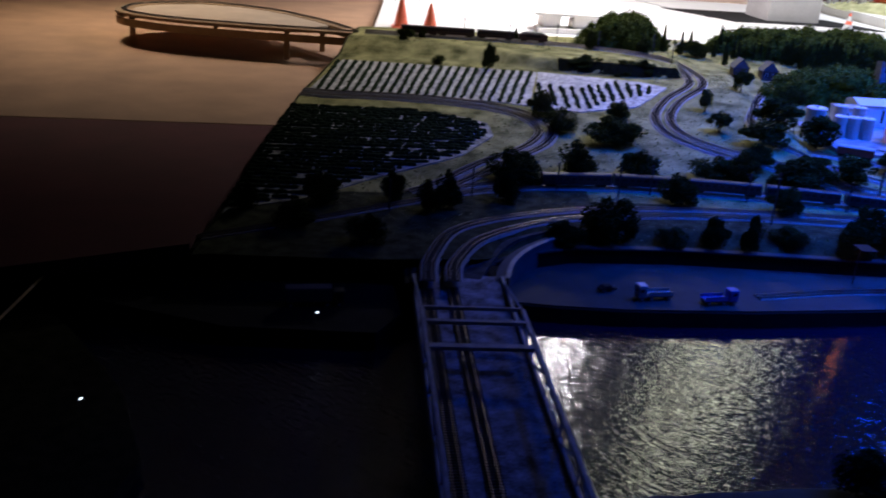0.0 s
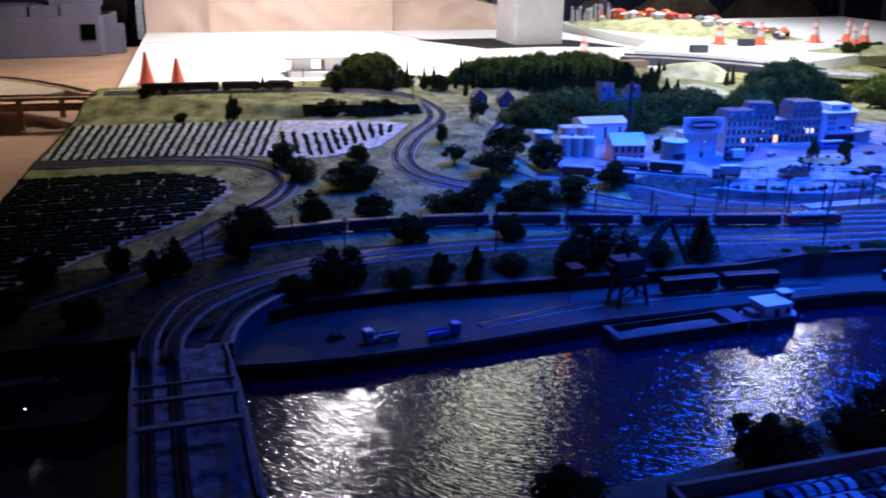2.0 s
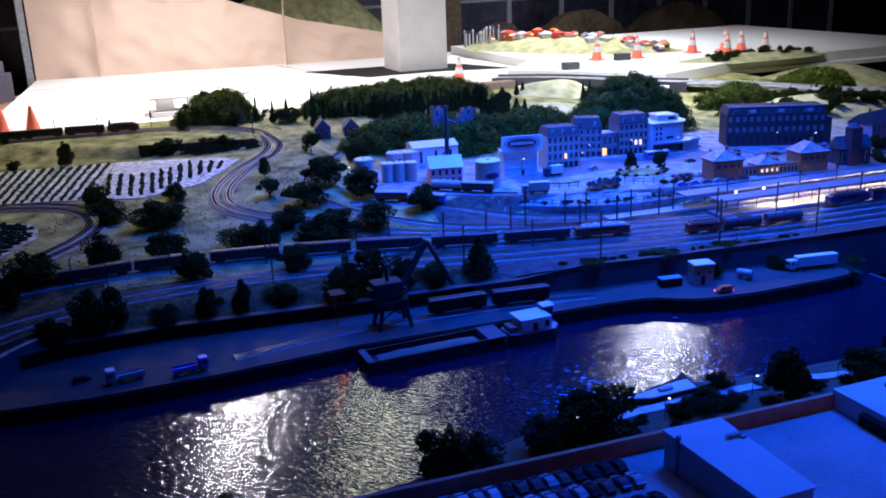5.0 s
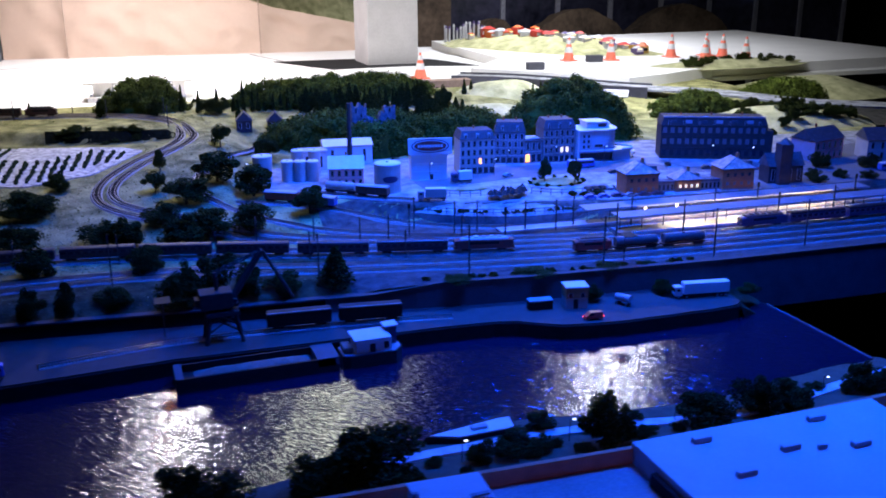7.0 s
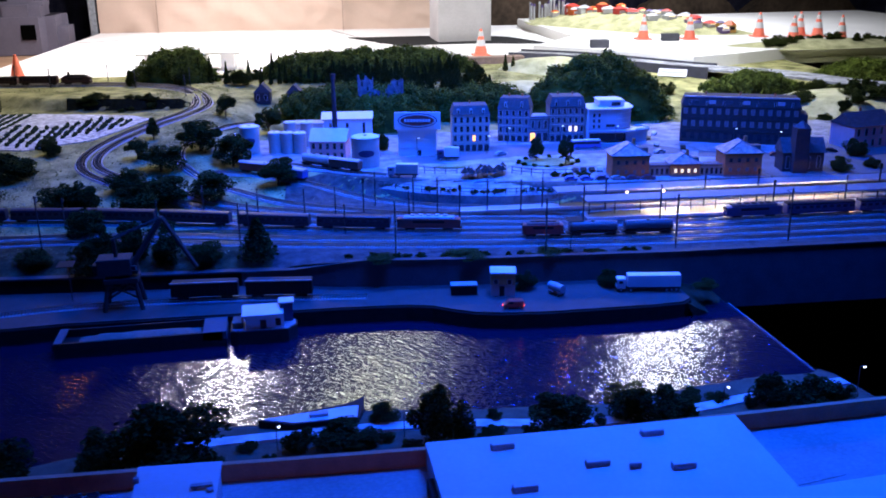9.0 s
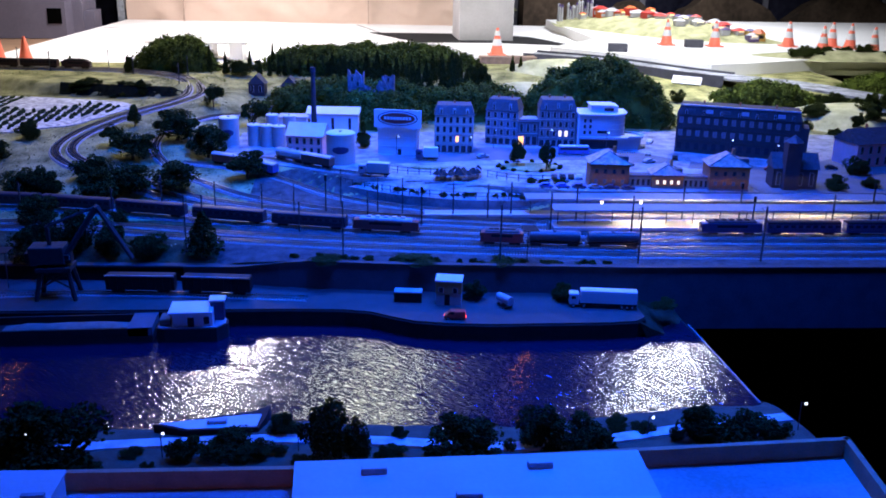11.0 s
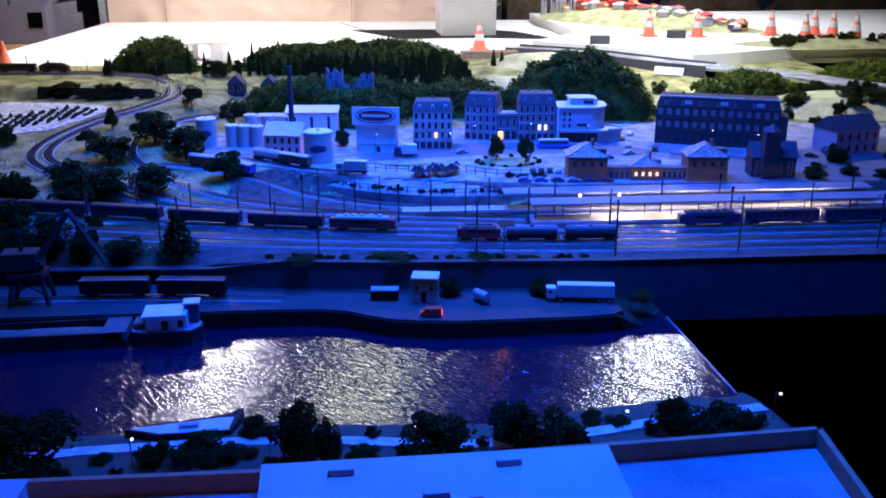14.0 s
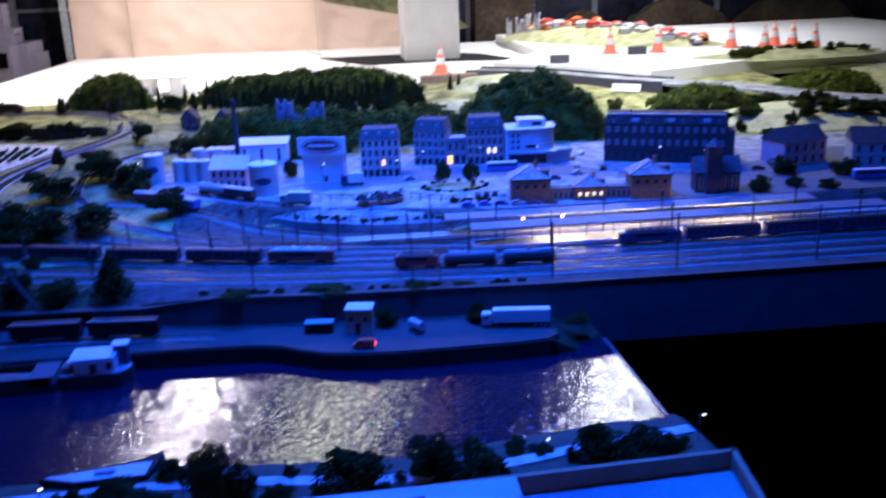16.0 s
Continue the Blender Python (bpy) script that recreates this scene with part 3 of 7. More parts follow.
M1 = [(-0.15, 2.1), (-0.12, 2.27), (0.0, 2.5), (0.34, 2.655), (0.8, 2.69), (1.27, 2.635), (1.75, 2.50), (2.3, 2.385), (3.0, 2.295), (4.85, 2.18)]
M2 = [(-0.088, 2.1), (-0.06, 2.24), (0.06, 2.43), (0.34, 2.585), (0.8, 2.625), (1.25, 2.57), (1.75, 2.43), (2.3, 2.32), (3.0, 2.23), (4.85, 2.115)]
for pts in (M1, M2):
    track(pts, "curved main-line track with shining rails")
T3 = [(-0.72, 2.37), (-0.43, 2.53), (-0.18, 2.68), (0.0, 2.785), (0.2, 2.86), (0.5, 2.89), (0.89, 2.85), (1.3, 2.745), (1.75, 2.60), (2.3, 2.46), (3.0, 2.365), (4.85, 2.26)]
TRAIN_LINE = track(T3, "yard track in pale ballast")
track(T3[3:], "yard track in pale ballast", shift=0.062)
S5 = [(2.64, 2.515), (2.4, 2.57), (1.85, 2.70), (1.5, 2.87), (1.23, 3.06), (1.02, 3.3), (0.93, 3.55), (0.95, 3.85), (1.07, 4.15), (1.25, 4.4), (1.31, 4.62), (1.2, 4.9), (0.95, 5.08), (0.5, 5.16), (-0.2, 5.22)]
S_LINE = track(S5, "double S-curve track climbing through the meadow")
track(S5, "double S-curve track climbing through the meadow", shift=-0.06)
track([(4.85, 2.53), (3.0, 2.607), (2.68, 2.618)], "station track between two platforms")
track([(2.62, 2.585), (2.4, 2.634), (2.2, 2.668), (1.95, 2.775), (1.6, 2.99), (1.36, 3.3), (1.3, 3.65), (1.4, 3.95), (1.65, 4.2), (1.8, 4.27)], "single siding track looping to the factory")
SIDING = track([(2.62, 2.72), (2.4, 2.733), (2.23, 2.775), (2.1, 2.845), (1.93, 2.965), (1.75, 3.11), (1.58, 3.24), (1.42, 3.32)], "factory siding track beside the silos")
F9 = [(-0.14, 2.8), (0.06, 3.0), (0.26, 3.2), (0.4, 3.42), (0.43, 3.62), (0.36, 3.82), (0.18, 3.95), (-0.1, 4.03), (-0.5, 4.06)]
track(F9, "double curved track looping round a dark field")
track(F9, "double curved track looping round a dark field", shift=-0.05)
track([(0.75, 2.2), (1.1, 2.245), (1.5, 2.225), (1.9, 2.165)], "quayside track set into the paving", 0.0435)

# ---- fields ----
def field(name, poly, rows, label, soil, dense, fat=(1.0, 1.0), tall=1.0):
    f = thing(name, Matrix(), label, "field")

    def drape(x, y, lift):
        u, v = uphill(x, y, 0.1535)
        u = max(u, lerp_table(LEFT, v) + 0.008)
        return u, v, ground_z(u, v) + 0.0045 + lift

    ya, yb = min(p[1] for p in poly), max(p[1] for p in poly)
    verts, faces, nu, nv = [], [], 40, 44
    for j in range(nv + 1):
        y = ya + (yb - ya) * min(0.999, max(0.001, j / nv))
        cross = []
        for (x0, y0), (x1, y1) in zip(poly, poly[1:] + poly[:1]):
            if (y0 - y) * (y1 - y) < 0:
                cross.append(x0 + (x1 - x0) * (y - y0) / (y1 - y0))
        for i in range(nu + 1):
            verts.append(drape(min(cross) + (max(cross) - min(cross)) * i / nu, y, 0.0))
    faces = [(j * (nu + 1) + i, j * (nu + 1) + i + 1, (j + 1) * (nu + 1) + i + 1, (j + 1) * (nu + 1) + i) for j in range(nv) for i in range(nu)]
    rim = [i for i in range(nu + 1)] + [j * (nu + 1) + nu for j in range(1, nv + 1)] + [nv * (nu + 1) + i for i in range(nu - 1, -1, -1)] + [j * (nu + 1) for j in range(nv - 1, 0, -1)]
    n = len(verts)
    verts += [(verts[i][0], verts[i][1], verts[i][2] - 0.012) for i in rim]
    faces += [(rim[(k + 1) % len(rim)], rim[k], n + k, n + (k + 1) % len(rim)) for k in range(len(rim))]
    raw("soil", verts, faces, soil, f)
    for (ax, ay), (bx, by) in rows:
        n = max(4, int(math.hypot(bx - ax, by - ay) / 0.0095))
        verts, faces = [], []
        for i in range(n):
            t = (i + random.uniform(-0.3, 0.3)) / n
            if random.random() > dense:
                continue
            x, y, z = drape(ax + (bx - ax) * t + random.uniform(-0.005, 0.005), ay + (by - ay) * t + random.uniform(-0.004, 0.004) * fat[1], 0.0)
            r, h = random.uniform(0.007, 0.013), random.uniform(0.008, 0.019) * tall
            b, a0 = len(verts), random.random() * 6
            verts += [(x + r * fat[0] * math.cos(a0 + k * 1.257), y + r * fat[1] * math.sin(a0 + k * 1.257), z - 0.002) for k in range(5)]
            verts += [(x + 0.75 * r * fat[0] * math.cos(a0 + k * 1.257 + 0.5), y + 0.75 * r * fat[1] * math.sin(a0 + k * 1.257 + 0.5), z + h * 0.8) for k in range(5)] + [(x, y, z + h)]
            faces += [(b + k, b + (k + 1) % 5, b + 5 + k) for k in range(5)] + [(b + (k + 1) % 5, b + 5 + (k + 1) % 5, b + 5 + k) for k in range(5)] + [(b + 5 + k, b + 5 + (k + 1) % 5, b + 10) for k in range(5)]
        raw("crop_row", verts, faces, CROP, f)
    return f


rows = []
for i in range(23):
    x = -0.433 + 0.0385 * i
    rows.append(((x, lerp_table(((-0.45, 4.115), (0.25, 4.065), (0.45, 3.99)), x)), (-0.355 + 0.0423 * i, 4.865 - 0.0046 * i)))
field("vegetable_field", [(-0.475, 4.095), (0.25, 4.045), (0.455, 3.965), (0.605, 4.775), (-0.335, 4.89)], rows, "pale field with dark green planted rows", SOIL, 0.93, (0.72, 1.3), 0.55)
rows = []
for i in range(12):
    x = 0.525 + 0.0455 * i
    y = lerp_table(((0.52, 4.03), (0.62, 3.95), (0.7, 3.95), (0.8, 4.1), (0.9, 4.18), (1.03, 4.33)), x)
    rows.append(((x, y), (x + 0.04, y + lerp_table(((0.5, 0.44), (0.9, 0.38), (1.03, 0.16)), x))))
field("orchard_field", [(0.475, 3.96), (0.65, 3.88), (0.92, 4.03), (1.03, 4.25), (1.14, 4.5), (1.05, 4.62), (0.9, 4.68), (0.61, 4.775)], rows, "pale sandy field with scattered green bushes", SOIL, 0.62, (0.85, 0.9), 0.95)
rows = []
for i in range(31):
    y = 2.53 + 0.0415 * i + random.uniform(-0.006, 0.006)
    lo = -0.68 + 0.118 * (y - 2.5)
    hi = lerp_table(((2.5, -0.62), (2.62, -0.44), (2.84, -0.24), (3.13, 0.06), (3.42, 0.22), (3.6, 0.22), (3.74, 0.08), (3.8, -0.1)), y)
    rows.append(((lo, y + 0.012), (hi, y)))
field("dark_crop_field", [(-0.695, 2.47), (-0.42, 2.62), (-0.22, 2.84), (0.08, 3.13), (0.24, 3.42), (0.24, 3.62), (0.1, 3.74), (-0.1, 3.80), (-0.53, 3.83)], rows, "dark green field with ragged crop rows", DARKSOIL, 0.84, (1.5, 0.78), 0.75)

# side of the cutting behind the pale fields; its near-black colour carries shade
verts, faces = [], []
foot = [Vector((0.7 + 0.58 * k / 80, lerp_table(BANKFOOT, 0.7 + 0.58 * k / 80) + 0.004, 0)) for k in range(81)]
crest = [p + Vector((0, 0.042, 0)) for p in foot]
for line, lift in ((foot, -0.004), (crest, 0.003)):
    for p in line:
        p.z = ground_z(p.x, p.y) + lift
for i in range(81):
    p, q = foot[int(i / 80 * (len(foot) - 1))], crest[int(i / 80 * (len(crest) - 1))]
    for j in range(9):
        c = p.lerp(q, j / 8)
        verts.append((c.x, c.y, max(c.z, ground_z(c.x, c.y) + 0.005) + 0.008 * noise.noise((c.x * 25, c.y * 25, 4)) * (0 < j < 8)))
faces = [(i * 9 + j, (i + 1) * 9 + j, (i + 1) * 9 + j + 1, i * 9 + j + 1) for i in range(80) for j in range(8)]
CUTTING = mat("shade_dark_bank", (0.011, 0.013, 0.008), 0.95, 0, 0.5, 40, 0.8, 200, spec=0.0)
tagged(raw("ground_cutting_side", verts, faces, CUTTING, None, True), "overgrown side of the railway cutting, shade in its colour", "bank", kind="structure")


# ---- woods on hills ----
def wood(name, cx, cy, rx, ry, h, count, label, z0=None, crown=0.03, material=None, flat=1.0):
    """A wooded hill: a low mound set with many small tree crowns, each a loose ball of leaves."""
    rng = np.random.default_rng(int(cx * 1000 + cy * 77))
    if z0 is None:
        cx, cy = uphill(cx, cy) if cy > 4.9 else (cx, cy)
        z0 = (ground_z(cx, cy) if cy > 4.6 else plain_z(cx, cy)) - 0.015

    def edge(a):
        return 1 + 0.16 * math.sin(3 * a + cx * 9) + 0.09 * math.sin(7 * a + cy * 5)

    def dome(r):
        return h * (1 - min(1.0, r) ** (2.4 * flat)) ** 0.7

    verts, faces = [], []
    for _ in range(count):
        a, r = rng.random() * math.tau, math.sqrt(rng.random())
        x, y = cx + rx * r * edge(a) * math.cos(a), cy + ry * r * edge(a) * math.sin(a)
        s = crown * rng.uniform(0.6, 1.35)
        c = np.array((x, y, z0 + dome(r) * (1 + 0.16 * noise.noise((x * 9, y * 9, 1))) - 0.25 * s + rng.uniform(-0.2, 0.35) * s))
        n = int(150 * (s / crown) ** 1.5)
        d = rng.normal(size=(n, 3))
        d[:, 2] = np.abs(d[:, 2]) * 1.1 - 0.25
        d /= np.linalg.norm(d, axis=1)[:, None]
        lump = 1 + 0.22 * np.sin(d[:, 0] * 5 + a * 7) * np.sin(d[:, 1] * 5 + r * 9)
        p = c + d * (s * rng.uniform(0.72, 1.1, n) * lump)[:, None] * (1, 1, 1.1)
        nrm = d + rng.normal(scale=0.45, size=(n, 3))
        nrm /= np.linalg.norm(nrm, axis=1)[:, None]
        u = np.cross(nrm, rng.normal(size=(n, 3)))
        u /= np.linalg.norm(u, axis=1)[:, None]
        v = np.cross(nrm, u)
        k = (0.0048 * rng.uniform(0.6, 1.4, n))[:, None]
        b = len(verts)
        quad = np.stack((p + u * k, p + v * k * 0.8, p - u * k, p - v * k * 0.8), 1).reshape(-1, 3)
        verts.extend(map(tuple, quad))
        faces.extend((b + 4 * i, b + 4 * i + 1, b + 4 * i + 2, b + 4 * i + 3) for i in range(n))
    n = len(verts)
    for j in range(6):
        for i in range(28):
            a, r = i * math.tau / 28, (1 - j / 5) * 0.97
            verts.append((cx + rx * r * edge(a) * math.cos(a), cy + ry * r * edge(a) * math.sin(a), z0 - 0.006 + 0.95 * dome(r) if j else z0 - 0.02))
    faces += [(n + j * 28 + i, n + j * 28 + (i + 1) % 28, n + (j + 1) * 28 + (i + 1) % 28, n + (j + 1) * 28 + i) for j in range(5) for i in range(28)]
    return tagged(raw(name, verts, faces, material or WOOD_LEAF), label, "woods", kind="stuff")


wood("wooded_hill", 1.19, 5.24, 0.205, 0.15, 0.16, 190, "round hill densely covered with green foliage")
wood("wooded_hill", 2.2, 5.12, 0.56, 0.13, 0.13, 380, "long low ridge of green woodland", flat=1.6)
wood("wooded_hill", 2.05, 4.12, 0.36, 0.14, 0.14, 300, "dense dark green wood behind the factory", flat=1.5)
wood("wooded_hill", 2.62, 4.07, 0.34, 0.14, 0.125, 280, "dense dark green wood behind the town", flat=1.5)
wood("wooded_hill", 3.20, 3.99, 0.345, 0.2, 0.265, 380, "high round hill covered with dark green trees")
wood("wooded_hill", 4.15, 4.25, 0.27, 0.13, 0.12, 200, "low wooded hill beside the road bridge")
wood("wooded_hill", 4.95, 4.45, 0.25, 0.2, 0.12, 200, "wooded slope at the end of the layout", z0=0.2)

wood("wooded_hill", 2.13, 3.99, 0.30, 0.10, 0.17, 200, "wooded knoll below a castle ruin", flat=1.5)
wood("wooded_hill", 2.15, 3.85, 0.2, 0.05, 0.15, 70, "bushes round the foot of a castle ruin", flat=1.6)

# ---- the back of the hall ----
tagged(part("column", box(B(), 2.93, 6.86, 0.2, 3.345, 7.26, 3.2, 0.008), PILLAR), "square pale concrete column of the hall", "column", kind="structure")
verts, faces = [], []
for i in range(91):
    u = i / 90
    x, y = 0.2 + 3.2 * u, 8.40 - 0.35 * u
    for j in range(21):
        z = 0.245 + (lerp_table(((0, 1.5), (0.45, 0.9), (0.7, 0.64), (0.95, 0.48), (1, 0.46)), u) - 0.245) * j / 20
        verts.append((x + 0.0, y + 0.10 * abs(noise.noise((x * 2.2, z * 2.4, 5))) + 0.05 * abs(noise.noise((x * 4 + z * 3, z * 5 - x, 2))), z))
for i in range(90):
    for j in range(20):
        a = i * 21 + j
        faces.append((a, a + 21, a + 22, a + 1))
tagged(raw("backdrop_paper", verts, faces, PAPER, None, True), "creased beige kraft paper hung as a screen", "paper", kind="structure")
tagged(part("post", box(B(), 0.13, 8.38, 0.2, 0.185, 8.43, 2.6), STEEL), "grey metal post beside the paper screen", "post", kind="structure")

# ---- paints ----
WHITE = mat("white_paint", (0.62, 0.62, 0.63), 0.55, 0, 0.06, 20, 0.05, 120)
CREAM = mat("cream_render", (0.40, 0.38, 0.35), 0.8, 0, 0.1, 25, 0.2, 200)
PINK = mat("pink_render", (0.85, 0.40, 0.38), 0.8, 0, 0.1, 25, 0.2, 200)
GREYWALL = mat("grey_stone_wall", (0.15, 0.14, 0.15), 0.85, 0, 0.15, 30, 0.3, 200)
BLUEGREY = mat("blue_grey_render", (0.15, 0.17, 0.21), 0.8, 0, 0.12, 30, 0.2, 200)
BRICK = mat("brown_brick", (0.42, 0.15, 0.06), 0.85, 0, 0.2, 60, 0.4, 300)
DARKBRICK = mat("dark_brick", (0.045, 0.032, 0.032), 0.85, 0, 0.25, 50, 0.4, 260)
SLATE = mat("dark_slate", (0.06, 0.058, 0.066), 0.7, 0, 0.35, 60, 0.4, 220)
ZINC = mat("pale_zinc_roof", (0.42, 0.45, 0.50), 0.45, 0.3, 0.1, 30, 0.1, 150)
TILE = mat("faded_pale_roof_tiles", (0.50, 0.29, 0.24), 0.85, 0, 0.5, 60, 0.4, 300)
PALEPANE = mat("pale_blank_panes", (0.17, 0.16, 0.17), 0.4, 0, 0.4, 60, 0, 100)
GLASS = mat("dark_window_glass", (0.02, 0.022, 0.03), 0.12, 0, 0.1, 20, 0, 100)
SURROUND = mat("pale_window_surround", (0.5, 0.48, 0.45), 0.7, 0, 0.08, 40, 0.1, 200)
BLACK = mat("black_plastic", (0.012, 0.012, 0.013), 0.6, 0, 0.3, 60, 0.1, 200, spec=0.2)
RUBBER = mat("black_tyres", (0.02, 0.02, 0.02), 0.85, 0, 0.2, 60, 0.2, 200)
RED = mat("dull_red_paint", (0.24, 0.028, 0.024), 0.45, 0, 0.15, 40, 0.05, 200)
ORANGE = mat("orange_cone_plastic", (0.9, 0.19, 0.11), 0.5, 0, 0.08, 20, 0.05, 100)
DARKBLUE = mat("dark_blue_coach_paint", (0.008, 0.012, 0.028), 0.45, 0, 0.2, 40, 0.05, 200)
BROWN = mat("brown_wagon_paint", (0.12, 0.055, 0.04), 0.65, 0, 0.25, 50, 0.2, 200)
GREYPAINT = mat("grey_wagon_paint", (0.33, 0.34, 0.36), 0.5, 0, 0.12, 40, 0.1, 200)
TANKGREY = mat("dull_grey_tank_paint", (0.055, 0.058, 0.065), 0.45, 0, 0.15, 40, 0.1, 200)
NAVY = mat("navy_paint", (0.02, 0.03, 0.085), 0.4, 0, 0.15, 40, 0.05, 200)
BLUEPAINT = mat("bright_blue_paint", (0.05, 0.13, 0.45), 0.4, 0, 0.15, 40, 0.05, 200)
MAST = mat("dark_mast_steel", (0.05, 0.05, 0.055), 0.6, 0.3, 0.2, 60, 0.1, 200)
SAND = mat("barge_load_sand", (0.17, 0.12, 0.10), 0.95, 0, 0.2, 60, 0.6, 300)
RUST = mat("dark_rusty_steel", (0.035, 0.028, 0.026), 0.7, 0.2, 0.3, 60, 0.3, 250)
WARM = glow("warm_window_light", (1.0, 0.42, 0.08), 2.2)
WARMW = glow("warm_white_window_light", (1.0, 0.78, 0.42), 1.3)
LAMPGLOW = glow("white_lamp_head", (0.8, 0.9, 1.0), 3.5)
SIGNLIT = glow("bright_sign_light", (1.0, 0.72, 0.4), 4.0)
TUBE = glow("platform_lamp_tube", (1.0, 0.80, 0.5), 80.0)
TAIL = glow("red_tail_lamp", (1.0, 0.05, 0.03), 12.0)
CITY_Z = 0.1835
MESHES = {}


def shared(name, key, make, material, parent, label=""):
    """A part whose mesh is shared by all parts of one key."""
    if key not in MESHES:
        me = bpy.data.meshes.new(name)
        bm = make()
        bm.to_mesh(me)
        bm.free()
        me.materials.append(material)
        MESHES[key] = me
    ob = new(name, MESHES[key])
    ob.parent = parent
    if label:
        ob["label"] = label
    return ob


def window(parent, x, z, w, h, front=0.0, pane=None, surround=None):
    pane, surround = pane or GLASS, surround or SURROUND
    o = shared("window", ("w", w, h, surround.name), lambda: box(B(), -w / 2 - 0.0015, -0.0014, -0.0012, w / 2 + 0.0015, 0.004, h + 0.001), surround, parent)
    o.location = (x, front, z)
    shared("pane", ("p", w, h, pane.name), lambda: box(B(), -w / 2, -0.0022, 0, w / 2, 0.003, h), pane, o)


def building(name, m, w, d, h, wall, roof_mat, label, roof="flat", floors=3, cols=4, lit=None, rh=0.03, shop=True, surround=None, chimneys=1, category="house", auto=True):
    t = thing(name, m, label, category)
    part("wall", box(B(), 0, 0, -0.012, w, d, h), wall, t)
    if roof == "flat":
        part("roof", box(B(), -0.003, -0.003, h, w + 0.003, d + 0.003, h + 0.004), roof_mat, t)
        part("parapet", box(B(), -0.004, -0.004, h + 0.004, w + 0.004, 0.002, h + 0.009), wall, t)
    elif roof == "mansard":
        bm = B()
        k, e = 0.010, 0.003
        lo = [(-e, -e), (w + e, -e), (w + e, d + e), (-e, d + e)]
        hi = [(k, k), (w - k, k), (w - k, d - k), (k, d - k)]
        vs = [bm.verts.new((x, y, h)) for x, y in lo] + [bm.verts.new((x, y, h + rh)) for x, y in hi]
        for i in range(4):
            j = (i + 1) % 4
            bm.faces.new((vs[i], vs[j], vs[4 + j], vs[4 + i]))
        bm.faces.new(vs[4:])
        part("roof", bm, roof_mat, t)
        for i in range(max(2, cols // 2)):
            x = w * (i + 0.5) / max(2, cols // 2)
            part("dormer", box(B(), x - 0.006, 0.0, h, x + 0.006, 0.016, h + rh * 0.7), wall, t)
            window(t, x, h + 0.004, 0.006, rh * 0.45, front=-0.0002)
    else:
        part("roof", gable(B(), 0, 0, w, d, h, h + rh, 0.005, roof[-1]), roof_mat, t)
        if roof[-1] == "y":
            bm = B()
            vs = [bm.verts.new(p) for p in ((0, -0.0005, h), (w, -0.0005, h), (w / 2, -0.0005, h + rh * 0.9))]
            bm.faces.new(vs)
            bmesh.ops.solidify(bm, geom=bm.faces[:], thickness=0.002)
            part("gable_wall", bm, wall, t)
    for i in range(chimneys):
        x = w * (i + 0.7) / (chimneys + 0.4)
        part("chimney", box(B(), x - 0.004, d * 0.6, h, x + 0.004, d * 0.6 + 0.007, h + rh + 0.012), BRICK, t)
    fh = h / floors
    ww, wh = min(0.0115, 0.52 * w / cols), fh * 0.62
    for r in range(floors if auto else 0):
        for c in range(cols):
            x = w * (c + 0.5) / cols
            if r == 0 and shop:
                window(t, x, fh * 0.08, min(0.02, 0.75 * w / cols), fh * 0.7, pane=(lit or {}).get((r, c)), surround=surround)
            else:
                window(t, x, r * fh + fh * 0.18, ww, wh, pane=(lit or {}).get((r, c)), surround=surround)
    for r in range(1, floors):
        part("ledge", box(B(), -0.001, -0.0022, r * fh - 0.001, w + 0.001, 0.001, r * fh + 0.0012), surround or SURROUND, t)
    return t


def silo(x, y, r, h, label, band=True):
    t = thing("silo", pose(x, y, CITY_Z), label, "silo", "factory silos")
    part("body", cyl(B(), 0, 0, -0.005, h, r, n=32), CREAM, t)
    part("lid", cyl(B(), 0, 0, h, h + 0.004, r * 1.03, r * 0.9, 32), WHITE, t, "white lid")
    part("hatch", cyl(B(), 0, 0, h + 0.003, h + 0.008, r * 0.12, n=10), GREYPAINT, t)
    if band:
        bm = bmesh.new()
        for k in range(12):
            a0, a1 = radians(-128 + k * 6), radians(-128 + (k + 1) * 6)
            s = [math.sqrt(max(0, 1 - ((q - 6) / 6) ** 2)) * h * 0.12 for q in (k, k + 1)]
            rr = r * 1.006
            p = [(rr * math.cos(a0), rr * math.sin(a0), h * 0.5 - s[0]), (rr * math.cos(a1), rr * math.sin(a1), h * 0.5 - s[1]), (rr * math.cos(a1), rr * math.sin(a1), h * 0.5 + s[1]), (rr * math.cos(a0), rr * math.sin(a0), h * 0.5 + s[0])]
            bm.faces.new([bm.verts.new(q) for q in p])
        part("oval_emblem", bm, NAVY, t, "dark oval emblem")
    return t


# ---- chocolate works: silos, halls, chimney, sign ----
silo(2.005, 3.19, 0.053, 0.113, "large round cream silo with a white lid and dark oval emblem")
silo(1.565, 3.52, 0.040, 0.108, "round cream silo with a dark oval emblem", True)
for x, y in ((1.665, 3.50), (1.715, 3.485), (1.765, 3.47)):
    silo(x, y, 0.026, 0.082, "slim cream silo standing in a row", False)
for x, y in ((1.73, 3.62), (1.80, 3.60)):
    silo(x, y, 0.026, 0.10, "slim cream silo behind a factory hall", False)
building("factory_house", pose(1.80, 3.33, CITY_Z, 0, 0, -14), 0.14, 0.12, 0.075, PINK, ZINC, "pink rendered factory house with a blue-grey gabled roof", "gablex", 2, 5, rh=0.042, shop=False, category="factory")
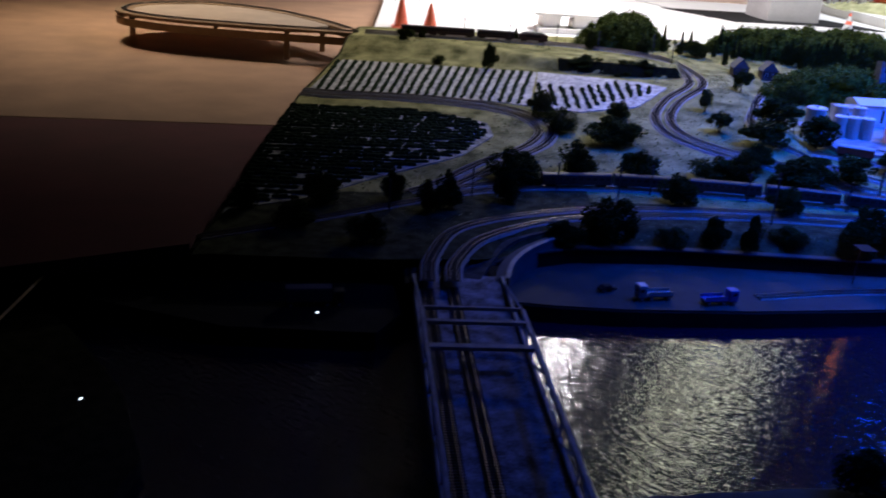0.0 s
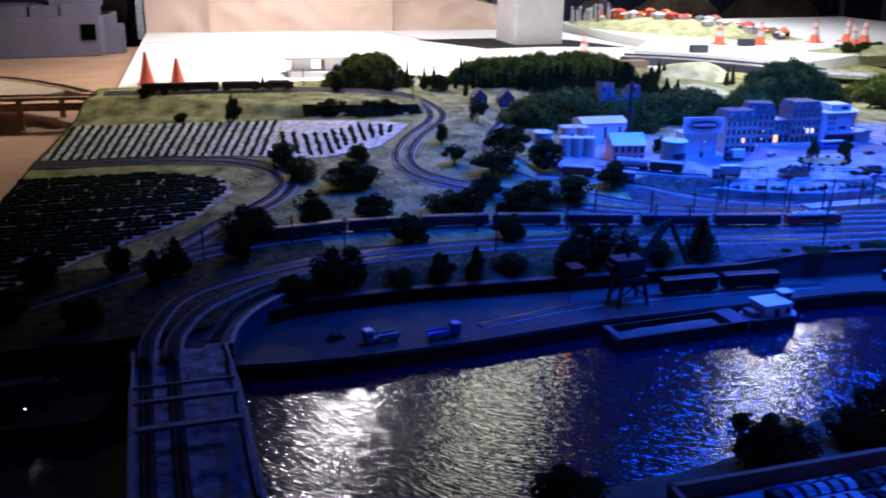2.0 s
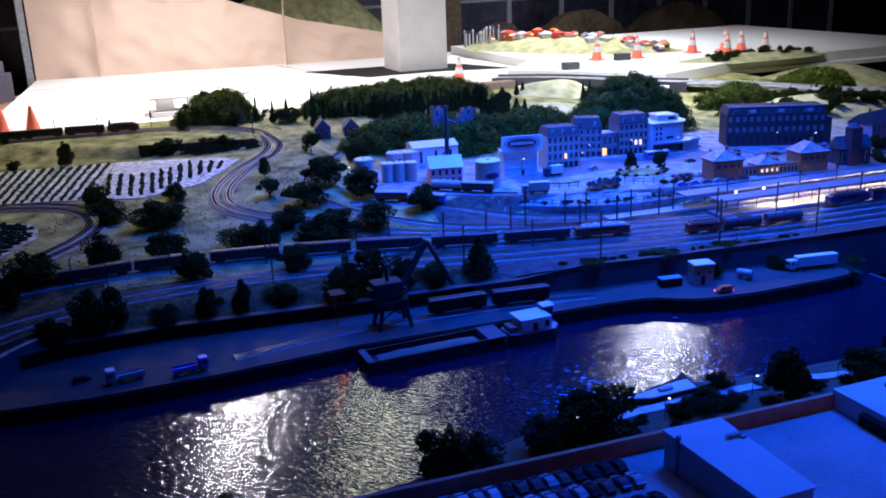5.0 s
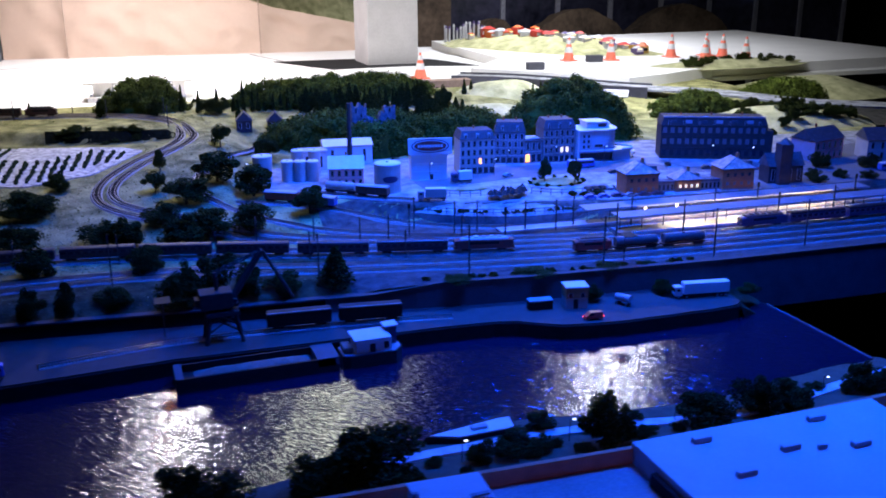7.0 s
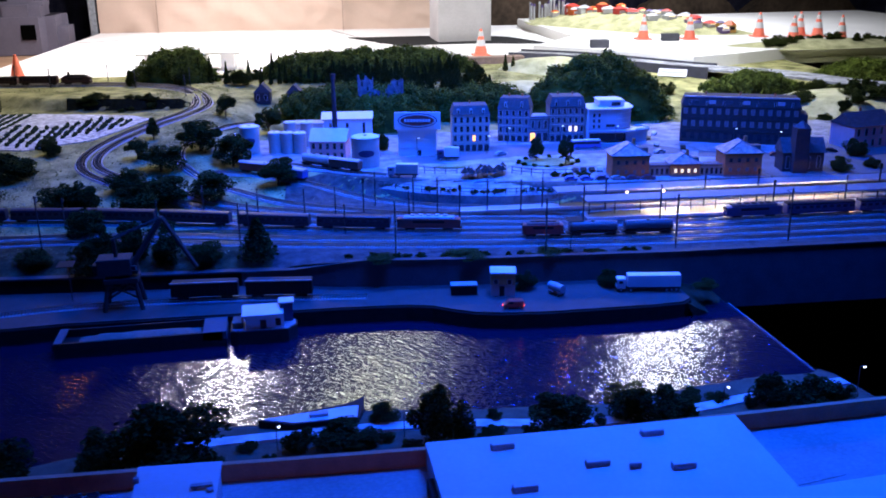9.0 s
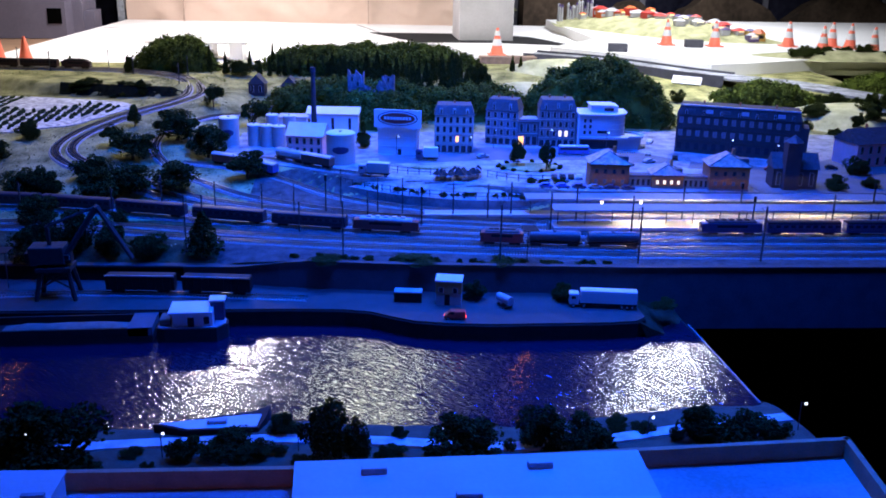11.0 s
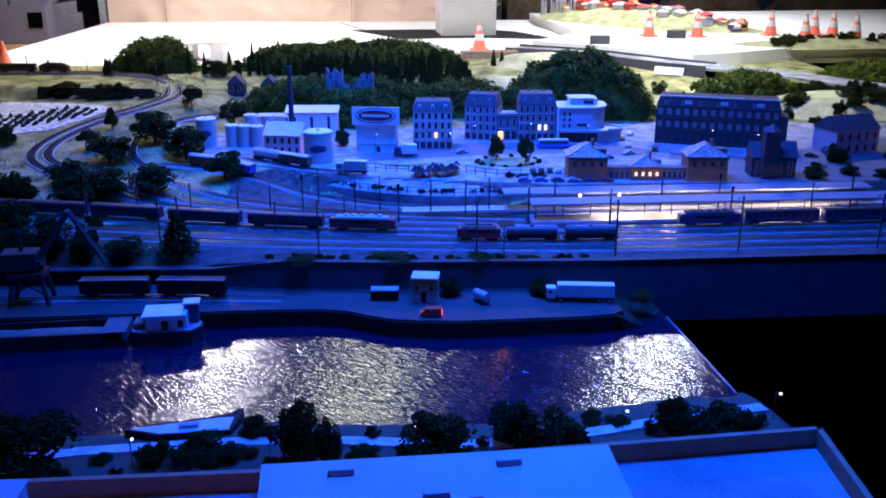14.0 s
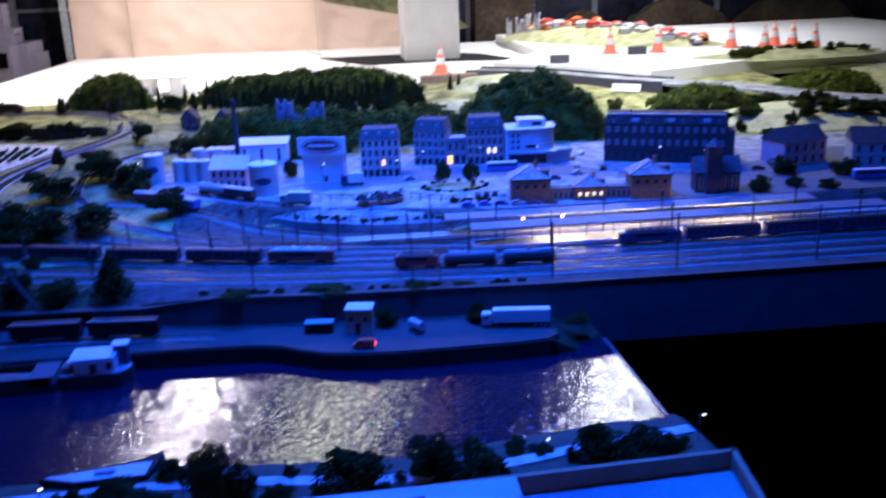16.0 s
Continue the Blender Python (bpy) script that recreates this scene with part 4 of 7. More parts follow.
building("warehouse", pose(1.87, 3.72, CITY_Z, 0, 0, -6), 0.215, 0.14, 0.088, WHITE, WHITE, "low white warehouse with a shallow white roof", "gablex", 1, 3, rh=0.02, shop=False, chimneys=0, category="warehouse")
building("factory_annex", pose(1.75, 3.66, CITY_Z, 0, 0, -6), 0.12, 0.10, 0.078, WHITE, ZINC, "low white flat-roofed factory annex", "flat", 1, 2, shop=False, chimneys=0, category="factory")
ch = thing("factory_chimney", pose(1.905, 3.39, CITY_Z), "tall slim dark brick factory chimney", "chimney")
part("base", box(B(), -0.016, -0.016, -0.005, 0.016, 0.016, 0.05), DARKBRICK, ch)
part("shaft", cyl(B(), 0, 0, 0.04, 0.318, 0.0115, 0.0075, 20), DARKBRICK, ch)
part("cap", cyl(B(), 0, 0, 0.305, 0.325, 0.0098, n=20), DARKBRICK, ch)

sb = building("sign_building", pose(2.15, 3.335, CITY_Z, 0, 0, -12), 0.15, 0.10, 0.098, WHITE, WHITE, "plain white block below a large factory sign", "flat", 3, 2, shop=False, chimneys=0, category="factory", surround=WHITE, auto=False)
part("door", box(B(), 0.078, -0.0015, 0.0, 0.092, 0.002, 0.022), GLASS, sb)
sg = thing("factory_sign", pose(2.135, 3.325, CITY_Z + 0.108, 0, 0, -12), "white billboard with a dark red oval emblem", "sign")
part("board", box(B(), 0, 0, 0, 0.182, 0.008, 0.068), WHITE, sg)


def oval(rx, rz, y):
    bm = bmesh.new()
    bm.faces.new([bm.verts.new((0.091 + rx * math.cos(k * math.tau / 40), y, 0.036 + rz * math.sin(k * math.tau / 40))) for k in range(40)])
    return bm


part("oval_ring", oval(0.078, 0.029, -0.0012), NAVY, sg, "dark blue ring")
part("oval_rim", oval(0.073, 0.0255, -0.0018), WHITE, sg)
part("oval_emblem", oval(0.067, 0.021, -0.0024), RED, sg, "dark red oval")
for k in range(9):
    x = 0.091 + (k - 4) * 0.0118
    part("letter_bar", box(B(), x - 0.0042, -0.0038, 0.0305, x + 0.0042, -0.0022, 0.0415), WHITE, sg)

# ---- town houses ----
building("corner_house", pose(2.372, 3.35, CITY_Z, 0, 0, -7), 0.152, 0.11, 0.150, CREAM, SLATE, "cream four-storey town house with a dark mansard roof", "mansard", 4, 6, {(1, 3): WARM}, 0.036)
building("town_house", pose(2.60, 3.515, CITY_Z, 0, 0, -22), 0.135, 0.10, 0.140, BLUEGREY, SLATE, "blue-grey town house with a steep slate mansard", "mansard", 4, 5, None, 0.045, chimneys=2)
building("low_shop", pose(2.727, 3.468, CITY_Z, 0, 0, -4), 0.082, 0.10, 0.10, GREYWALL, ZINC, "narrow low grey shop between town houses", "flat", 2, 3, {(0, 0): WARM}, chimneys=0)
building("town_house", pose(2.81, 3.45, CITY_Z, 0, 0, -8), 0.148, 0.12, 0.150, GREYWALL, SLATE, "tall dark grey town house with slate roof", "mansard", 4, 6, {(1, 3): WARMW, (1, 4): WARMW}, 0.04, chimneys=2)
wb = thing("corner_shop_building", pose(2.962, 3.405, CITY_Z, 0, 0, -6), "white modern corner building with a rounded end and flat roof", "house")
FACADE = mat("pale_blue_render", (0.36, 0.39, 0.44), 0.8, 0, 0.1, 25, 0.2, 200)
bend = [(0.20 - 0.075 + 0.075 * math.sin(k * math.pi / 16), 0.075 - 0.075 * math.cos(k * math.pi / 16)) for k in range(9)]
part("wall", prism(B(), [(0.004, 0)] + bend + [(0.20, 0.14), (0.004, 0.14)], -0.012, 0.137), FACADE, wb)
part("end_wall", box(B(), -0.002, -0.004, -0.012, 0.004, 0.142, 0.141), WHITE, wb, "white end wall")
part("roof", prism(B(), [(-0.002, -0.006)] + [(x + 0.006 * (x > 0.15), y - 0.006) for x, y in bend] + [(0.207, 0.145), (-0.002, 0.145)], 0.137, 0.142), WHITE, wb, "white flat roof slab")
part("penthouse", box(B(), 0.055, 0.045, 0.142, 0.165, 0.13, 0.168, 0.001), WHITE, wb, "white roof storey")
part("penthouse_roof", box(B(), 0.05, 0.04, 0.168, 0.15, 0.133, 0.171), WHITE, wb)
window(wb, 0.128, 0.147, 0.038, 0.013, front=0.0445)
for k in range(4):
    z = 0.058 + 0.02 * k
    part("facade_band", prism(B(), [(x + 0.0015 * math.sin(i * math.pi / 16), y - 0.0015 * math.cos(i * math.pi / 16)) for i, (x, y) in enumerate(bend)] + [(0.18, 0.07)], z, z + 0.003), SURROUND, wb)
for x in (0.026, 0.048):
    for z in (0.06, 0.084, 0.108):
        window(wb, x, z, 0.009, 0.014, surround=FACADE)
window(wb, 0.097, 0.064, 0.038, 0.012, surround=FACADE)
part("shop_glazing", box(B(), 0.01, -0.003, 0.004, 0.16, 0.002, 0.038), GLASS, wb)
part("canopy", prism(B(), [(0.006, -0.014), (0.15, -0.03), (0.255, -0.012), (0.272, 0.018), (0.25, 0.055), (0.20, 0.085), (0.20, 0.03), (0.006, 0.002)], 0.044, 0.052), ZINC, wb, "pale wide shop canopy")
part("side_wing", prism(B(), [(0.16, -0.018), (0.25, -0.006), (0.262, 0.018), (0.243, 0.052), (0.196, 0.08)], -0.012, 0.044), FACADE, wb, "low glazed side wing")
for a, b in zip([(0.2, -0.02), (0.255, -0.012), (0.272, 0.018), (0.25, 0.055)], [(0.255, -0.012), (0.272, 0.018), (0.25, 0.055), (0.205, 0.082)]):
    part("wing_parapet", rod(B(), (*a, 0.056), (*b, 0.056), 0.004, 4), WHITE, wb)
bk = building("brick_block", pose(3.349, 3.344, CITY_Z, 0, 0, -24), 0.471, 0.14, 0.152, DARKBRICK, DARKBRICK, "long dark brick block with two rows of pale windows", "mansard", 3, 14, rh=0.036, shop=False, surround=DARKBRICK, chimneys=3, auto=False)
for r, z in enumerate((0.016, 0.068, 0.119)):
    for c in range(14):
        window(bk, 0.471 * (c + 0.5) / 14, z, 0.017, 0.025, pane=PALEPANE if r else GLASS, surround=DARKBRICK)
part("roof_edge", box(B(), 0.008, 0.006, 0.188, 0.463, 0.012, 0.193), ZINC, bk, "pale zinc roof edge")
for i in range(6):
    part("skylight", box(B(), 0.04 + i * 0.068, 0.0, 0.162, 0.068 + i * 0.068, 0.01, 0.176), ZINC if i % 2 else SLATE, bk)
part("end_wing", box(B(), 0.471, 0.0, -0.012, 0.5, 0.1, 0.13), DARKBRICK, bk)
building("gabled_house", pose(3.954, 3.035, CITY_Z, 0, 0, 12), 0.20, 0.13, 0.09, PINK, SLATE, "house with pale end wall and dark slate roof", "gablex", 2, 5, rh=0.05, shop=False)
building("gabled_house", pose(4.2, 2.98, CITY_Z, 0, 0, -20), 0.22, 0.13, 0.09, CREAM, SLATE, "house with pale end wall and dark slate roof", "gablex", 2, 5, rh=0.05, shop=False)
church = building("chapel", pose(3.49, 2.76, CITY_Z, 0, 0, -10), 0.15, 0.08, 0.07, DARKBRICK, SLATE, "dark brick chapel with a square tower", "gablex", 1, 4, rh=0.05, shop=False, chimneys=0, category="church")
part("tower", box(B(), 0.03, -0.03, -0.012, 0.08, 0.02, 0.165), DARKBRICK, church)
part("tower_roof", cyl(B(), 0.055, -0.005, 0.165, 0.19, 0.034, 0.002, 4), SLATE, church)

# ---- station ----
def hip_roof(t, w, d, h, rh, name="roof"):
    e, k = 0.007, 0.42
    bm = bmesh.new()
    lo = [bm.verts.new(p) for p in ((-e, -e, h), (w + e, -e, h), (w + e, d + e, h), (-e, d + e, h))]
    a, b = bm.verts.new((w / 2, d * k * 0.75, h + rh)), bm.verts.new((w / 2, d * (1 - k * 0.5), h + rh))
    for f in ((lo[0], lo[1], a), (lo[1], lo[2], b, a), (lo[2], lo[3], b), (lo[3], lo[0], a, b), (lo[3], lo[2], lo[1], lo[0])):
        bm.faces.new(f)
    part(name, bm, TILE, t, "pale weathered tiled roof")
    for q in (lo_p for lo_p in ((-e, -e), (w + e, -e), (w + e, d + e))):
        top = (w / 2, d * k * 0.75 if q[1] < 0 else d * (1 - k * 0.5), h + rh + 0.001)
        part("ridge_tiles", rod(B(), (q[0], q[1], h + 0.001), top, 0.0018, 5), PAVING, t)
    part("chimney", box(B(), w * 0.62, d * 0.55, h, w * 0.70, d * 0.66, h + rh + 0.012), BRICK, t)


def pavilion(x, y, w, d, h, rh, label, cols, lit=None, rot=-8, name="station_pavilion"):
    t = thing(name, pose(x, y, CITY_Z, 0, 0, rot), label, "station", "station buildings")
    part("wall", box(B(), 0, 0, -0.012, w, d, h), BRICK, t)
    part("plinth", box(B(), -0.002, -0.002, -0.012, w + 0.002, d + 0.002, 0.006), GREYWALL, t)
    part("cornice", box(B(), -0.003, -0.003, h - 0.006, w + 0.003, d + 0.003, h), BROWN, t)
    hip_roof(t, w, d, h, rh)
    part("dormer", box(B(), w * 0.66, d * 0.18, h + 0.004, w * 0.98, d * 0.5, h + rh * 0.62), SLATE, t, "dark slate dormer")
    for r, (z, hh) in enumerate(((h * 0.22, h * 0.16), (h * 0.62, h * 0.17)) if h > 0.06 else ((h * 0.32, h * 0.28),)):
        for c in range(cols):
            window(t, w * (c + 0.7) / (cols + 0.4), z, w * 0.085, hh, pane=(lit or {}).get((r, c), PALEPANE if r == 0 else GLASS), surround=BRICK)
    return t


pavilion(2.846, 2.785, 0.132, 0.10, 0.085, 0.038, "brown brick station pavilion with a pale hipped roof", 4)
pavilion(3.25, 2.735, 0.135, 0.10, 0.085, 0.038, "brown brick station pavilion with a pale hipped roof", 4)
pavilion(3.065, 2.775, 0.105, 0.08, 0.047, 0.03, "small brick station hall with lit windows", 4, {(0, c): WARMW for c in range(4)}, name="station_hall")
for x, y, w in ((2.975, 2.80, 0.09), (3.172, 2.77, 0.088)):
    building("station_wing", pose(x, y, CITY_Z, 0, 0, -8), w, 0.05, 0.035, BLUEGREY, SLATE, "low flat-roofed station wing", "flat", 1, 5, shop=False, chimneys=0, category="station", surround=BLUEGREY)


CANOPY = mat("grey_canopy_sheet", (0.17, 0.18, 0.20), 0.6, 0, 0.15, 30, 0.1, 150)


PLATFORM = mat("pale_platform_paving", (0.27, 0.27, 0.275), 0.85, 0, 0.12, 40, 0.2, 300)


def platform(x0, y0, x1, y1, w, c0, c1, lights, label):
    d = Vector((x1 - x0, y1 - y0, 0))
    ang = math.degrees(math.atan2(d.y, d.x))
    t = thing("platform", pose(x0, y0, 0.12, 0, 0, ang), label, "platform", "station platforms")
    L = d.length
    part("slab", box(B(), 0, -w / 2 - 0.012, -0.004, L, w / 2, 0.014, 0.001), PLATFORM, t)
    part("platform_edge", box(B(), 0, -w / 2 - 0.0135, 0.006, L, -w / 2 - 0.006, 0.0152), SURROUND, t)
    cn = thing("platform_canopy", pose(x0, y0, 0.134, 0, 0, ang), "long pale platform canopy on slim posts", "canopy", "platform canopies")
    part("roof", prism(B(), [(c0, -0.04), (c1, -0.04), (c1, 0.036), (c0, 0.036)], 0.052, 0.0555), CANOPY, cn)
    part("gutter", box(B(), c0, -0.0425, 0.050, c1, -0.0395, 0.0565), GREYPAINT, cn)
    n = int((c1 - c0) / 0.09)
    for i in range(n + 1):
        x = c0 + 0.02 + (c1 - c0 - 0.04) * i / n
        part("post", rod(B(), (x, 0, 0), (x, 0, 0.053), 0.0016), MAST, cn)
    for a, b in lights:
        part("lamp_tube", box(B(), a, 0.004, 0.0465, b, 0.012, 0.0505), TUBE, cn, "lit warm lamp tube")


platform(2.66, 2.54, 4.6, 2.435, 0.075, 0.0, 1.35, ((0.22, 0.38), (0.44, 0.62), (0.74, 1.0)), "pale island platform lit by canopy lamps")
platform(2.27, 2.692, 4.5, 2.565, 0.045, 0.33, 1.56, (), "pale station platform before the pavilions")

for x, y in ((2.855, 2.655), (2.985, 2.645)):
    t = thing("platform_sign", pose(x, y, 0.134, 0, 0, -5), "upright lit sign column on the platform", "sign", "platform signs")
    part("post", rod(B(), (0, 0, 0), (0, 0, 0.022), 0.0012), MAST, t)
    part("lit_panel", box(B(), -0.004, -0.002, 0.02, 0.004, 0.002, 0.042), SIGNLIT, t, "glowing warm panel")

# ---- trees ----
def foliage(bm_list, count, spread, size, rnd):
    verts, faces = [], []
    for _ in range(count):
        cx, cy, cz, rx, rz = rnd.choice(bm_list)
        while True:
            p = Vector((rnd.uniform(-1, 1), rnd.uniform(-1, 1), rnd.uniform(-1, 1)))
            if 0.35 < p.length < 1:
                break
        c = Vector((cx + p.x * rx, cy + p.y * rx, cz + p.z * rz))
        u = Vector((rnd.gauss(0, 1), rnd.gauss(0, 1), rnd.gauss(0, 1))).normalized()
        v = u.cross(Vector((rnd.gauss(0, 1), rnd.gauss(0, 1), rnd.gauss(0, 1)))).normalized()
        s = size * rnd.uniform(0.6, 1.3)
        b = len(verts)
        n = u.cross(v) * s * 0.35
        verts += [c + u * s, c + v * s * 0.7 + n, c - u * s, c - v * s * 0.7 + n, c - n]
        faces += [(b, b + 1, b + 4), (b + 1, b + 2, b + 4), (b + 2, b + 3, b + 4), (b + 3, b, b + 4)]
    return verts, faces


def tree_model(name, kind, seed):
    rnd = random.Random(seed)
    t = thing(name, pose(0, 0, -3 - seed * 0.1), "x", "tree")
    bm = B()
    if kind == "broad":
        cyl(bm, 0, 0, -0.03, 0.3, 0.035, 0.022, 7)
        lobes = []
        for k in range(7):
            a, r = k * math.tau / 6 + rnd.random(), rnd.uniform(0.12, 0.3) if k else 0
            z = rnd.uniform(0.28, 0.68) if k else 0.76
            lobes.append((r * math.cos(a), r * math.sin(a), z, rnd.uniform(0.18, 0.26), rnd.uniform(0.16, 0.24)))
            rod(bm, (0, 0, 0.25), (r * math.cos(a) * 0.8, r * math.sin(a) * 0.8, z - 0.05), 0.012, 5)
        lobes += [(rnd.uniform(-0.34, 0.34), rnd.uniform(-0.34, 0.34), rnd.uniform(0.35, 0.82), 0.14, 0.12) for _ in range(6)]
        v, f = foliage(lobes, 3200, 1, 0.032, rnd)
    elif kind == "bush":
        cyl(bm, 0, 0, -0.03, 0.2, 0.03, 0.02, 6)
        lobes = [(rnd.uniform(-0.3, 0.3), rnd.uniform(-0.3, 0.3), rnd.uniform(0.18, 0.62), rnd.uniform(0.17, 0.26), rnd.uniform(0.16, 0.28)) for _ in range(8)] + [(0, 0, 0.3, 0.3, 0.3), (0.1, 0, 0.75, 0.14, 0.2)]
        lobes += [(rnd.uniform(-0.36, 0.36), rnd.uniform(-0.36, 0.36), rnd.uniform(0.12, 0.72), 0.15, 0.14) for _ in range(7)]
        v, f = foliage(lobes, 3400, 1, 0.032, rnd)
    else:
        cyl(bm, 0, 0, -0.03, 0.3, 0.03, 0.02, 6)
        lobes = [(0, 0, 0.12 + 0.1 * k, 0.42 * (1 - k / 9.5) * (0.6 if kind == "cypress" else 1.0), 0.1) for k in range(9)]
        v, f = foliage(lobes, 1500, 1, 0.038, rnd)
    part("trunk", bm, BARK, t)
    raw("crown", v, f, LEAF, t)
    return t


MODELS = {k: [tree_model("tree" if k == "broad" else k if k == "bush" else "conifer" if k == "cone" else "cypress", k, 3 + i + 10 * n) for i in range(3)] for n, k in enumerate(("broad", "bush", "cone", "cypress"))}
COUNT = [0]


def plant(kind, x, y, w, h, label, group, z=None):
    COUNT[0] += 1
    m = MODELS[kind][COUNT[0] % 3]
    if z is None:
        x, y = uphill(x, y)
        z = ground_z(x, y)
    o = copy_thing(m, Matrix.Translation((x, y, z - 0.001)) @ Matrix.Rotation(COUNT[0] * 2.4, 4, "Z") @ Matrix.Diagonal((w, w, h, 1)))
    return tagged(o, label, "bush" if kind == "bush" else "tree", group)


for x, y, w, h in ((0.22, 2.93, 0.20, 0.13), (0.48, 3.80, 0.12, 0.12), (0.51, 3.55, 0.14, 0.10), (0.68, 3.37, 0.22, 0.12), (0.79, 3.80, 0.10, 0.085), (0.45, 3.0, 0.14, 0.13), (0.67, 2.98, 0.16, 0.12), (0.93, 2.98, 0.15, 0.10), (1.01, 2.95, 0.12, 0.12), (1.20, 2.93, 0.18, 0.13), (1.13, 3.12, 0.13, 0.09)):
    plant("bush", x, y, w * 1.05, h, "dark green model tree on the meadow", "meadow trees")
for x, y, w, h in ((1.38, 3.62, 0.17, 0.135), (1.24, 3.36, 0.18, 0.11), (1.14, 3.58, 0.085, 0.09), (1.50, 3.36, 0.15, 0.14), (1.67, 3.09, 0.15, 0.11), (1.64, 3.88, 0.11, 0.13), (1.43, 2.98, 0.15, 0.12), (1.18, 3.93, 0.07, 0.10), (1.46, 4.25, 0.09, 0.11), (1.28, 2.98, 0.16, 0.11)):
    plant("broad", x, y, w * 1.15, h, "dark round model tree beside the tracks", "trackside trees")
for x, y, w, h in ((0.72, 2.755, 0.14, 0.11), (1.06, 2.69, 0.13, 0.10), (1.31, 2.66, 0.06, 0.05), (-0.19, 2.72, 0.08, 0.12), (0.16, 2.74, 0.09, 0.12), (-0.03, 2.66, 0.09, 0.13), (-0.40, 2.68, 0.13, 0.11), (-0.29, 2.36, 0.10, 0.09), (-0.09, 2.62, 0.1, 0.11), (-0.47, 2.5, 0.14, 0.08), (-0.62, 2.62, 0.07, 0.09)):
    plant("bush", x, y, w, h, "dark bushy model tree between the railway lines", "embankment trees")
for x, y, w, h in ((0.40, 2.47, 0.17, 0.15), (0.47, 2.47, 0.05, 0.10), (0.72, 2.45, 0.09, 0.10), (0.82, 2.42, 0.07, 0.13), (1.15, 2.43, 0.1, 0.13), (0.28, 2.45, 0.11, 0.08), (1.24, 2.42, 0.14, 0.14), (1.33, 2.41, 0.11, 0.11), (1.13, 2.39, 0.12, 0.12), (0.6, 2.46, 0.1, 0.06), (0.95, 2.45, 0.12, 0.06), (1.45, 2.40, 0.12, 0.07)):
    plant("bush", x, y, w, h, "dark shrub on the grassy slope", "slope shrubs")
plant("cone", 1.60, 2.39, 0.16, 0.125, "broad dark conifer on the slope behind the quay", "slope shrubs")
for x, y, w, h in ((2.66, 3.12, 0.065, 0.10), (2.75, 3.03, 0.06, 0.11)):
    plant("broad", x, y, w * 1.1, h, "slender tree on the town green", "town trees", CITY_Z + 0.003)
for x, y, w, h in ((3.90, 2.94, 0.114, 0.075), (2.10, 3.44, 0.07, 0.086), (4.1, 2.86, 0.1, 0.07), (3.7, 2.72, 0.09, 0.035), (3.95, 2.70, 0.08, 0.04), (3.6, 2.88, 0.06, 0.045), (2.70, 2.85, 0.05, 0.02), (2.76, 2.85, 0.06, 0.022), (2.66, 2.87, 0.04, 0.02), (3.75, 2.8, 0.08, 0.04), (3.85, 2.76, 0.08, 0.04)):
    plant("bush", x, y, w, h, "dark round bush in the town", "town bushes", CITY_Z)


for x, y, w, h in ((0.60, 1.37, 0.11, 0.09), (1.06, 1.38, 0.12, 0.12), (1.30, 1.38, 0.11, 0.09), (1.44, 1.37, 0.17, 0.14), (1.13, 1.37, 0.12, 0.09), (1.38, 1.42, 0.08, 0.07), (1.96, 1.35, 0.09, 0.135), (2.01, 1.35, 0.055, 0.09), (2.22, 1.34, 0.125, 0.095)):
    plant("bush", x, y, w * 1.2, h * 1.12, "dark leafy tree on the near river bank", "bank trees", bank_z(x, y))
for x, y, w, h in ((2.38, 1.375, 0.10, 0.105), (2.46, 1.35, 0.115, 0.09), (2.71, 1.38, 0.09, 0.09), (2.78, 1.355, 0.12, 0.077), (2.86, 1.36, 0.06, 0.05), (1.87, 1.49, 0.07, 0.055), (1.76, 1.40, 0.10, 0.055), (1.68, 1.385, 0.07, 0.055), (1.82, 1.39, 0.07, 0.04), (2.10, 1.445, 0.035, 0.03), (2.06, 1.35, 0.035, 0.03), (2.56, 1.47, 0.05, 0.03)):
    plant("bush", x, y, w * 1.1, h, "dark shrub on the near river bank", "bank shrubs", bank_z(x, y))
for x, y, h in ((1.68, 5.10, 0.15), (1.72, 5.2, 0.12), (1.76, 5.26, 0.12), (0.62, 5.26, 0.06), (3.35, 4.75, 0.12), (3.40, 4.74, 0.13), (1.30, 5.15, 0.13), (1.36, 5.1, 0.14), (1.44, 5.0, 0.12), (1.62, 4.8, 0.1), (2.75, 4.62, 0.09), (2.80, 4.6, 0.09), (3.05, 5.15, 0.09), (3.1, 5.16, 0.08), (1.55, 5.2, 0.1)):
    plant("cypress", x, y, 0.075, h, "slim dark cypress on the back hills", "cypresses")
for x, y, w, h in ((0.38, 4.86, 0.085, 0.13), (0.14, 4.9, 0.07, 0.05), (0.01, 5.1, 0.10, 0.07), (0.97, 5.05, 0.07, 0.1), (0.1, 5.12, 0.05, 0.06), (1.22, 5.0, 0.1, 0.1), (1.52, 4.95, 0.12, 0.09), (3.75, 4.4, 0.1, 0.07), (4.3, 3.95, 0.12, 0.08), (4.5, 4.1, 0.12, 0.09), (4.4, 3.8, 0.1, 0.06)):
    plant("bush", x, y, w, h, "dark shrub on the back bank", "back shrubs")
rnd = random.Random(8)
for i in range(26):
    plant("cypress", 1.62 + 0.043 * i + rnd.uniform(-0.01, 0.01), 4.965 - 0.002 * i + rnd.uniform(-0.02, 0.02), 0.055, rnd.uniform(0.085, 0.12), "small dark conifer along the woodland edge", "edge conifers")
rnd = random.Random(91)
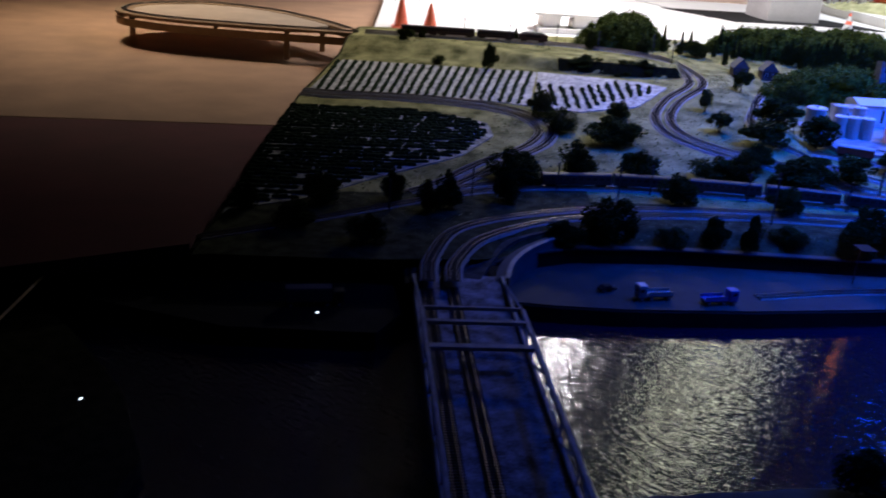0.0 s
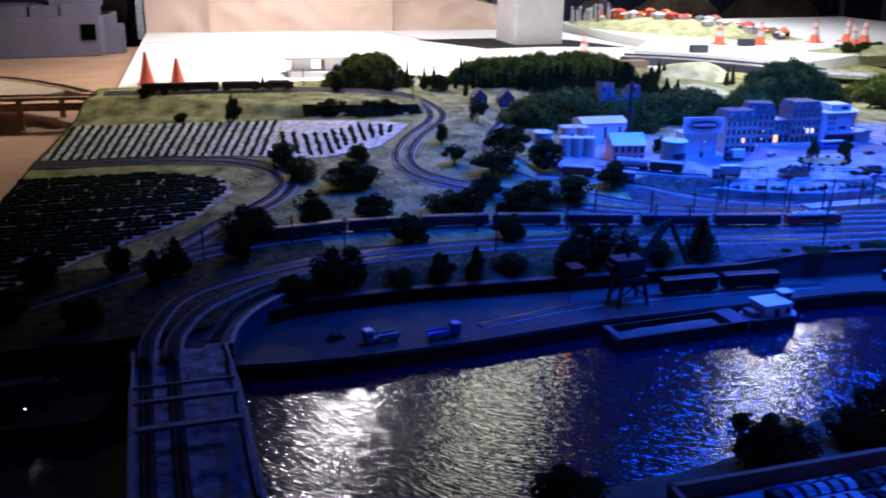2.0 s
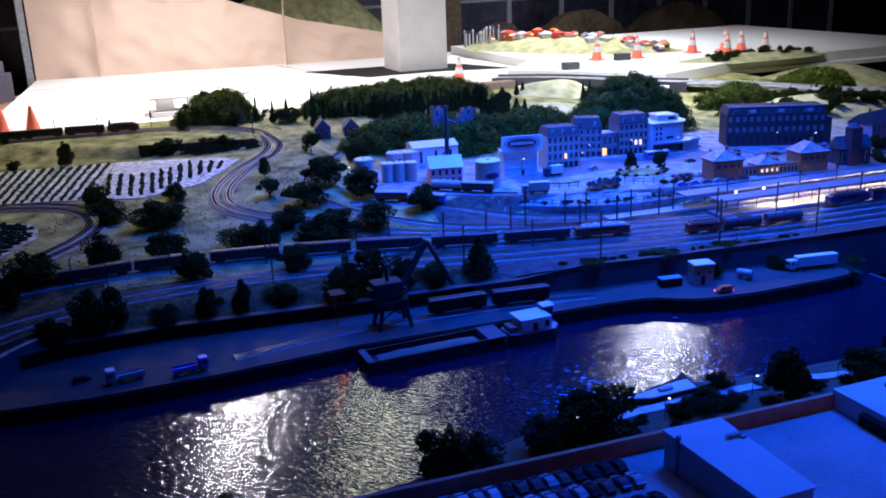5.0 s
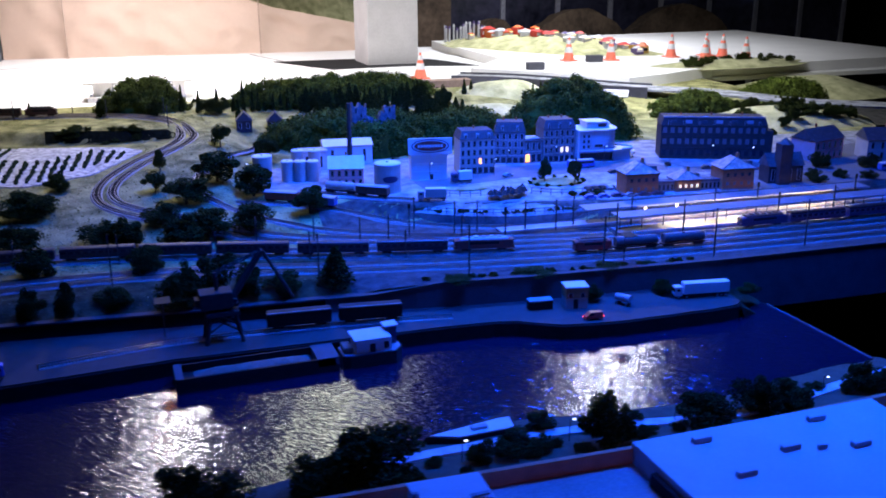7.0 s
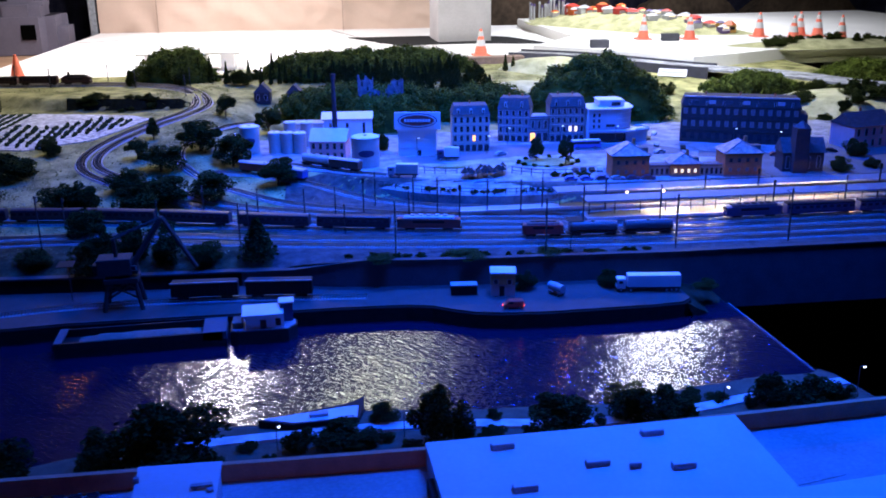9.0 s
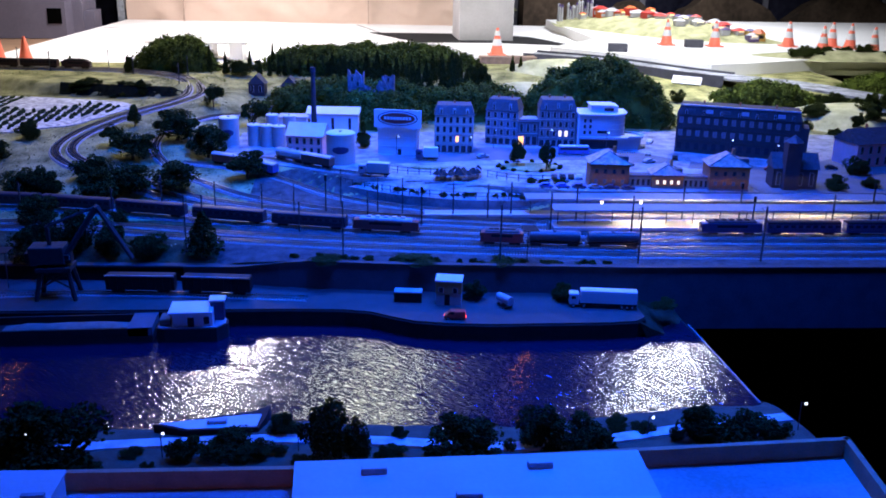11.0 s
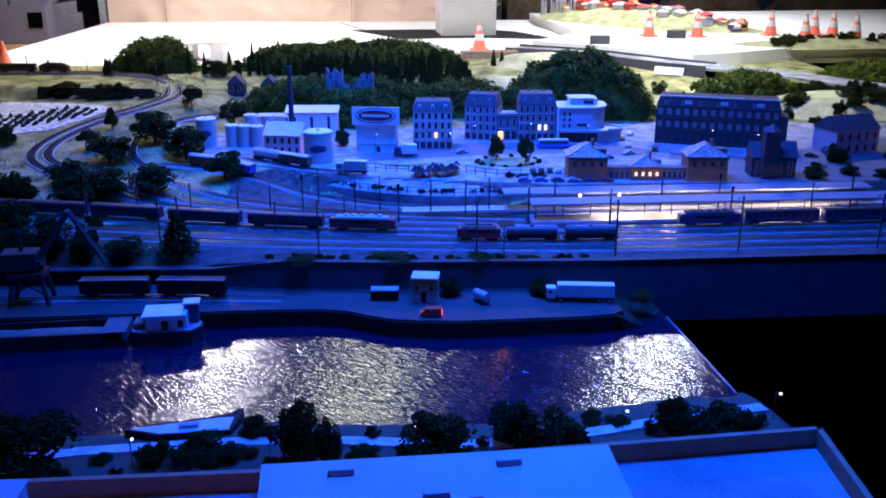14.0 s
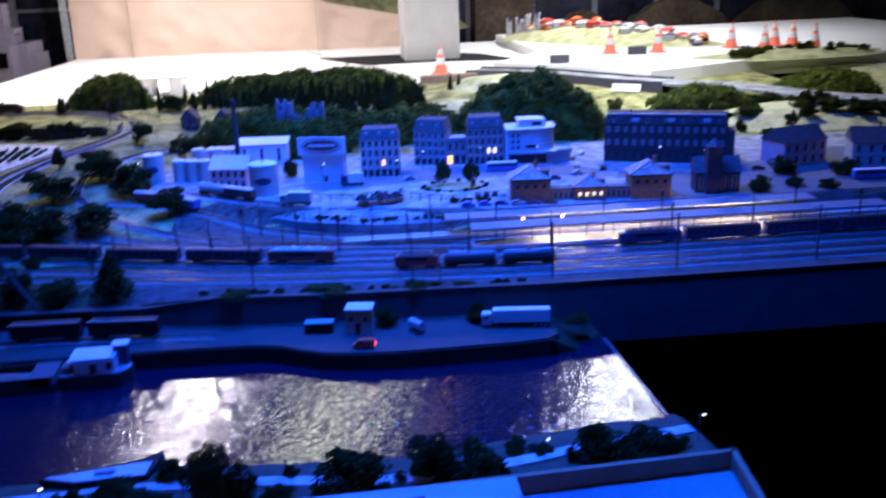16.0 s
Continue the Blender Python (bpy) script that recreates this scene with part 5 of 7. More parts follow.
for i in range(26):
    x = 1.45 + 0.058 * i + rnd.uniform(-0.02, 0.02)
    y = min(1.50, lerp_table(BANK, min(x, 2.9)) - 0.02) - rnd.uniform(0.06, 0.17)
    if min(x, 2.88) == x:
        plant("bush", x, y, rnd.uniform(0.025, 0.055), rnd.uniform(0.012, 0.035), "low dark weed clump on the near bank", "bank weeds", bank_z(x, y))
for x, y, w, h in ((2.355, 2.14, 0.07, 0.06), (2.6, 2.12, 0.08, 0.05), (2.86, 2.03, 0.08, 0.03), (1.95, 2.26, 0.1, 0.02), (2.2, 2.235, 0.12, 0.02), (2.45, 2.21, 0.1, 0.018)):
    plant("bush", x, y, w, h, "dark bush against the retaining wall", "wall bushes", 0.0456 if x > 2.3 and x != 2.45 else 0.12)
rnd = random.Random(52)
hedge = smooth_line([(x + 0.01, y + 0.022, 0) for x, y in APRON[1:]], 0.022)
for i, p in enumerate(hedge):
    if i % 7 < 5:
        plant("bush", p.x + rnd.uniform(-0.006, 0.006), p.y + rnd.uniform(-0.006, 0.006), rnd.uniform(0.02, 0.034), rnd.uniform(0.012, 0.022), "small clipped shrub along the square's edge", "square shrubs", APRON_Z + 0.004)
for i in range(14):
    a = i * 0.45
    plant("bush", 2.70 + 0.118 * math.cos(a), 3.09 + 0.078 * math.sin(a), 0.022, rnd.uniform(0.01, 0.018), "small clipped shrub round the town green", "green shrubs", CITY_Z)
rnd = random.Random(77)
for i in range(60):
    x, y = rnd.uniform(1.98, 2.8), rnd.uniform(4.38, 4.88)
    plant("cone" if i % 4 else "bush", x, y, rnd.uniform(0.07, 0.1), rnd.uniform(0.09, 0.15), "dark conifer in the stand behind the ruin", "conifer stand")
for i in range(10):
    x, y = rnd.uniform(1.38, 1.62), rnd.uniform(5.05, 5.25)
    plant("bush", x, y, rnd.uniform(0.04, 0.08), rnd.uniform(0.03, 0.06), "small shrub on the sandy hillock", "hillock shrubs")
rnd = random.Random(31)
for i in range(22):
    x, y = rnd.uniform(4.8, 5.7), rnd.uniform(5.3, 5.5)
    plant("bush", x, y, rnd.uniform(0.05, 0.11), rnd.uniform(0.025, 0.055), "dark shrub on the pale hill beyond the road", "hill shrubs", 0.315 + 0.035 * max(0, 1 - ((x - 5.25) / 0.7) ** 2 - ((y - 5.42) / 0.24) ** 2))
for i in range(34):
    x, y = rnd.uniform(3.8, 5.0), rnd.uniform(3.65, 4.3)
    d2 = min(1.0, ((x - 4.55) / 0.62) ** 2 + ((y - 4.0) / 0.42) ** 2)
    plant("bush", x, y, rnd.uniform(0.06, 0.15), rnd.uniform(0.04, 0.085), "green shrub on the slope behind the brick block", "slope bushes", 0.165 + 0.085 * (1 - d2) ** 1.2)
for i in range(30):
    x = 1.86 + 0.1 * rnd.random() + 0.028 * i
    plant("bush", x, lerp_table(FRONT, x) + rnd.uniform(0.02, 0.04), rnd.uniform(0.018, 0.042), rnd.uniform(0.008, 0.02), "low weeds along the top of the retaining wall", "wall weeds", 0.121)
for i in range(14):
    x = rnd.uniform(0.78, 1.14)
    y = lerp_table(BANKFOOT, x) + rnd.uniform(-0.01, 0.07)
    plant("bush", x, y, rnd.uniform(0.04, 0.09), rnd.uniform(0.018, 0.04), "dark shrub along the railway cutting", "cutting shrubs", ground_z(x, y))
for ks in MODELS.values():
    for o in ks:
        for c in list(o.children):
            bpy.data.objects.remove(c)
        bpy.data.objects.remove(o)

# ---- vehicles ----
def on_line(line, x, lift=0.0):
    """The pose on a track's line at the given x, heading along it."""
    k = min(range(1, len(line) - 1), key=lambda i: abs(line[i].x - x))
    return at_index(line, k, lift)


def at_index(line, k, lift=0.0):
    d = line[k + 1] - line[k - 1]
    if d.x < 0:
        d = -d
    p = line[k]
    return pose(p.x, p.y, p.z + 0.0085 + lift, 0, -math.degrees(math.atan2(d.z, math.hypot(d.x, d.y))), math.degrees(math.atan2(d.y, d.x)))


def bogies(t, half, r=0.0055):
    for s in (-1, 1):
        b = part("bogie", box(B(), s * half - 0.016, -0.011, r * 0.5, s * half + 0.016, 0.011, r * 2.1), BLACK, t)
        for dx in (-0.011, 0.011):
            for y in (-0.0092, 0.0072):
                bm = B()
                bmesh.ops.create_cone(bm, cap_ends=True, segments=14, radius1=r, radius2=r, depth=0.002, matrix=Matrix.Translation((s * half + dx, y + 0.001, r)) @ Matrix.Rotation(radians(90), 4, "X"))
                part("wheel", bm, RUST, b)


def shell(length, width, z0, z1, arch=0.006, taper=0.0):
    """A rounded vehicle body with a barrel roof."""
    prof = [(-width / 2, z0), (-width / 2, z1 - arch)]
    for k in range(1, 8):
        a = math.pi - k * math.pi / 8
        prof.append((width / 2 * math.cos(a), z1 - arch + arch * math.sin(a)))
    prof += [(width / 2, z1 - arch), (width / 2, z0)]
    bm = bmesh.new()
    rings = []
    for x, k in ((-length / 2, 1 - taper), (-length / 2 + 0.008, 1.0), (length / 2 - 0.008, 1.0), (length / 2, 1 - taper)):
        rings.append([bm.verts.new((x, y * k, z0 + (z - z0) * (1 - (1 - k) * 0.8))) for y, z in prof])
    for a, b in zip(rings, rings[1:]):
        for i in range(len(prof) - 1):
            bm.faces.new((a[i + 1], a[i], b[i], b[i + 1]))
        bm.faces.new((a[0], a[-1], b[-1], b[0]))
    bm.faces.new(rings[0])
    bm.faces.new(rings[-1][::-1])
    bmesh.ops.recalc_face_normals(bm, faces=bm.faces)
    return bm


def coach(m, paint, stripe, roof, label, length=0.235, lit=0, group="coaches", nose=0.0):
    t = thing("passenger_coach", m, label, "coach", group)
    part("body", shell(length, 0.032, 0.010, 0.040, 0.003, nose), paint, t)
    part("roof", shell(length - 0.002, 0.0325, 0.0385, 0.046, 0.006, nose), roof, t)
    part("stripe", box(B(), -length / 2 + 0.006, -0.0165, 0.017, length / 2 - 0.006, 0.0165, 0.0195), stripe, t)
    n = 10
    for i in range(n):
        x = -length / 2 + length * (i + 0.5) / n
        w = WARMW if i < lit else GLASS
        shared("window", ("cw", w.name), lambda: box(B(), -0.007, -0.0167, 0, 0.007, 0.0167, 0.0085), w, t).location = (x, 0, 0.0255)
    bogies(t, length * 0.36)
    return t


def locomotive(m, paint, label, length=0.19, category="locomotive", top=None):
    t = thing("locomotive", m, label, category, "locomotives")
    part("body", shell(length, 0.033, 0.010, 0.041, 0.003, 0.12), paint, t)
    part("roof", shell(length * 0.8, 0.03, 0.040, 0.047, 0.005), top or GREYPAINT, t)
    for i in range(5):
        x = length * (i - 2) * 0.13
        part("roof_equipment", box(B(), x - 0.007, -0.007, 0.045, x + 0.007, 0.007, 0.0505, 0.0008), top or (WHITE if i % 2 else GREYPAINT), t)
    for s in (-1, 1):
        part("windscreen", box(B(), s * length / 2 - 0.0025, -0.012, 0.028, s * length / 2 + 0.0008, 0.012, 0.037), GLASS, t)
        for y in (-0.010, 0.010):
            part("headlight", cyl(B(), s * (length / 2 - 0.001), y, 0.0165, 0.0195, 0.0017, n=8), WHITE, t)
        part("buffer_beam", box(B(), s * length / 2 - 0.002, -0.014, 0.009, s * length / 2 + 0.004, 0.014, 0.013), BLACK, t)
    part("side_grille", box(B(), -length * 0.25, -0.0168, 0.026, length * 0.25, 0.0168, 0.034), BLACK, t)
    bogies(t, length * 0.3)
    return t


def wagon(m, kind, paint, label, length=0.14):
    t = thing("goods_wagon", m, label, "wagon", "goods wagons")
    part("frame", box(B(), -length / 2, -0.012, 0.009, length / 2, 0.012, 0.013), BLACK, t)
    if kind == "tank":
        bm = B()
        mm = Matrix.Translation((0, 0, 0.029)) @ Matrix.Rotation(radians(90), 4, "Y")
        bmesh.ops.create_cone(bm, cap_ends=True, segments=24, radius1=0.0155, radius2=0.0155, depth=length * 0.9, matrix=mm)
        part("tank", bm, paint, t)
        part("dome", cyl(B(), 0, 0, 0.042, 0.048, 0.006, n=12), paint, t)
        part("walkway", box(B(), -length * 0.4, -0.003, 0.0445, length * 0.4, 0.003, 0.0455), GREYPAINT, t)
    elif kind == "hopper":
        part("body", box(B(), -length / 2, -0.016, 0.013, length / 2, 0.016, 0.05, 0.001), paint, t)
        part("rim", box(B(), -length / 2 - 0.001, -0.0172, 0.049, length / 2 + 0.001, -0.0145, 0.0525), GREYPAINT, t, "pale top rim")
        part("load", box(B(), -length / 2 + 0.003, -0.0145, 0.048, length / 2 - 0.003, 0.0155, 0.0515), RUST, t)
        for i in range(9):
            x = -length / 2 + length * (i + 0.5) / 9
            part("rib", box(B(), x - 0.0012, -0.0175, 0.013, x + 0.0012, 0.0175, 0.049), paint, t)
    elif kind == "open":
        for y in (-0.0155, 0.0145):
            part("side", box(B(), -length / 2, y, 0.012, length / 2, y + 0.001, 0.034), paint, t)
            for i in range(7):
                x = -length / 2 + length * (i + 0.5) / 7
                part("rib", box(B(), x - 0.001, y - 0.0012, 0.012, x + 0.001, y + 0.0022, 0.034), paint, t)
        for s in (-1, 1):
            part("end", box(B(), s * length / 2 - 0.0007, -0.0155, 0.012, s * length / 2 + 0.0007, 0.0155, 0.034), paint, t)
        part("load", box(B(), -length / 2 + 0.003, -0.014, 0.012, length / 2 - 0.003, 0.014, 0.029), RUST, t)
    else:
        part("body", shell(length, 0.032, 0.012, 0.040, 0.002), paint, t)
        part("roof", shell(length + 0.002, 0.034, 0.0385, 0.046, 0.006), GREYPAINT if kind == "van" else paint, t)
        part("sliding_door", box(B(), -0.018, -0.0172, 0.014, 0.018, 0.0172, 0.037), paint, t)
        part("door_rail", box(B(), -0.04, -0.0178, 0.036, 0.04, 0.0178, 0.0375), BLACK, t)
    bogies(t, length * 0.33, 0.005)
    return t


# blue passenger train with a red locomotive in the yard
locomotive(on_line(TRAIN_LINE, 2.13), RED, "red electric locomotive heading a passenger train", 0.2)
for i in range(7):
    coach(on_line(TRAIN_LINE, 2.13 - 0.232 - 0.247 * i), DARKBLUE, RUST, DARKBLUE, "dark blue passenger coach in the yard", group="blue passenger train")
M1L = [Vector((p.x, p.y, 0.1215)) for p in smooth_line([(x, y, 0) for x, y in M1])]
locomotive(on_line(M1L, 2.47), RED, "small dark red shunting locomotive", 0.125, top=BROWN)
wagon(on_line(M1L, 2.625), "tank", TANKGREY, "grey tank wagon behind a shunter", 0.165)
wagon(on_line(M1L, 2.80), "tank", TANKGREY, "grey tank wagon behind a shunter", 0.165)
T3B = [p + n * 0.062 for p, n in zip(TRAIN_LINE, normals_2d(TRAIN_LINE))]
locomotive(on_line(T3B, 3.2), NAVY, "dark electric locomotive at the platform", 0.19, top=RUST)
for i in range(4):
    coach(on_line(T3B, 3.43 + 0.247 * i), NAVY, NAVY, BLACK, "dark coach standing at the platform", group="dark platform train")
# back line: dark red-brown passenger train
MAROON = mat("maroon_coach_paint", (0.05, 0.014, 0.014), 0.5, 0, 0.15, 60, 0.05, 200)
locomotive(on_line(S_LINE, 0.665), MAROON, "maroon locomotive of the train on the back embankment", 0.15, top=BLACK)
for i in range(3):
    coach(on_line(S_LINE, 0.48 - 0.197 * i), MAROON, BLACK, BLACK, "dark maroon coach on the back embankment", 0.192, group="maroon passenger train")
SID2 = track([(2.06, 3.02), (1.93, 3.10), (1.80, 3.215), (1.66, 3.33), (1.5, 3.42)], "factory siding track beside the silos")
wagon(on_line(SID2, 1.925), "van", BROWN, "brown covered wagon beside the silo", 0.13)
wagon(on_line(SID2, 1.815), "tank", CREAM, "cream tank wagon in the factory siding", 0.14)
wagon(on_line(SIDING, 1.72), "van", BLUEPAINT, "blue covered wagon in the factory siding", 0.13)
wagon(on_line(SIDING, 1.585), "van", RED, "red covered wagon in the factory siding", 0.13)
QL = [Vector((p.x, p.y, 0.0445)) for p in smooth_line([(0.75, 2.2, 0), (1.1, 2.245, 0), (1.5, 2.225, 0), (1.9, 2.165, 0)])]
for x, c, lab in ((1.45, BLACK, "dark open hopper wagon on the quay track"), (1.66, BLACK, "dark open hopper wagon on the quay track")):
    wagon(on_line(QL, x), "hopper", c, lab, 0.185)


def wheel(t, x, y, r, w=0.004):
    bm = B()
    bmesh.ops.create_cone(bm, cap_ends=True, segments=14, radius1=r, radius2=r, depth=w, matrix=Matrix.Translation((x, y, r)) @ Matrix.Rotation(radians(90), 4, "X"))
    ob = part("wheel", bm, RUBBER, t)
    hub = B()
    bmesh.ops.create_cone(hub, cap_ends=True, segments=10, radius1=r * 0.55, radius2=r * 0.55, depth=w + 0.0008, matrix=Matrix.Translation((x, y, r)) @ Matrix.Rotation(radians(90), 4, "X"))
    part("rim", hub, GREYPAINT, ob)


def car(m, paint, label, van=False, lights=False, group="parked cars"):
    t = thing("van" if van else "car", m, label, "van" if van else "car", group)
    L, W = (0.056, 0.022) if van else (0.049, 0.0205)
    bm = bmesh.new()
    h = 0.024 if van else 0.0165
    if van:
        prof = [(-L / 2, 0.004), (-L / 2, 0.020), (-L / 2 + 0.003, h), (L / 2 - 0.016, h), (L / 2 - 0.007, 0.015), (L / 2, 0.012), (L / 2, 0.004)]
        glass = [(L / 2 - 0.0165, h - 0.002), (L / 2 - 0.0085, 0.0155), (L / 2 - 0.026, 0.0155), (L / 2 - 0.026, h - 0.002)]
    else:
        prof = [(-L / 2, 0.004), (-L / 2, 0.0105), (-L / 2 + 0.004, 0.0115), (-L / 2 + 0.011, h), (L / 2 - 0.021, h), (L / 2 - 0.013, 0.0112), (L / 2 - 0.001, 0.0095), (L / 2, 0.004)]
        glass = [(-L / 2 + 0.0105, h - 0.0012), (L / 2 - 0.0205, h - 0.0012), (L / 2 - 0.0145, 0.0114), (-L / 2 + 0.0062, 0.0114)]
    a = [bm.verts.new((x, -W / 2, z)) for x, z in prof]
    b = [bm.verts.new((x, W / 2, z)) for x, z in prof]
    bm.faces.new(a), bm.faces.new(b[::-1])
    for i in range(len(prof)):
        j = (i + 1) % len(prof)
        bm.faces.new((a[j], a[i], b[i], b[j]))
    bmesh.ops.recalc_face_normals(bm, faces=bm.faces)
    bmesh.ops.bevel(bm, geom=[e for e in bm.edges if abs(e.verts[0].co.y - e.verts[1].co.y) < 1e-6], offset=0.0012, segments=1, affect="EDGES")
    part("body", bm, paint, t)
    for s in (-1, 1):
        bm = bmesh.new()
        q = [bm.verts.new((x, s * (W / 2 + 0.0004), z)) for x, z in glass]
        bm.faces.new(q if s < 0 else q[::-1])
        part("side_window", bm, GLASS, t)
    part("windscreen", box(B(), L / 2 - 0.0195, -W / 2 + 0.002, 0.012, L / 2 - 0.0145, W / 2 - 0.002, h - 0.0018), GLASS, t)
    for x in (-L * 0.31, L * 0.31):
        for y in (-W / 2 + 0.0012, W / 2 - 0.0012):
            wheel(t, x, y, 0.004, 0.003)
    for y in (-W / 2 + 0.003, W / 2 - 0.003):
        part("tail_light", box(B(), -L / 2 - 0.0008, y - 0.0018, 0.008, -L / 2 + 0.001, y + 0.0018, 0.0105 + 0.003 * van), TAIL if lights else RED, t)
        part("headlight", box(B(), L / 2 - 0.001, y - 0.002, 0.0065, L / 2 + 0.0006, y + 0.002, 0.009), TAIL if lights and y < 0 else WHITE, t)
    return t


Q = 0.0456
car(pose(2.285, 2.0, Q, 0, 0, 172), mat("bright_red_van_paint", (0.7, 0.05, 0.03), 0.35, 0, 0.08, 40, 0.03, 200), "bright red van with glowing tail lamps on the quay", True, True, "quay vehicles")
car(pose(0.345, 2.235, Q, 0, 0, 15), BLACK, "dark car parked on the quay", False, False, "quay vehicles")


def lorry(m, cab_paint, box_paint, label, length, cargo="box", cab_first=-1, roof=None):
    t = thing("lorry", m, label, "lorry", "quay vehicles")
    c = -length / 2
    part("chassis", box(B(), c, -0.010, 0.008, length / 2, 0.010, 0.012), BLACK, t)
    part("cab", box(B(), c, -0.0145, 0.008, c + 0.026, 0.0145, 0.040, 0.003), cab_paint, t)
    part("windscreen", box(B(), c - 0.0006, -0.012, 0.024, c + 0.004, 0.012, 0.034), GLASS, t)
    part("side_window", box(B(), c + 0.006, -0.0151, 0.025, c + 0.017, 0.0151, 0.033), GLASS, t)
    if cargo == "box":
        part("trailer_box", box(B(), c + 0.030, -0.0148, 0.014, length / 2, 0.0148, 0.048, 0.0012), box_paint, t)
        part("trailer_roof", box(B(), c + 0.0305, -0.0143, 0.0482, length / 2 - 0.0005, 0.0143, 0.0492), WHITE if box_paint in (WHITE, CREAM) else box_paint, t)
    else:
        part("flatbed", box(B(), c + 0.030, -0.0145, 0.012, length / 2, 0.0145, 0.016), box_paint, t)
        for y in (-0.0145, 0.0135):
            part("side_board", box(B(), c + 0.030, y, 0.016, length / 2, y + 0.001, 0.024), box_paint, t)
    if roof:
        part("cab_roof", box(B(), c + 0.002, -0.0135, 0.0402, c + 0.024, 0.0135, 0.0425), roof, t)
    xs = [c + 0.012, c + 0.04] + [length / 2 - 0.012 - 0.014 * k for k in range(3 if length > 0.15 else 1)]
    for x in xs:
        for y in (-0.0125, 0.0125):
            wheel(t, x, y, 0.0058, 0.0045)
    return t


lorry(pose(2.695, 2.055, Q, 0, 0, -10), WHITE, WHITE, "white articulated lorry parked on the quay", 0.182)
lorry(pose(0.455, 2.185, Q, 0, 0, 6), GREYPAINT, GREYPAINT, "grey flatbed lorry with a white cab roof on the quay", 0.10, "flat", roof=WHITE)
lorry(pose(0.625, 2.16, Q, 0, 0, 186), BLUEPAINT, BLUEPAINT, "blue flatbed lorry near the quay edge", 0.095, "flat")
lorry(pose(2.33, 3.22, CITY_Z, 0, 0, -5), NAVY, WHITE, "small delivery lorry with a pale box in town", 0.085)
lorry(pose(2.12, 2.985, CITY_Z, 0, 0, -15), GREYPAINT, CREAM, "delivery lorry beside the factory fence", 0.11)
lorry(pose(-0.42, 2.12, 0.0488, 0, 0, 184), BLACK, NAVY, "dark lorry with a navy body on the far quay", 0.14)


def bus(m, label):
    t = thing("bus", m, label, "bus")
    part("body", shell(0.12, 0.028, 0.006, 0.034, 0.003), BLUEPAINT, t)
    part("roof", box(B(), -0.058, -0.0135, 0.0335, 0.058, 0.0135, 0.0365, 0.001), WHITE, t)
    part("window_band", box(B(), -0.055, -0.0145, 0.02, 0.055, 0.0145, 0.030), GLASS, t)
    for x in (-0.036, 0.036):
        for y in (-0.0125, 0.0125):
            wheel(t, x, y, 0.0055)


bus(pose(2.92, 3.30, CITY_Z, 0, 0, -5), "pale-roofed blue bus at the town stop")
bus(pose(4.15, 2.78, CITY_Z, 0, 0, -8), "pale-roofed blue bus near the station")

kp = thing("quay_hut", pose(2.245, 2.10, Q, 0, 0, -12), "small cream hut with a flat white roof on the quay", "hut")
part("wall", box(B(), 0, 0, -0.002, 0.068, 0.05, 0.034), CREAM, kp)
part("upper_wall", box(B(), -0.001, -0.001, 0.034, 0.069, 0.051, 0.066), mat("ochre_boards", (0.36, 0.24, 0.10), 0.8, 0, 0.2, 60, 0.2, 200), kp, "ochre boarded upper wall")
part("roof", box(B(), -0.003, -0.004, 0.066, 0.071, 0.053, 0.071, 0.001), WHITE, kp, "white flat roof")
part("door", box(B(), 0.024, -0.001, 0, 0.038, 0.002, 0.03), BLACK, kp)
window(kp, 0.014, 0.036, 0.011, 0.014), window(kp, 0.052, 0.036, 0.011, 0.014)
sd = thing("container", pose(2.135, 2.125, Q, 0, 0, -8), "dark container with a pale top on the quay", "container")
part("body", box(B(), 0, 0, 0, 0.074, 0.03, 0.027), BLACK, sd)
part("lid", box(B(), -0.001, -0.001, 0.027, 0.075, 0.031, 0.0305), GREYPAINT, sd)
for i in range(9):
    part("rib", box(B(), 0.004 + i * 0.008, -0.0012, 0.002, 0.0065 + i * 0.008, 0.0005, 0.026), BLACK, sd)
tt = thing("tank_trailer", pose(2.43, 2.075, Q, 0, 0, -60), "small pale tank trailer on the quay", "trailer")
bm = B()
bmesh.ops.create_cone(bm, cap_ends=True, segments=18, radius1=0.012, radius2=0.012, depth=0.05, matrix=Matrix.Translation((0, 0, 0.022)) @ Matrix.Rotation(radians(90), 4, "Y"))
part("tank", bm, GREYPAINT, tt)
for x in (-0.015, 0.015):
    for y in (-0.01, 0.01):
        wheel(tt, x, y, 0.005)

# ---- barge, pusher and crane ----
bg = thing("barge", pose(1.085, 2.005, 0.0), "dark steel river barge loaded with sand", "barge")
hull = prism(B(), [(0.0, 0.0), (0.43, 0.0), (0.43, 0.1), (0.0, 0.1)], -0.01, 0.02)
part("hull", hull, BLACK, bg)
for b in ((0.0, 0.0, 0.42, 0.008), (0.0, 0.092, 0.42, 0.1)):
    part("gunwale", box(B(), b[0], b[1], 0.018, b[2], b[3], 0.040), BLACK, bg)
part("bow_deck", box(B(), 0.0, 0.0, 0.036, 0.02, 0.1, 0.0415), WALLGREY, bg, "grey bow deck plate")
part("stern_deck", box(B(), 0.37, 0.0, 0.02, 0.43, 0.1, 0.0415), WALLGREY, bg, "grey stern deck plate")
verts, faces = [], []
for i in range(33):
    for j in range(9):
        u, v = i / 32, j / 8
        z = 0.02 + 0.019 * math.sin(math.pi * v) * ss(0, 0.2, u) * ss(0, 0.12, 1 - u) * (0.85 + 0.3 * noise.noise((u * 6, v * 3, 2)))
        verts.append((0.05 + 0.31 * u, 0.009 + 0.082 * v, z))
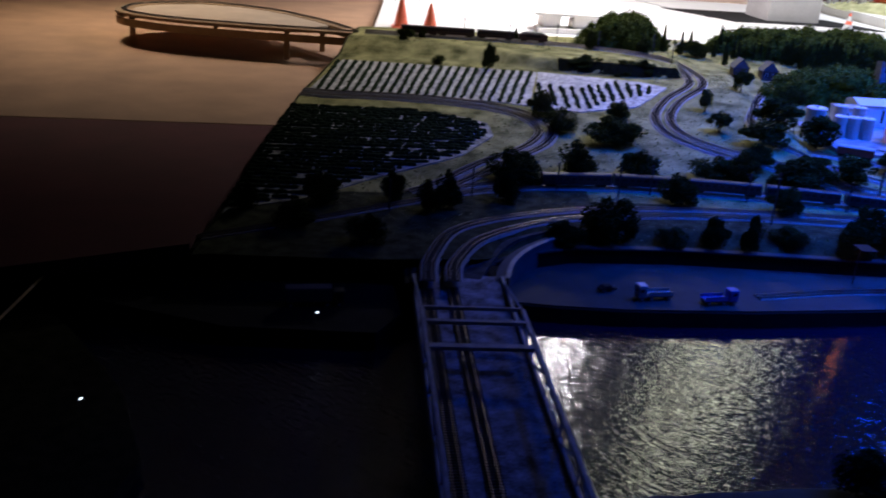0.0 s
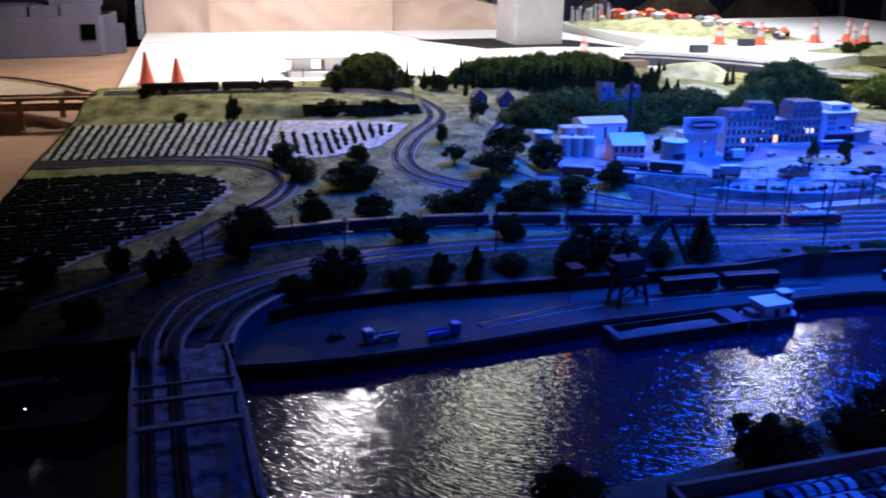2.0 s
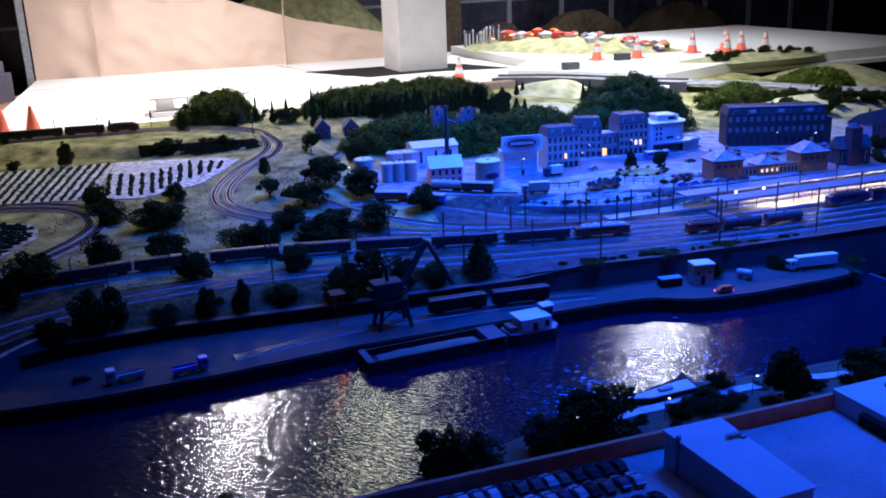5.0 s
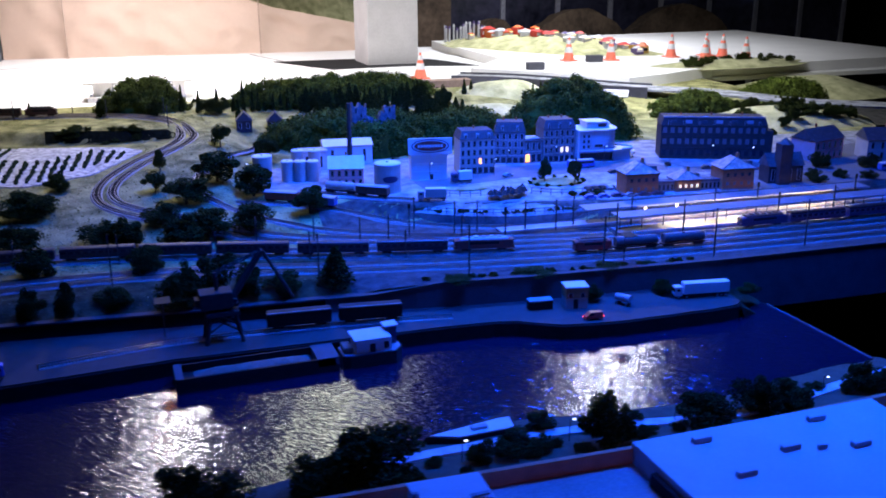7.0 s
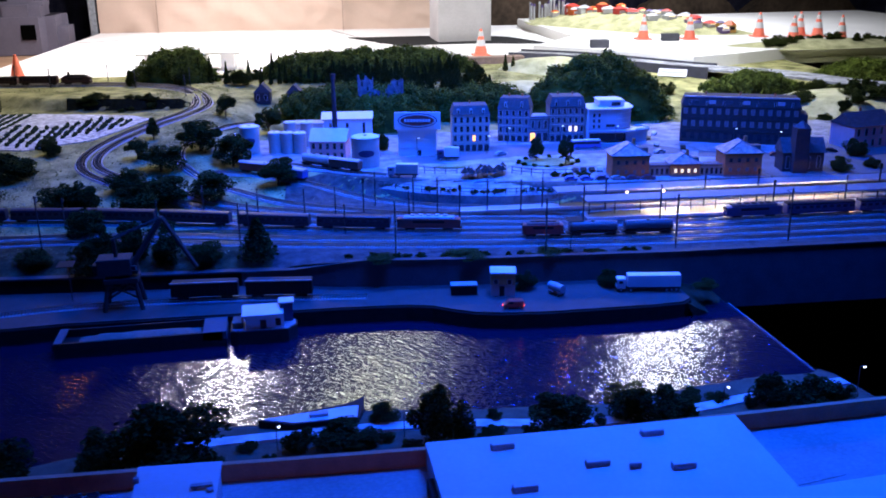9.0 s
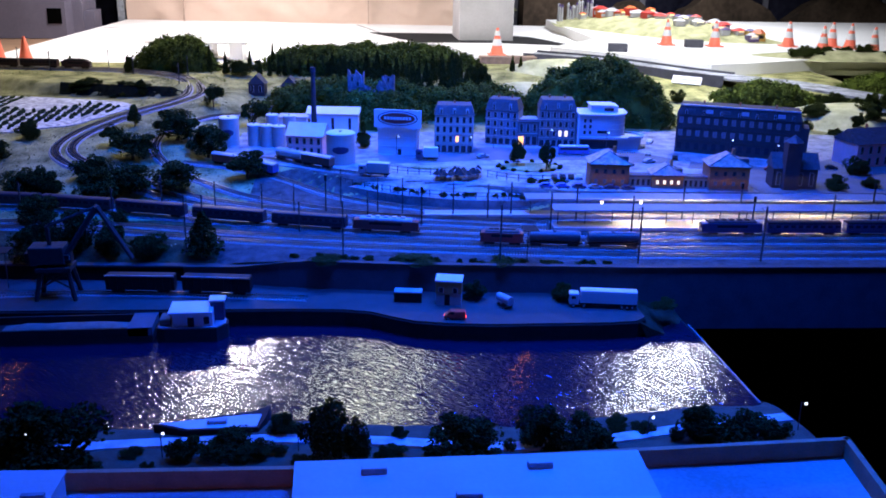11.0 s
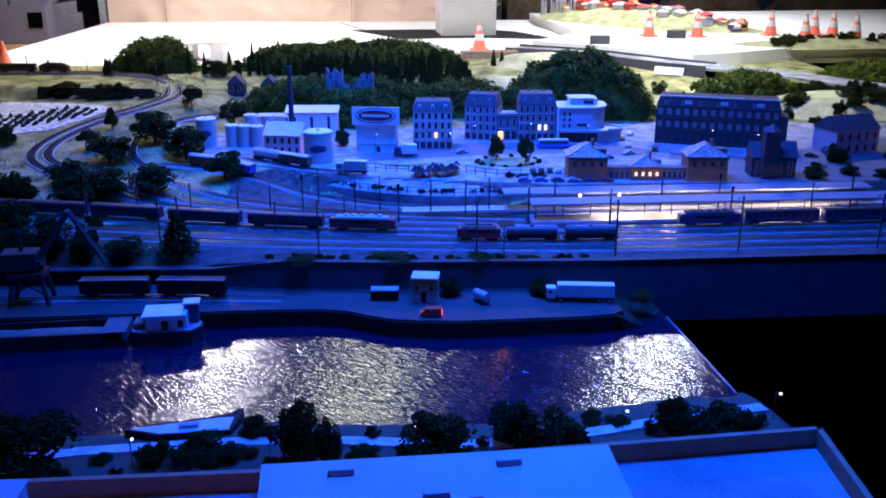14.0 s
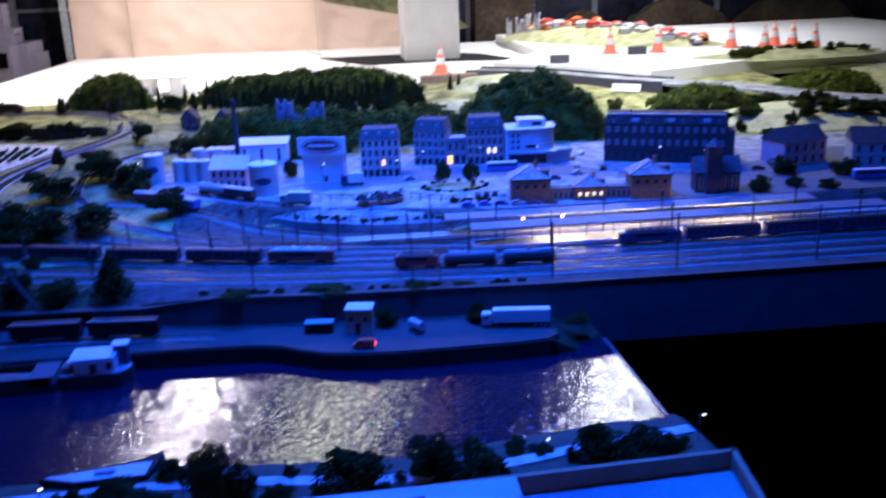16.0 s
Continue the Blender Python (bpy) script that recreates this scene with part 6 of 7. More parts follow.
for i in range(32):
    for j in range(8):
        a = i * 9 + j
        faces.append((a, a + 9, a + 10, a + 1))
raw("sand_load", verts, faces, SAND, bg, True)
pb = thing("pusher_boat", pose(1.525, 2.0, 0.0), "dark pusher boat with a white deckhouse", "boat")
part("hull", prism(B(), [(0, 0.01), (0.02, 0.0), (0.15, 0.0), (0.175, 0.03), (0.175, 0.06), (0.15, 0.09), (0.02, 0.09), (0, 0.08)], -0.01, 0.036), BLACK, pb)
part("deck", prism(B(), [(0.003, 0.013), (0.022, 0.004), (0.148, 0.004), (0.17, 0.032), (0.17, 0.058), (0.148, 0.086), (0.022, 0.086), (0.003, 0.077)], 0.034, 0.038), STEEL, pb)
part("deckhouse", box(B(), 0.04, 0.012, 0.036, 0.14, 0.075, 0.076), WHITE, pb, "white deckhouse")
part("deckhouse_roof", box(B(), 0.032, 0.0, 0.076, 0.132, 0.081, 0.081, 0.001), WHITE, pb)
for x0, x1, z0, z1 in ((0.078, 0.094, 0.037, 0.062), (0.118, 0.132, 0.044, 0.064)):
    part("opening", box(B(), x0, 0.0105, z0, x1, 0.013, z1), GLASS, pb)
part("rope_locker", box(B(), 0.006, 0.02, 0.037, 0.034, 0.07, 0.056, 0.004), SAND, pb)
part("wheelhouse", box(B(), 0.132, 0.05, 0.036, 0.165, 0.08, 0.09), NAVY, pb)
part("wheelhouse_roof", box(B(), 0.128, 0.046, 0.09, 0.169, 0.084, 0.094), WHITE, pb)

cr = thing("harbour_crane", pose(1.235, 2.225, Q), "dark steel portal crane with folded jib on the quay", "crane")
for x in (-0.05, 0.05):
    for y in (-0.032, 0.032):
        part("leg", rod(B(), (x, y, 0), (x * 0.7, y * 0.7, 0.085), 0.0065), RUST, cr)
for y in (-0.026, 0.026):
    part("brace", rod(B(), (-0.045, y, 0.03), (0.035, y, 0.08), 0.0028), RUST, cr)
    part("brace", rod(B(), (0.045, y, 0.03), (-0.035, y, 0.08), 0.0028), RUST, cr)
part("portal", box(B(), -0.045, -0.034, 0.08, 0.045, 0.034, 0.092), RUST, cr)
part("turntable", cyl(B(), 0, 0, 0.092, 0.1, 0.024, n=20), BLACK, cr)
part("machine_house", box(B(), -0.06, -0.03, 0.1, 0.03, 0.03, 0.148, 0.003), RUST, cr)
part("cabin", box(B(), 0.025, -0.018, 0.1, 0.045, 0.012, 0.13, 0.002), RUST, cr)
window(cr, 0.035, 0.112, 0.012, 0.012, front=-0.0185)
part("mast", rod(B(), (-0.01, 0, 0.14), (-0.012, 0, 0.2), 0.006), RUST, cr)
for y in (-0.011, 0.011):
    part("lower_jib", rod(B(), (0.03, y, 0.12), (0.12, y * 0.6, 0.252), 0.0075), RUST, cr)
    part("tie_bar", rod(B(), (-0.012, y, 0.2), (0.12, y * 0.6, 0.252), 0.0025), RUST, cr)
    part("upper_jib", rod(B(), (0.12, y * 0.6, 0.252), (0.2, y * 0.5, 0.105), 0.005), RUST, cr)
for k in range(7):
    t = (k + 0.5) / 7
    p, q = (0.03 + 0.09 * t, 0.0095, 0.12 + 0.132 * t), (0.03 + 0.09 * (t + 0.07), -0.0095, 0.12 + 0.132 * (t + 0.07))
    part("jib_lattice", rod(B(), p, q, 0.0016, 5), RUST, cr)
    part("jib_lattice", rod(B(), (0.12 + 0.08 * t, 0.006, 0.252 - 0.147 * t), (0.12 + 0.08 * (t + 0.08), -0.006, 0.252 - 0.147 * (t + 0.08)), 0.0014, 5), RUST, cr)
part("counterweight", box(B(), -0.072, -0.018, 0.105, -0.048, 0.018, 0.13), BLACK, cr)

# ---- moored boat and street lamps on the near bank ----
bt = thing("moored_boat", pose(1.60, 1.50, 0.0), "long dark boat with a pale blue deck at the bank", "boat")
part("hull", prism(B(), [(0, 0.032), (0.07, 0.0), (0.215, 0.002), (0.228, 0.05), (0.235, 0.1), (0.2, 0.075)], -0.006, 0.026), BLACK, bt)
part("deck", prism(B(), [(0.012, 0.031), (0.074, 0.004), (0.211, 0.005), (0.218, 0.055), (0.19, 0.056)], 0.024, 0.0285), WHITE, bt)
part("cabin", box(B(), 0.11, 0.018, 0.028, 0.15, 0.034, 0.036, 0.002), GREYPAINT, bt)


def street_lamp(x, y, z, h, label="slim street lamp with a lit white head"):
    t = thing("street_lamp", pose(x, y, z), label, "street lamp", "street lamps")
    part("post", rod(B(), (0, 0, -0.003), (0, 0, h), 0.0011), MAST, t)
    part("arm", rod(B(), (0, 0, h), (0.006, -0.006, h + 0.002), 0.0009), MAST, t)
    part("lamp_head", box(B(), 0.004, -0.009, h - 0.001, 0.008, -0.004, h + 0.0015), LAMPGLOW, t, "glowing lamp head")


for x, zh in ((1.39, 0.078), (1.64, 0.07), (1.90, 0.074), (2.176, 0.058), (2.409, 0.062), (2.606, 0.062), (3.0, 0.08)):
    z = bank_z(min(x, 2.9), 1.40)
    street_lamp(min(x, 2.93), 1.40, z, max(0.03, zh - z + 0.012))
tagged(part("road_town", prism(B(), [(2.15, 3.16), (2.6, 3.22), (2.9, 3.21), (3.25, 3.12), (3.3, 3.2), (3.2, 3.32), (2.95, 3.38), (2.6, 3.44), (2.35, 3.31), (2.15, 3.30)], CITY_Z - 0.004, CITY_Z + 0.0008), ASPHALT), "dark asphalt street before the town houses", "road", kind="structure")
tagged(part("road_station", prism(B(), [(3.3, 3.06), (3.85, 2.84), (4.5, 2.7), (4.5, 2.78), (3.9, 2.93), (3.35, 3.16)], CITY_Z - 0.004, CITY_Z + 0.0008), ASPHALT), "dark asphalt street behind the station", "road", kind="structure")
tagged(part("road_station_yard", prism(B(), [(3.42, 2.69), (4.85, 2.62), (4.85, 3.3), (4.15, 3.32), (3.72, 3.05), (3.42, 2.98)], CITY_Z - 0.004, CITY_Z + 0.0004), ASPHALT), "dark asphalt yard beside the station", "road", kind="structure")
for x, y in ((2.5, 3.28), (2.85, 3.42), (3.07, 3.36), (3.52, 3.2), (3.85, 3.3), (2.22, 3.3), (1.5, 3.55), (2.62, 3.42), (3.66, 3.1)):
    street_lamp(x, y, CITY_Z, 0.075)

# ---- cars ----
rnd = random.Random(5)
PAINTS = [(WHITE, "white"), (BLACK, "black"), (NAVY, "dark blue"), (GREYPAINT, "grey"), (RED, "red"), (BLUEPAINT, "blue"), (BROWN, "brown")]
CARS = {n: car(pose(0, 0, -4), p, "%s parked car" % n) for p, n in PAINTS}
VAN = car(pose(0, 0, -4.5), WHITE, "white parked delivery van", True)


def park(x, y, z, rz, name, place, van=False):
    o = copy_thing(VAN if van else CARS[name], pose(x, y, z, 0, 0, rz))
    tagged(o, ("white delivery van %s" if van else name + " car %s") % place, "van" if van else "car", "cars " + place)


names = [n for _, n in PAINTS]
for r, y in enumerate((1.155, 1.095, 1.02)):
    for i in range(15):
        x = 0.91 + 0.0305 * i + rnd.uniform(-0.002, 0.002)
        park(x, y - 0.05 * (x - 0.9), 0.1122, 90 + rnd.uniform(-4, 4), rnd.choice(names), "parked on the roof deck", van=(i < 5 and r > 0))
for i in range(8):
    park(2.755 + 0.03 * i, 2.925 - 0.004 * i, CITY_Z, 80 + rnd.uniform(-6, 6), rnd.choice(names), "parked by the station square")
for i in range(6):
    park(2.70 + 0.055 * i, 2.80 - 0.008 * i, CITY_Z, -8, rnd.choice(names), "parked beside the platform fence")
for x, y, rz in ((3.22, 3.28, 70), (3.24, 3.42, 70), (3.30, 3.20, 70), (3.3, 3.50, 60), (3.18, 3.15, 20), (3.42, 3.08, -20), (3.6, 3.0, -20), (3.68, 2.95, -25), (3.75, 3.12, 60), (2.55, 3.25, 20), (3.0, 3.15, -8), (3.08, 3.1, -8), (3.85, 3.02, -30)):
    park(x, y, CITY_Z, rz, rnd.choice(names), "standing in the town streets")
park(3.26, 3.56, CITY_Z, 70, "white", "standing in the town streets", True)
for o in (*CARS.values(), VAN):
    for c in list(o.children_recursive):
        bpy.data.objects.remove(c)
    bpy.data.objects.remove(o)

# ---- town green, market parasols, fence ----
for pts, lab in (([(2.70 + 0.11 * math.cos(k * 0.3), 3.09 + 0.07 * math.sin(k * 0.3)) for k in range(21)], "oval grass patch on the town square"), ([(2.33 + 0.07 * math.cos(k * 0.3), 3.10 + 0.035 * math.sin(k * 0.3)) for k in range(21)], "oval grass patch in the road")):
    tagged(part("ground_green", prism(B(), pts, CITY_Z - 0.004, CITY_Z + 0.003), GRASS), lab, "lawn", kind="structure")
rnd = random.Random(11)
for i in range(26):
    x, y = 2.41 + rnd.uniform(-0.075, 0.08), 2.915 + rnd.uniform(-0.02, 0.05)
    t = thing("parasol_table", pose(x, y, CITY_Z), "café table under a %s parasol" % ("black" if i % 6 else "grey"), "parasol", "café parasols")
    part("pole", rod(B(), (0, 0, 0), (0, 0, 0.034), 0.001), MAST, t)
    part("canopy", cyl(B(), 0, 0, 0.022, 0.034 + 0.004 * (i % 3), 0.0175, 0.001, 8), BLACK if i % 6 else GREYPAINT, t)
    part("tabletop", cyl(B(), 0, 0, 0.009, 0.0105, 0.007, n=10), WHITE, t)
def fence_along(pts, label, base, h=0.027):
    f = thing("fence", Matrix(), label, "fence", "low fences")
    line = [Vector((p.x, p.y, base)) for p in smooth_line([(x, y, 0) for x, y in pts], 0.033)]
    for p in line:
        part("post", rod(B(), p - Vector((0, 0, 0.002)), p + Vector((0, 0, h)), 0.0016, 5), MAST, f)
    for k in (0.45, 0.9):
        sweep("fence_rail", line, ((0.0006, h * k - 0.0008), (0.0006, h * k + 0.0008), (-0.0006, h * k + 0.0008), (-0.0006, h * k - 0.0008)), MAST, f)


fence_along([(x + 0.002, y + 0.006) for x, y in APRON], "low dark post-and-rail fence along the yard", APRON_Z)
fence_along([(2.17, 3.04), (2.24, 3.0), (2.32, 2.985)], "low dark fence beside the factory street", CITY_Z)
fence_along([(2.52, 2.95), (2.58, 2.90), (2.66, 2.87), (2.74, 2.865)], "low dark fence beside the café square", CITY_Z)


# ---- overhead line masts and signals ----
def mast(x, y, h=0.105, arm=1, signal=False):
    z = ground_z(x, y)
    t = thing("signal" if signal else "catenary_mast", pose(x, y, z), "slim dark railway signal beside the tracks" if signal else "slim dark catenary mast beside the tracks", "signal" if signal else "mast", "line masts")
    part("post", box(B(), -0.002, -0.002, -0.004, 0.002, 0.002, h), MAST, t)
    if signal:
        part("signal_head", box(B(), -0.004, -0.003, h - 0.012, 0.004, 0.002, h + 0.006, 0.0008), BLACK, t)
    else:
        part("arm", rod(B(), (0, 0, h - 0.018), (0, arm * 0.034, h - 0.016), 0.0009, 5), MAST, t)
        part("stay", rod(B(), (0, 0, h - 0.002), (0, arm * 0.034, h - 0.016), 0.0007, 5), MAST, t)
        part("foot", box(B(), -0.004, -0.004, -0.006, 0.004, 0.004, 0.003), STONE, t)


for x, y in ((2.0, 2.285), (2.44, 2.225), (2.83, 2.185), (3.19, 2.175), (3.6, 2.15), (4.1, 2.12), (1.55, 2.40), (0.95, 2.57), (0.45, 2.55)):
    mast(x, y, 0.168, 1)
for x, y in ((2.47, 2.63), (2.25, 2.58), (3.27, 2.42), (2.08, 2.56), (1.85, 2.66), (2.65, 2.51), (2.9, 2.47), (3.1, 2.57), (3.55, 2.45), (3.9, 2.43), (2.55, 2.65), (2.75, 2.58), (2.12, 2.74), (2.0, 2.84), (3.3, 2.58), (3.75, 2.56), (1.6, 2.70), (1.42, 2.78), (2.2, 2.72), (2.36, 2.655), (1.95, 2.74), (1.75, 2.66)):
    mast(x, y, 0.122, -1, (int(x * 100) % 3 == 0))
nl = normals_2d(S_LINE)
for k in range(250, len(S_LINE) - 40, 19):
    p = S_LINE[k] + nl[k] * (0.04 if (k // 19) % 2 else -0.10)
    mast(p.x, p.y, 0.1, -1 if (k // 19) % 2 else 1)
for k in range(20, len(TRAIN_LINE) // 2, 26):
    p = TRAIN_LINE[k] - normals_2d(TRAIN_LINE)[k] * 0.035
    mast(p.x, p.y, 0.1, 1)

# ---- hills and clutter of the back section ----
def mound(cx, cy, rx, ry, h, z0, material, label, turn=0.0):
    verts, faces = [], []
    for j in range(10):
        for i in range(28):
            a, r = i * math.tau / 28, 1 - j / 9
            x, y = cx + rx * r * math.cos(a) * (1 + 0.12 * math.sin(3 * a)), cy + ry * r * math.sin(a) * (1 + 0.1 * math.cos(2 * a))
            if turn:
                p = Matrix.Rotation(turn, 3, "Z") @ Vector((x - cx, y - cy, 0))
                x, y = cx + p.x, cy + p.y
            verts.append((x, y, z0 + h * (1 - r * r) ** 1.2 * (1 + 0.25 * noise.noise((x * 4, y * 4, 7)))))
    faces = [(j * 28 + i, j * 28 + (i + 1) % 28, (j + 1) * 28 + (i + 1) % 28, (j + 1) * 28 + i) for j in range(9) for i in range(28)]
    return tagged(raw("ground_mound", verts, faces, material, None, True), label, "hill", kind="structure")


PALEGRASS = mat("pale_new_grass", (0.36, 0.37, 0.17), 0.95, 0, 0.35, 14, 0.6, 240, (0.42, 0.40, 0.22))
mound(1.5, 4.92, 0.22, 0.14, 0.06, 0.285, PALEGRASS, "pale sandy grass hillock")
mound(3.2, 4.85, 0.33, 0.19, 0.11, 0.265, PALEGRASS, "pale yellow-green grass hillock")
mound(2.98, 4.5, 0.25, 0.16, 0.045, 0.245, PALEGRASS, "pale grass rise behind the woods")
mound(5.25, 5.42, 0.7, 0.24, 0.045, 0.312, PALEGRASS, "pale grass hill beyond the road")
mound(4.55, 4.0, 0.62, 0.42, 0.105, 0.16, PALEGRASS, "grass slope behind the houses")
mound(5.6, 5.0, 0.6, 0.5, 0.1, 0.16, PALEGRASS, "grass slope at the layout end")
mound(4.47, 7.0, 1.1, 0.46, 0.12, 0.312, PALEGRASS, "pale green hillside with a fairground", radians(-58))
mound(2.7, 9.2, 1.1, 0.5, 0.62, 0.3, PALEGRASS, "green hillside behind the paper screen")
bm = prism(B(), [(4.2, 2.06), (4.9, 2.04), (9, 1.7), (9, 5.5), (4.9, 5.5), (4.88, 2.6)], -0.1, 0.118)
tagged(part("ground_right_end", bm, GRAVEL), "grey ground at the layout's end", "ground", kind="structure")

DARKWALL = mat("dark_bridge_wall", (0.05, 0.05, 0.065), 0.8, 0, 0.2, 20, 0.2, 120)
road = smooth_line([(3.25, 5.75, 0.29), (3.62, 5.45, 0.29), (4.05, 4.9, 0.285), (4.45, 4.55, 0.28), (4.75, 4.1, 0.27), (5.3, 3.8, 0.25)], 0.04)
tagged(sweep("road", road, ((0.10, -0.012), (0.10, 0.0), (-0.10, 0.0), (-0.10, -0.012)), PAVING), "pale grey road climbing over a bridge", "road", kind="structure")
near_end = [p for p in road if p.x < 4.2]
tagged(sweep("wall_road_bridge", near_end, ((-0.098, -0.12), (-0.098, 0.012), (-0.106, 0.012), (-0.106, -0.12)), DARKWALL), "dark side wall of the road bridge", "wall", kind="structure")
tagged(sweep("wall_road_parapet", near_end, ((0.106, -0.1), (0.106, 0.012), (0.098, 0.012), (0.098, -0.1)), DARKWALL), "low parapet of the road bridge", "wall", kind="structure")
# Sign leant back 28 degrees so its panel catches more overhead light.
sn = thing("bridge_sign", pose(3.865, 4.83, 0.242, -28, 0, -38), "white rectangular sign on the dark bridge wall", "sign")
part("panel", box(B(), 0, 0, 0, 0.165, 0.006, 0.045), WHITE, sn)
part("text_bar", box(B(), 0.012, -0.0012, 0.02, 0.15, 0.001, 0.027), GREYPAINT, sn)
bm = B()
box(bm, 2.42, 5.33, 0.19, 2.86, 5.42, 0.268)
box(bm, 2.86, 5.325, 0.19, 3.2, 5.42, 0.315)
tagged(part("wall_tunnel_side", bm, mat("brown_edge_board", (0.25, 0.17, 0.12), 0.8)), "brown edge board below the white sheets", "board", kind="structure")

# Darker strips on the flat paper; their colour stands for fold shade.
for x, y in ((0.708, 8.28), (2.30, 8.11)):
    tagged(part("trim_fold_shade", box(B(), x - 0.004, y, 0.25, x + 0.004, y + 0.02, 0.9 if x > 1 else 1.2), mat("paper_fold_shade", (0.40, 0.29, 0.23), 0.8)), "darker strip painted for the shade of a paper fold", "fold", kind="structure")

# black sheet on the boards near the column, painted for a shaded well
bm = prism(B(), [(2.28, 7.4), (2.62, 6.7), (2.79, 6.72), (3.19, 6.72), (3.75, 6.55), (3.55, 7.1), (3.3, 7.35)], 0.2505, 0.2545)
tagged(part("ground_well_shade", bm, HALL), "black sheet on the white boards for a well's shade", "opening", kind="structure")
SEAM = mat("board_seam_grey", (0.10, 0.10, 0.11), 0.85)
for a, b, w in (((0.1, 6.9), (1.6, 7.5), 0.006), ((0.15, 7.6), (1.3, 8.1), 0.006), ((1.7, 5.6), (6.0, 5.45), 0.007), ((2.2, 8.1), (2.5, 6.9), 0.006), ((3.7, 6.4), (5.6, 5.7), 0.03), ((3.9, 7.0), (6.2, 6.6), 0.03)):
    d = (Vector((*b, 0)) - Vector((*a, 0))).normalized()
    n = Vector((-d.y, d.x, 0)) * w
    pts = [(a[0] - n.x, a[1] - n.y), (b[0] - n.x, b[1] - n.y), (b[0] + n.x, b[1] + n.y), (a[0] + n.x, a[1] + n.y)]
    tagged(part("trim_board_seam", prism(B(), pts, 0.249, 0.2515), SEAM), "grey seam between white boards", "seam", kind="structure")

sh = thing("white_model_shelter", pose(0.86, 5.62, 0.25, 0, 0, -4), "bare white card shelter with a flat roof", "shelter")
part("roof", box(B(), 0, 0, 0.10, 0.62, 0.28, 0.115), BOARD, sh)
for x0, x1 in ((0.05, 0.16), (0.24, 0.40), (0.5, 0.58)):
    part("support", box(B(), x0, 0.02, 0.0, x1, 0.2, 0.10), BOARD, sh)
part("platform", box(B(), 0.02, -0.03, 0.0, 0.35, 0.15, 0.03), BOARD, sh)
for x, y, z in ((3.72, 5.6, 0.32), (4.33, 5.88, 0.32)):
    cb = thing("control_box", pose(x, y, z, 0, 0, -10), "small dark box lying on the white board", "box")
    part("body", box(B(), 0, 0, 0, 0.12, 0.06, 0.05, 0.004), DARKWALL, cb)


def cone(x, y, z, h, r, striped, label):
    t = thing("traffic_cone", pose(x, y, z), label, "traffic cone", "traffic cones")
    part("foot", box(B(), -r * 1.25, -r * 1.25, 0, r * 1.25, r * 1.25, h * 0.05, h * 0.012), ORANGE, t)
    part("body", cyl(B(), 0, 0, h * 0.05, h, r, r * 0.16, 24), ORANGE, t)
    if striped:
        for a, b in ((0.36, 0.6), (0.72, 0.9)):
            ra, rb = (r + (r * 0.16 - r) * (q - 0.05) / 0.95 + 0.0012 for q in (a, b))
            part("white_band", cyl(B(), 0, 0, h * a, h * b, ra, rb, 24), WHITE, t)


for x, y, h in ((0.05, 5.52, 0.185), (0.215, 5.48, 0.15)):
    cone(x, y, 0.25, h, 0.042, False, "plain orange traffic cone on the white board")
cone(3.07, 5.98, 0.25, 0.178, 0.045, True, "orange and white traffic cone on the boards")
for x, y in ((4.25, 6.03), (4.56, 5.95), (5.1, 5.98), (5.41, 5.97), (5.17, 5.64), (5.49, 5.87), (5.5, 5.6)):
    cone(x, y, 0.32, 0.17, 0.041, True, "orange and white traffic cone on the raised boards")

# stacked grey tower block model at the back
tw = thing("grey_castle_model", pose(0, 0, 0.14), "unpainted grey castle block with stepped top", "model building")
GREYCARD = mat("grey_card", (0.15, 0.14, 0.195), 0.85, 0, 0.1, 6, 0.1, 60)
part("wall", prism(B(), [(-4.2, 7.75), (-0.17, 7.85), (-0.03, 8.3), (-4.2, 8.3)], 0, 0.30), GREYCARD, tw)
rnd = random.Random(2)
for i in range(9):
    x = -2.2 + i * 0.22
    part("battlement", box(B(), x, 7.86, 0.29, x + 0.2, 8.28, 0.32 + 0.018 * i * 0.5 + rnd.uniform(-0.01, 0.01)), GREYCARD, tw)
part("step", box(B(), -0.5, 7.88, 0.29, -0.15, 8.2, 0.385), GREYCARD, tw)
part("step", box(B(), -0.165, 7.95, 0.0, -0.06, 8.25, 0.30), GREYCARD, tw)
part("step", box(B(), -0.07, 8.0, 0.0, 0.02, 8.25, 0.21), GREYCARD, tw)
part("turret", box(B(), -0.40, 7.92, 0.38, -0.2, 8.1, 0.62), GREYCARD, tw)
part("turret_base", box(B(), -0.52, 7.9, 0.38, -0.13, 8.14, 0.42), GREYCARD, tw)
# Near-black panel on the wall, painted for the unlit opening.
part("window", box(B(), -0.31, 7.838, 0.12, -0.2, 7.9, 0.24), mat("unlit_opening", (0.002, 0.002, 0.002), 1.0, 0, 0.1, 20, 0, 100, spec=0.0), tw, "black panel for an unlit square opening")

# wooden ramp loop on the chipboard
RAMPWOOD = mat("raw_plywood", (0.34, 0.22, 0.12), 0.75, 0, 0.2, 12, 0.2, 120)
ramp_pts = [(-0.24, 5.23, 0.25), (-0.5, 5.27, 0.25), (-0.9, 5.33, 0.25), (-1.3, 5.44, 0.25), (-1.54, 5.64, 0.25), (-1.5, 5.95, 0.25), (-1.15, 6.15, 0.25), (-0.75, 6.0, 0.25), (-0.45, 5.65, 0.25), (-0.28, 5.35, 0.25)]
ramp_pts = [(0.05 + (x - 0.05) * 0.94, -0.2 + (y + 0.2) * 0.94, 0.30) for x, y, _ in ramp_pts]
rl = smooth_line(ramp_pts, 0.03)
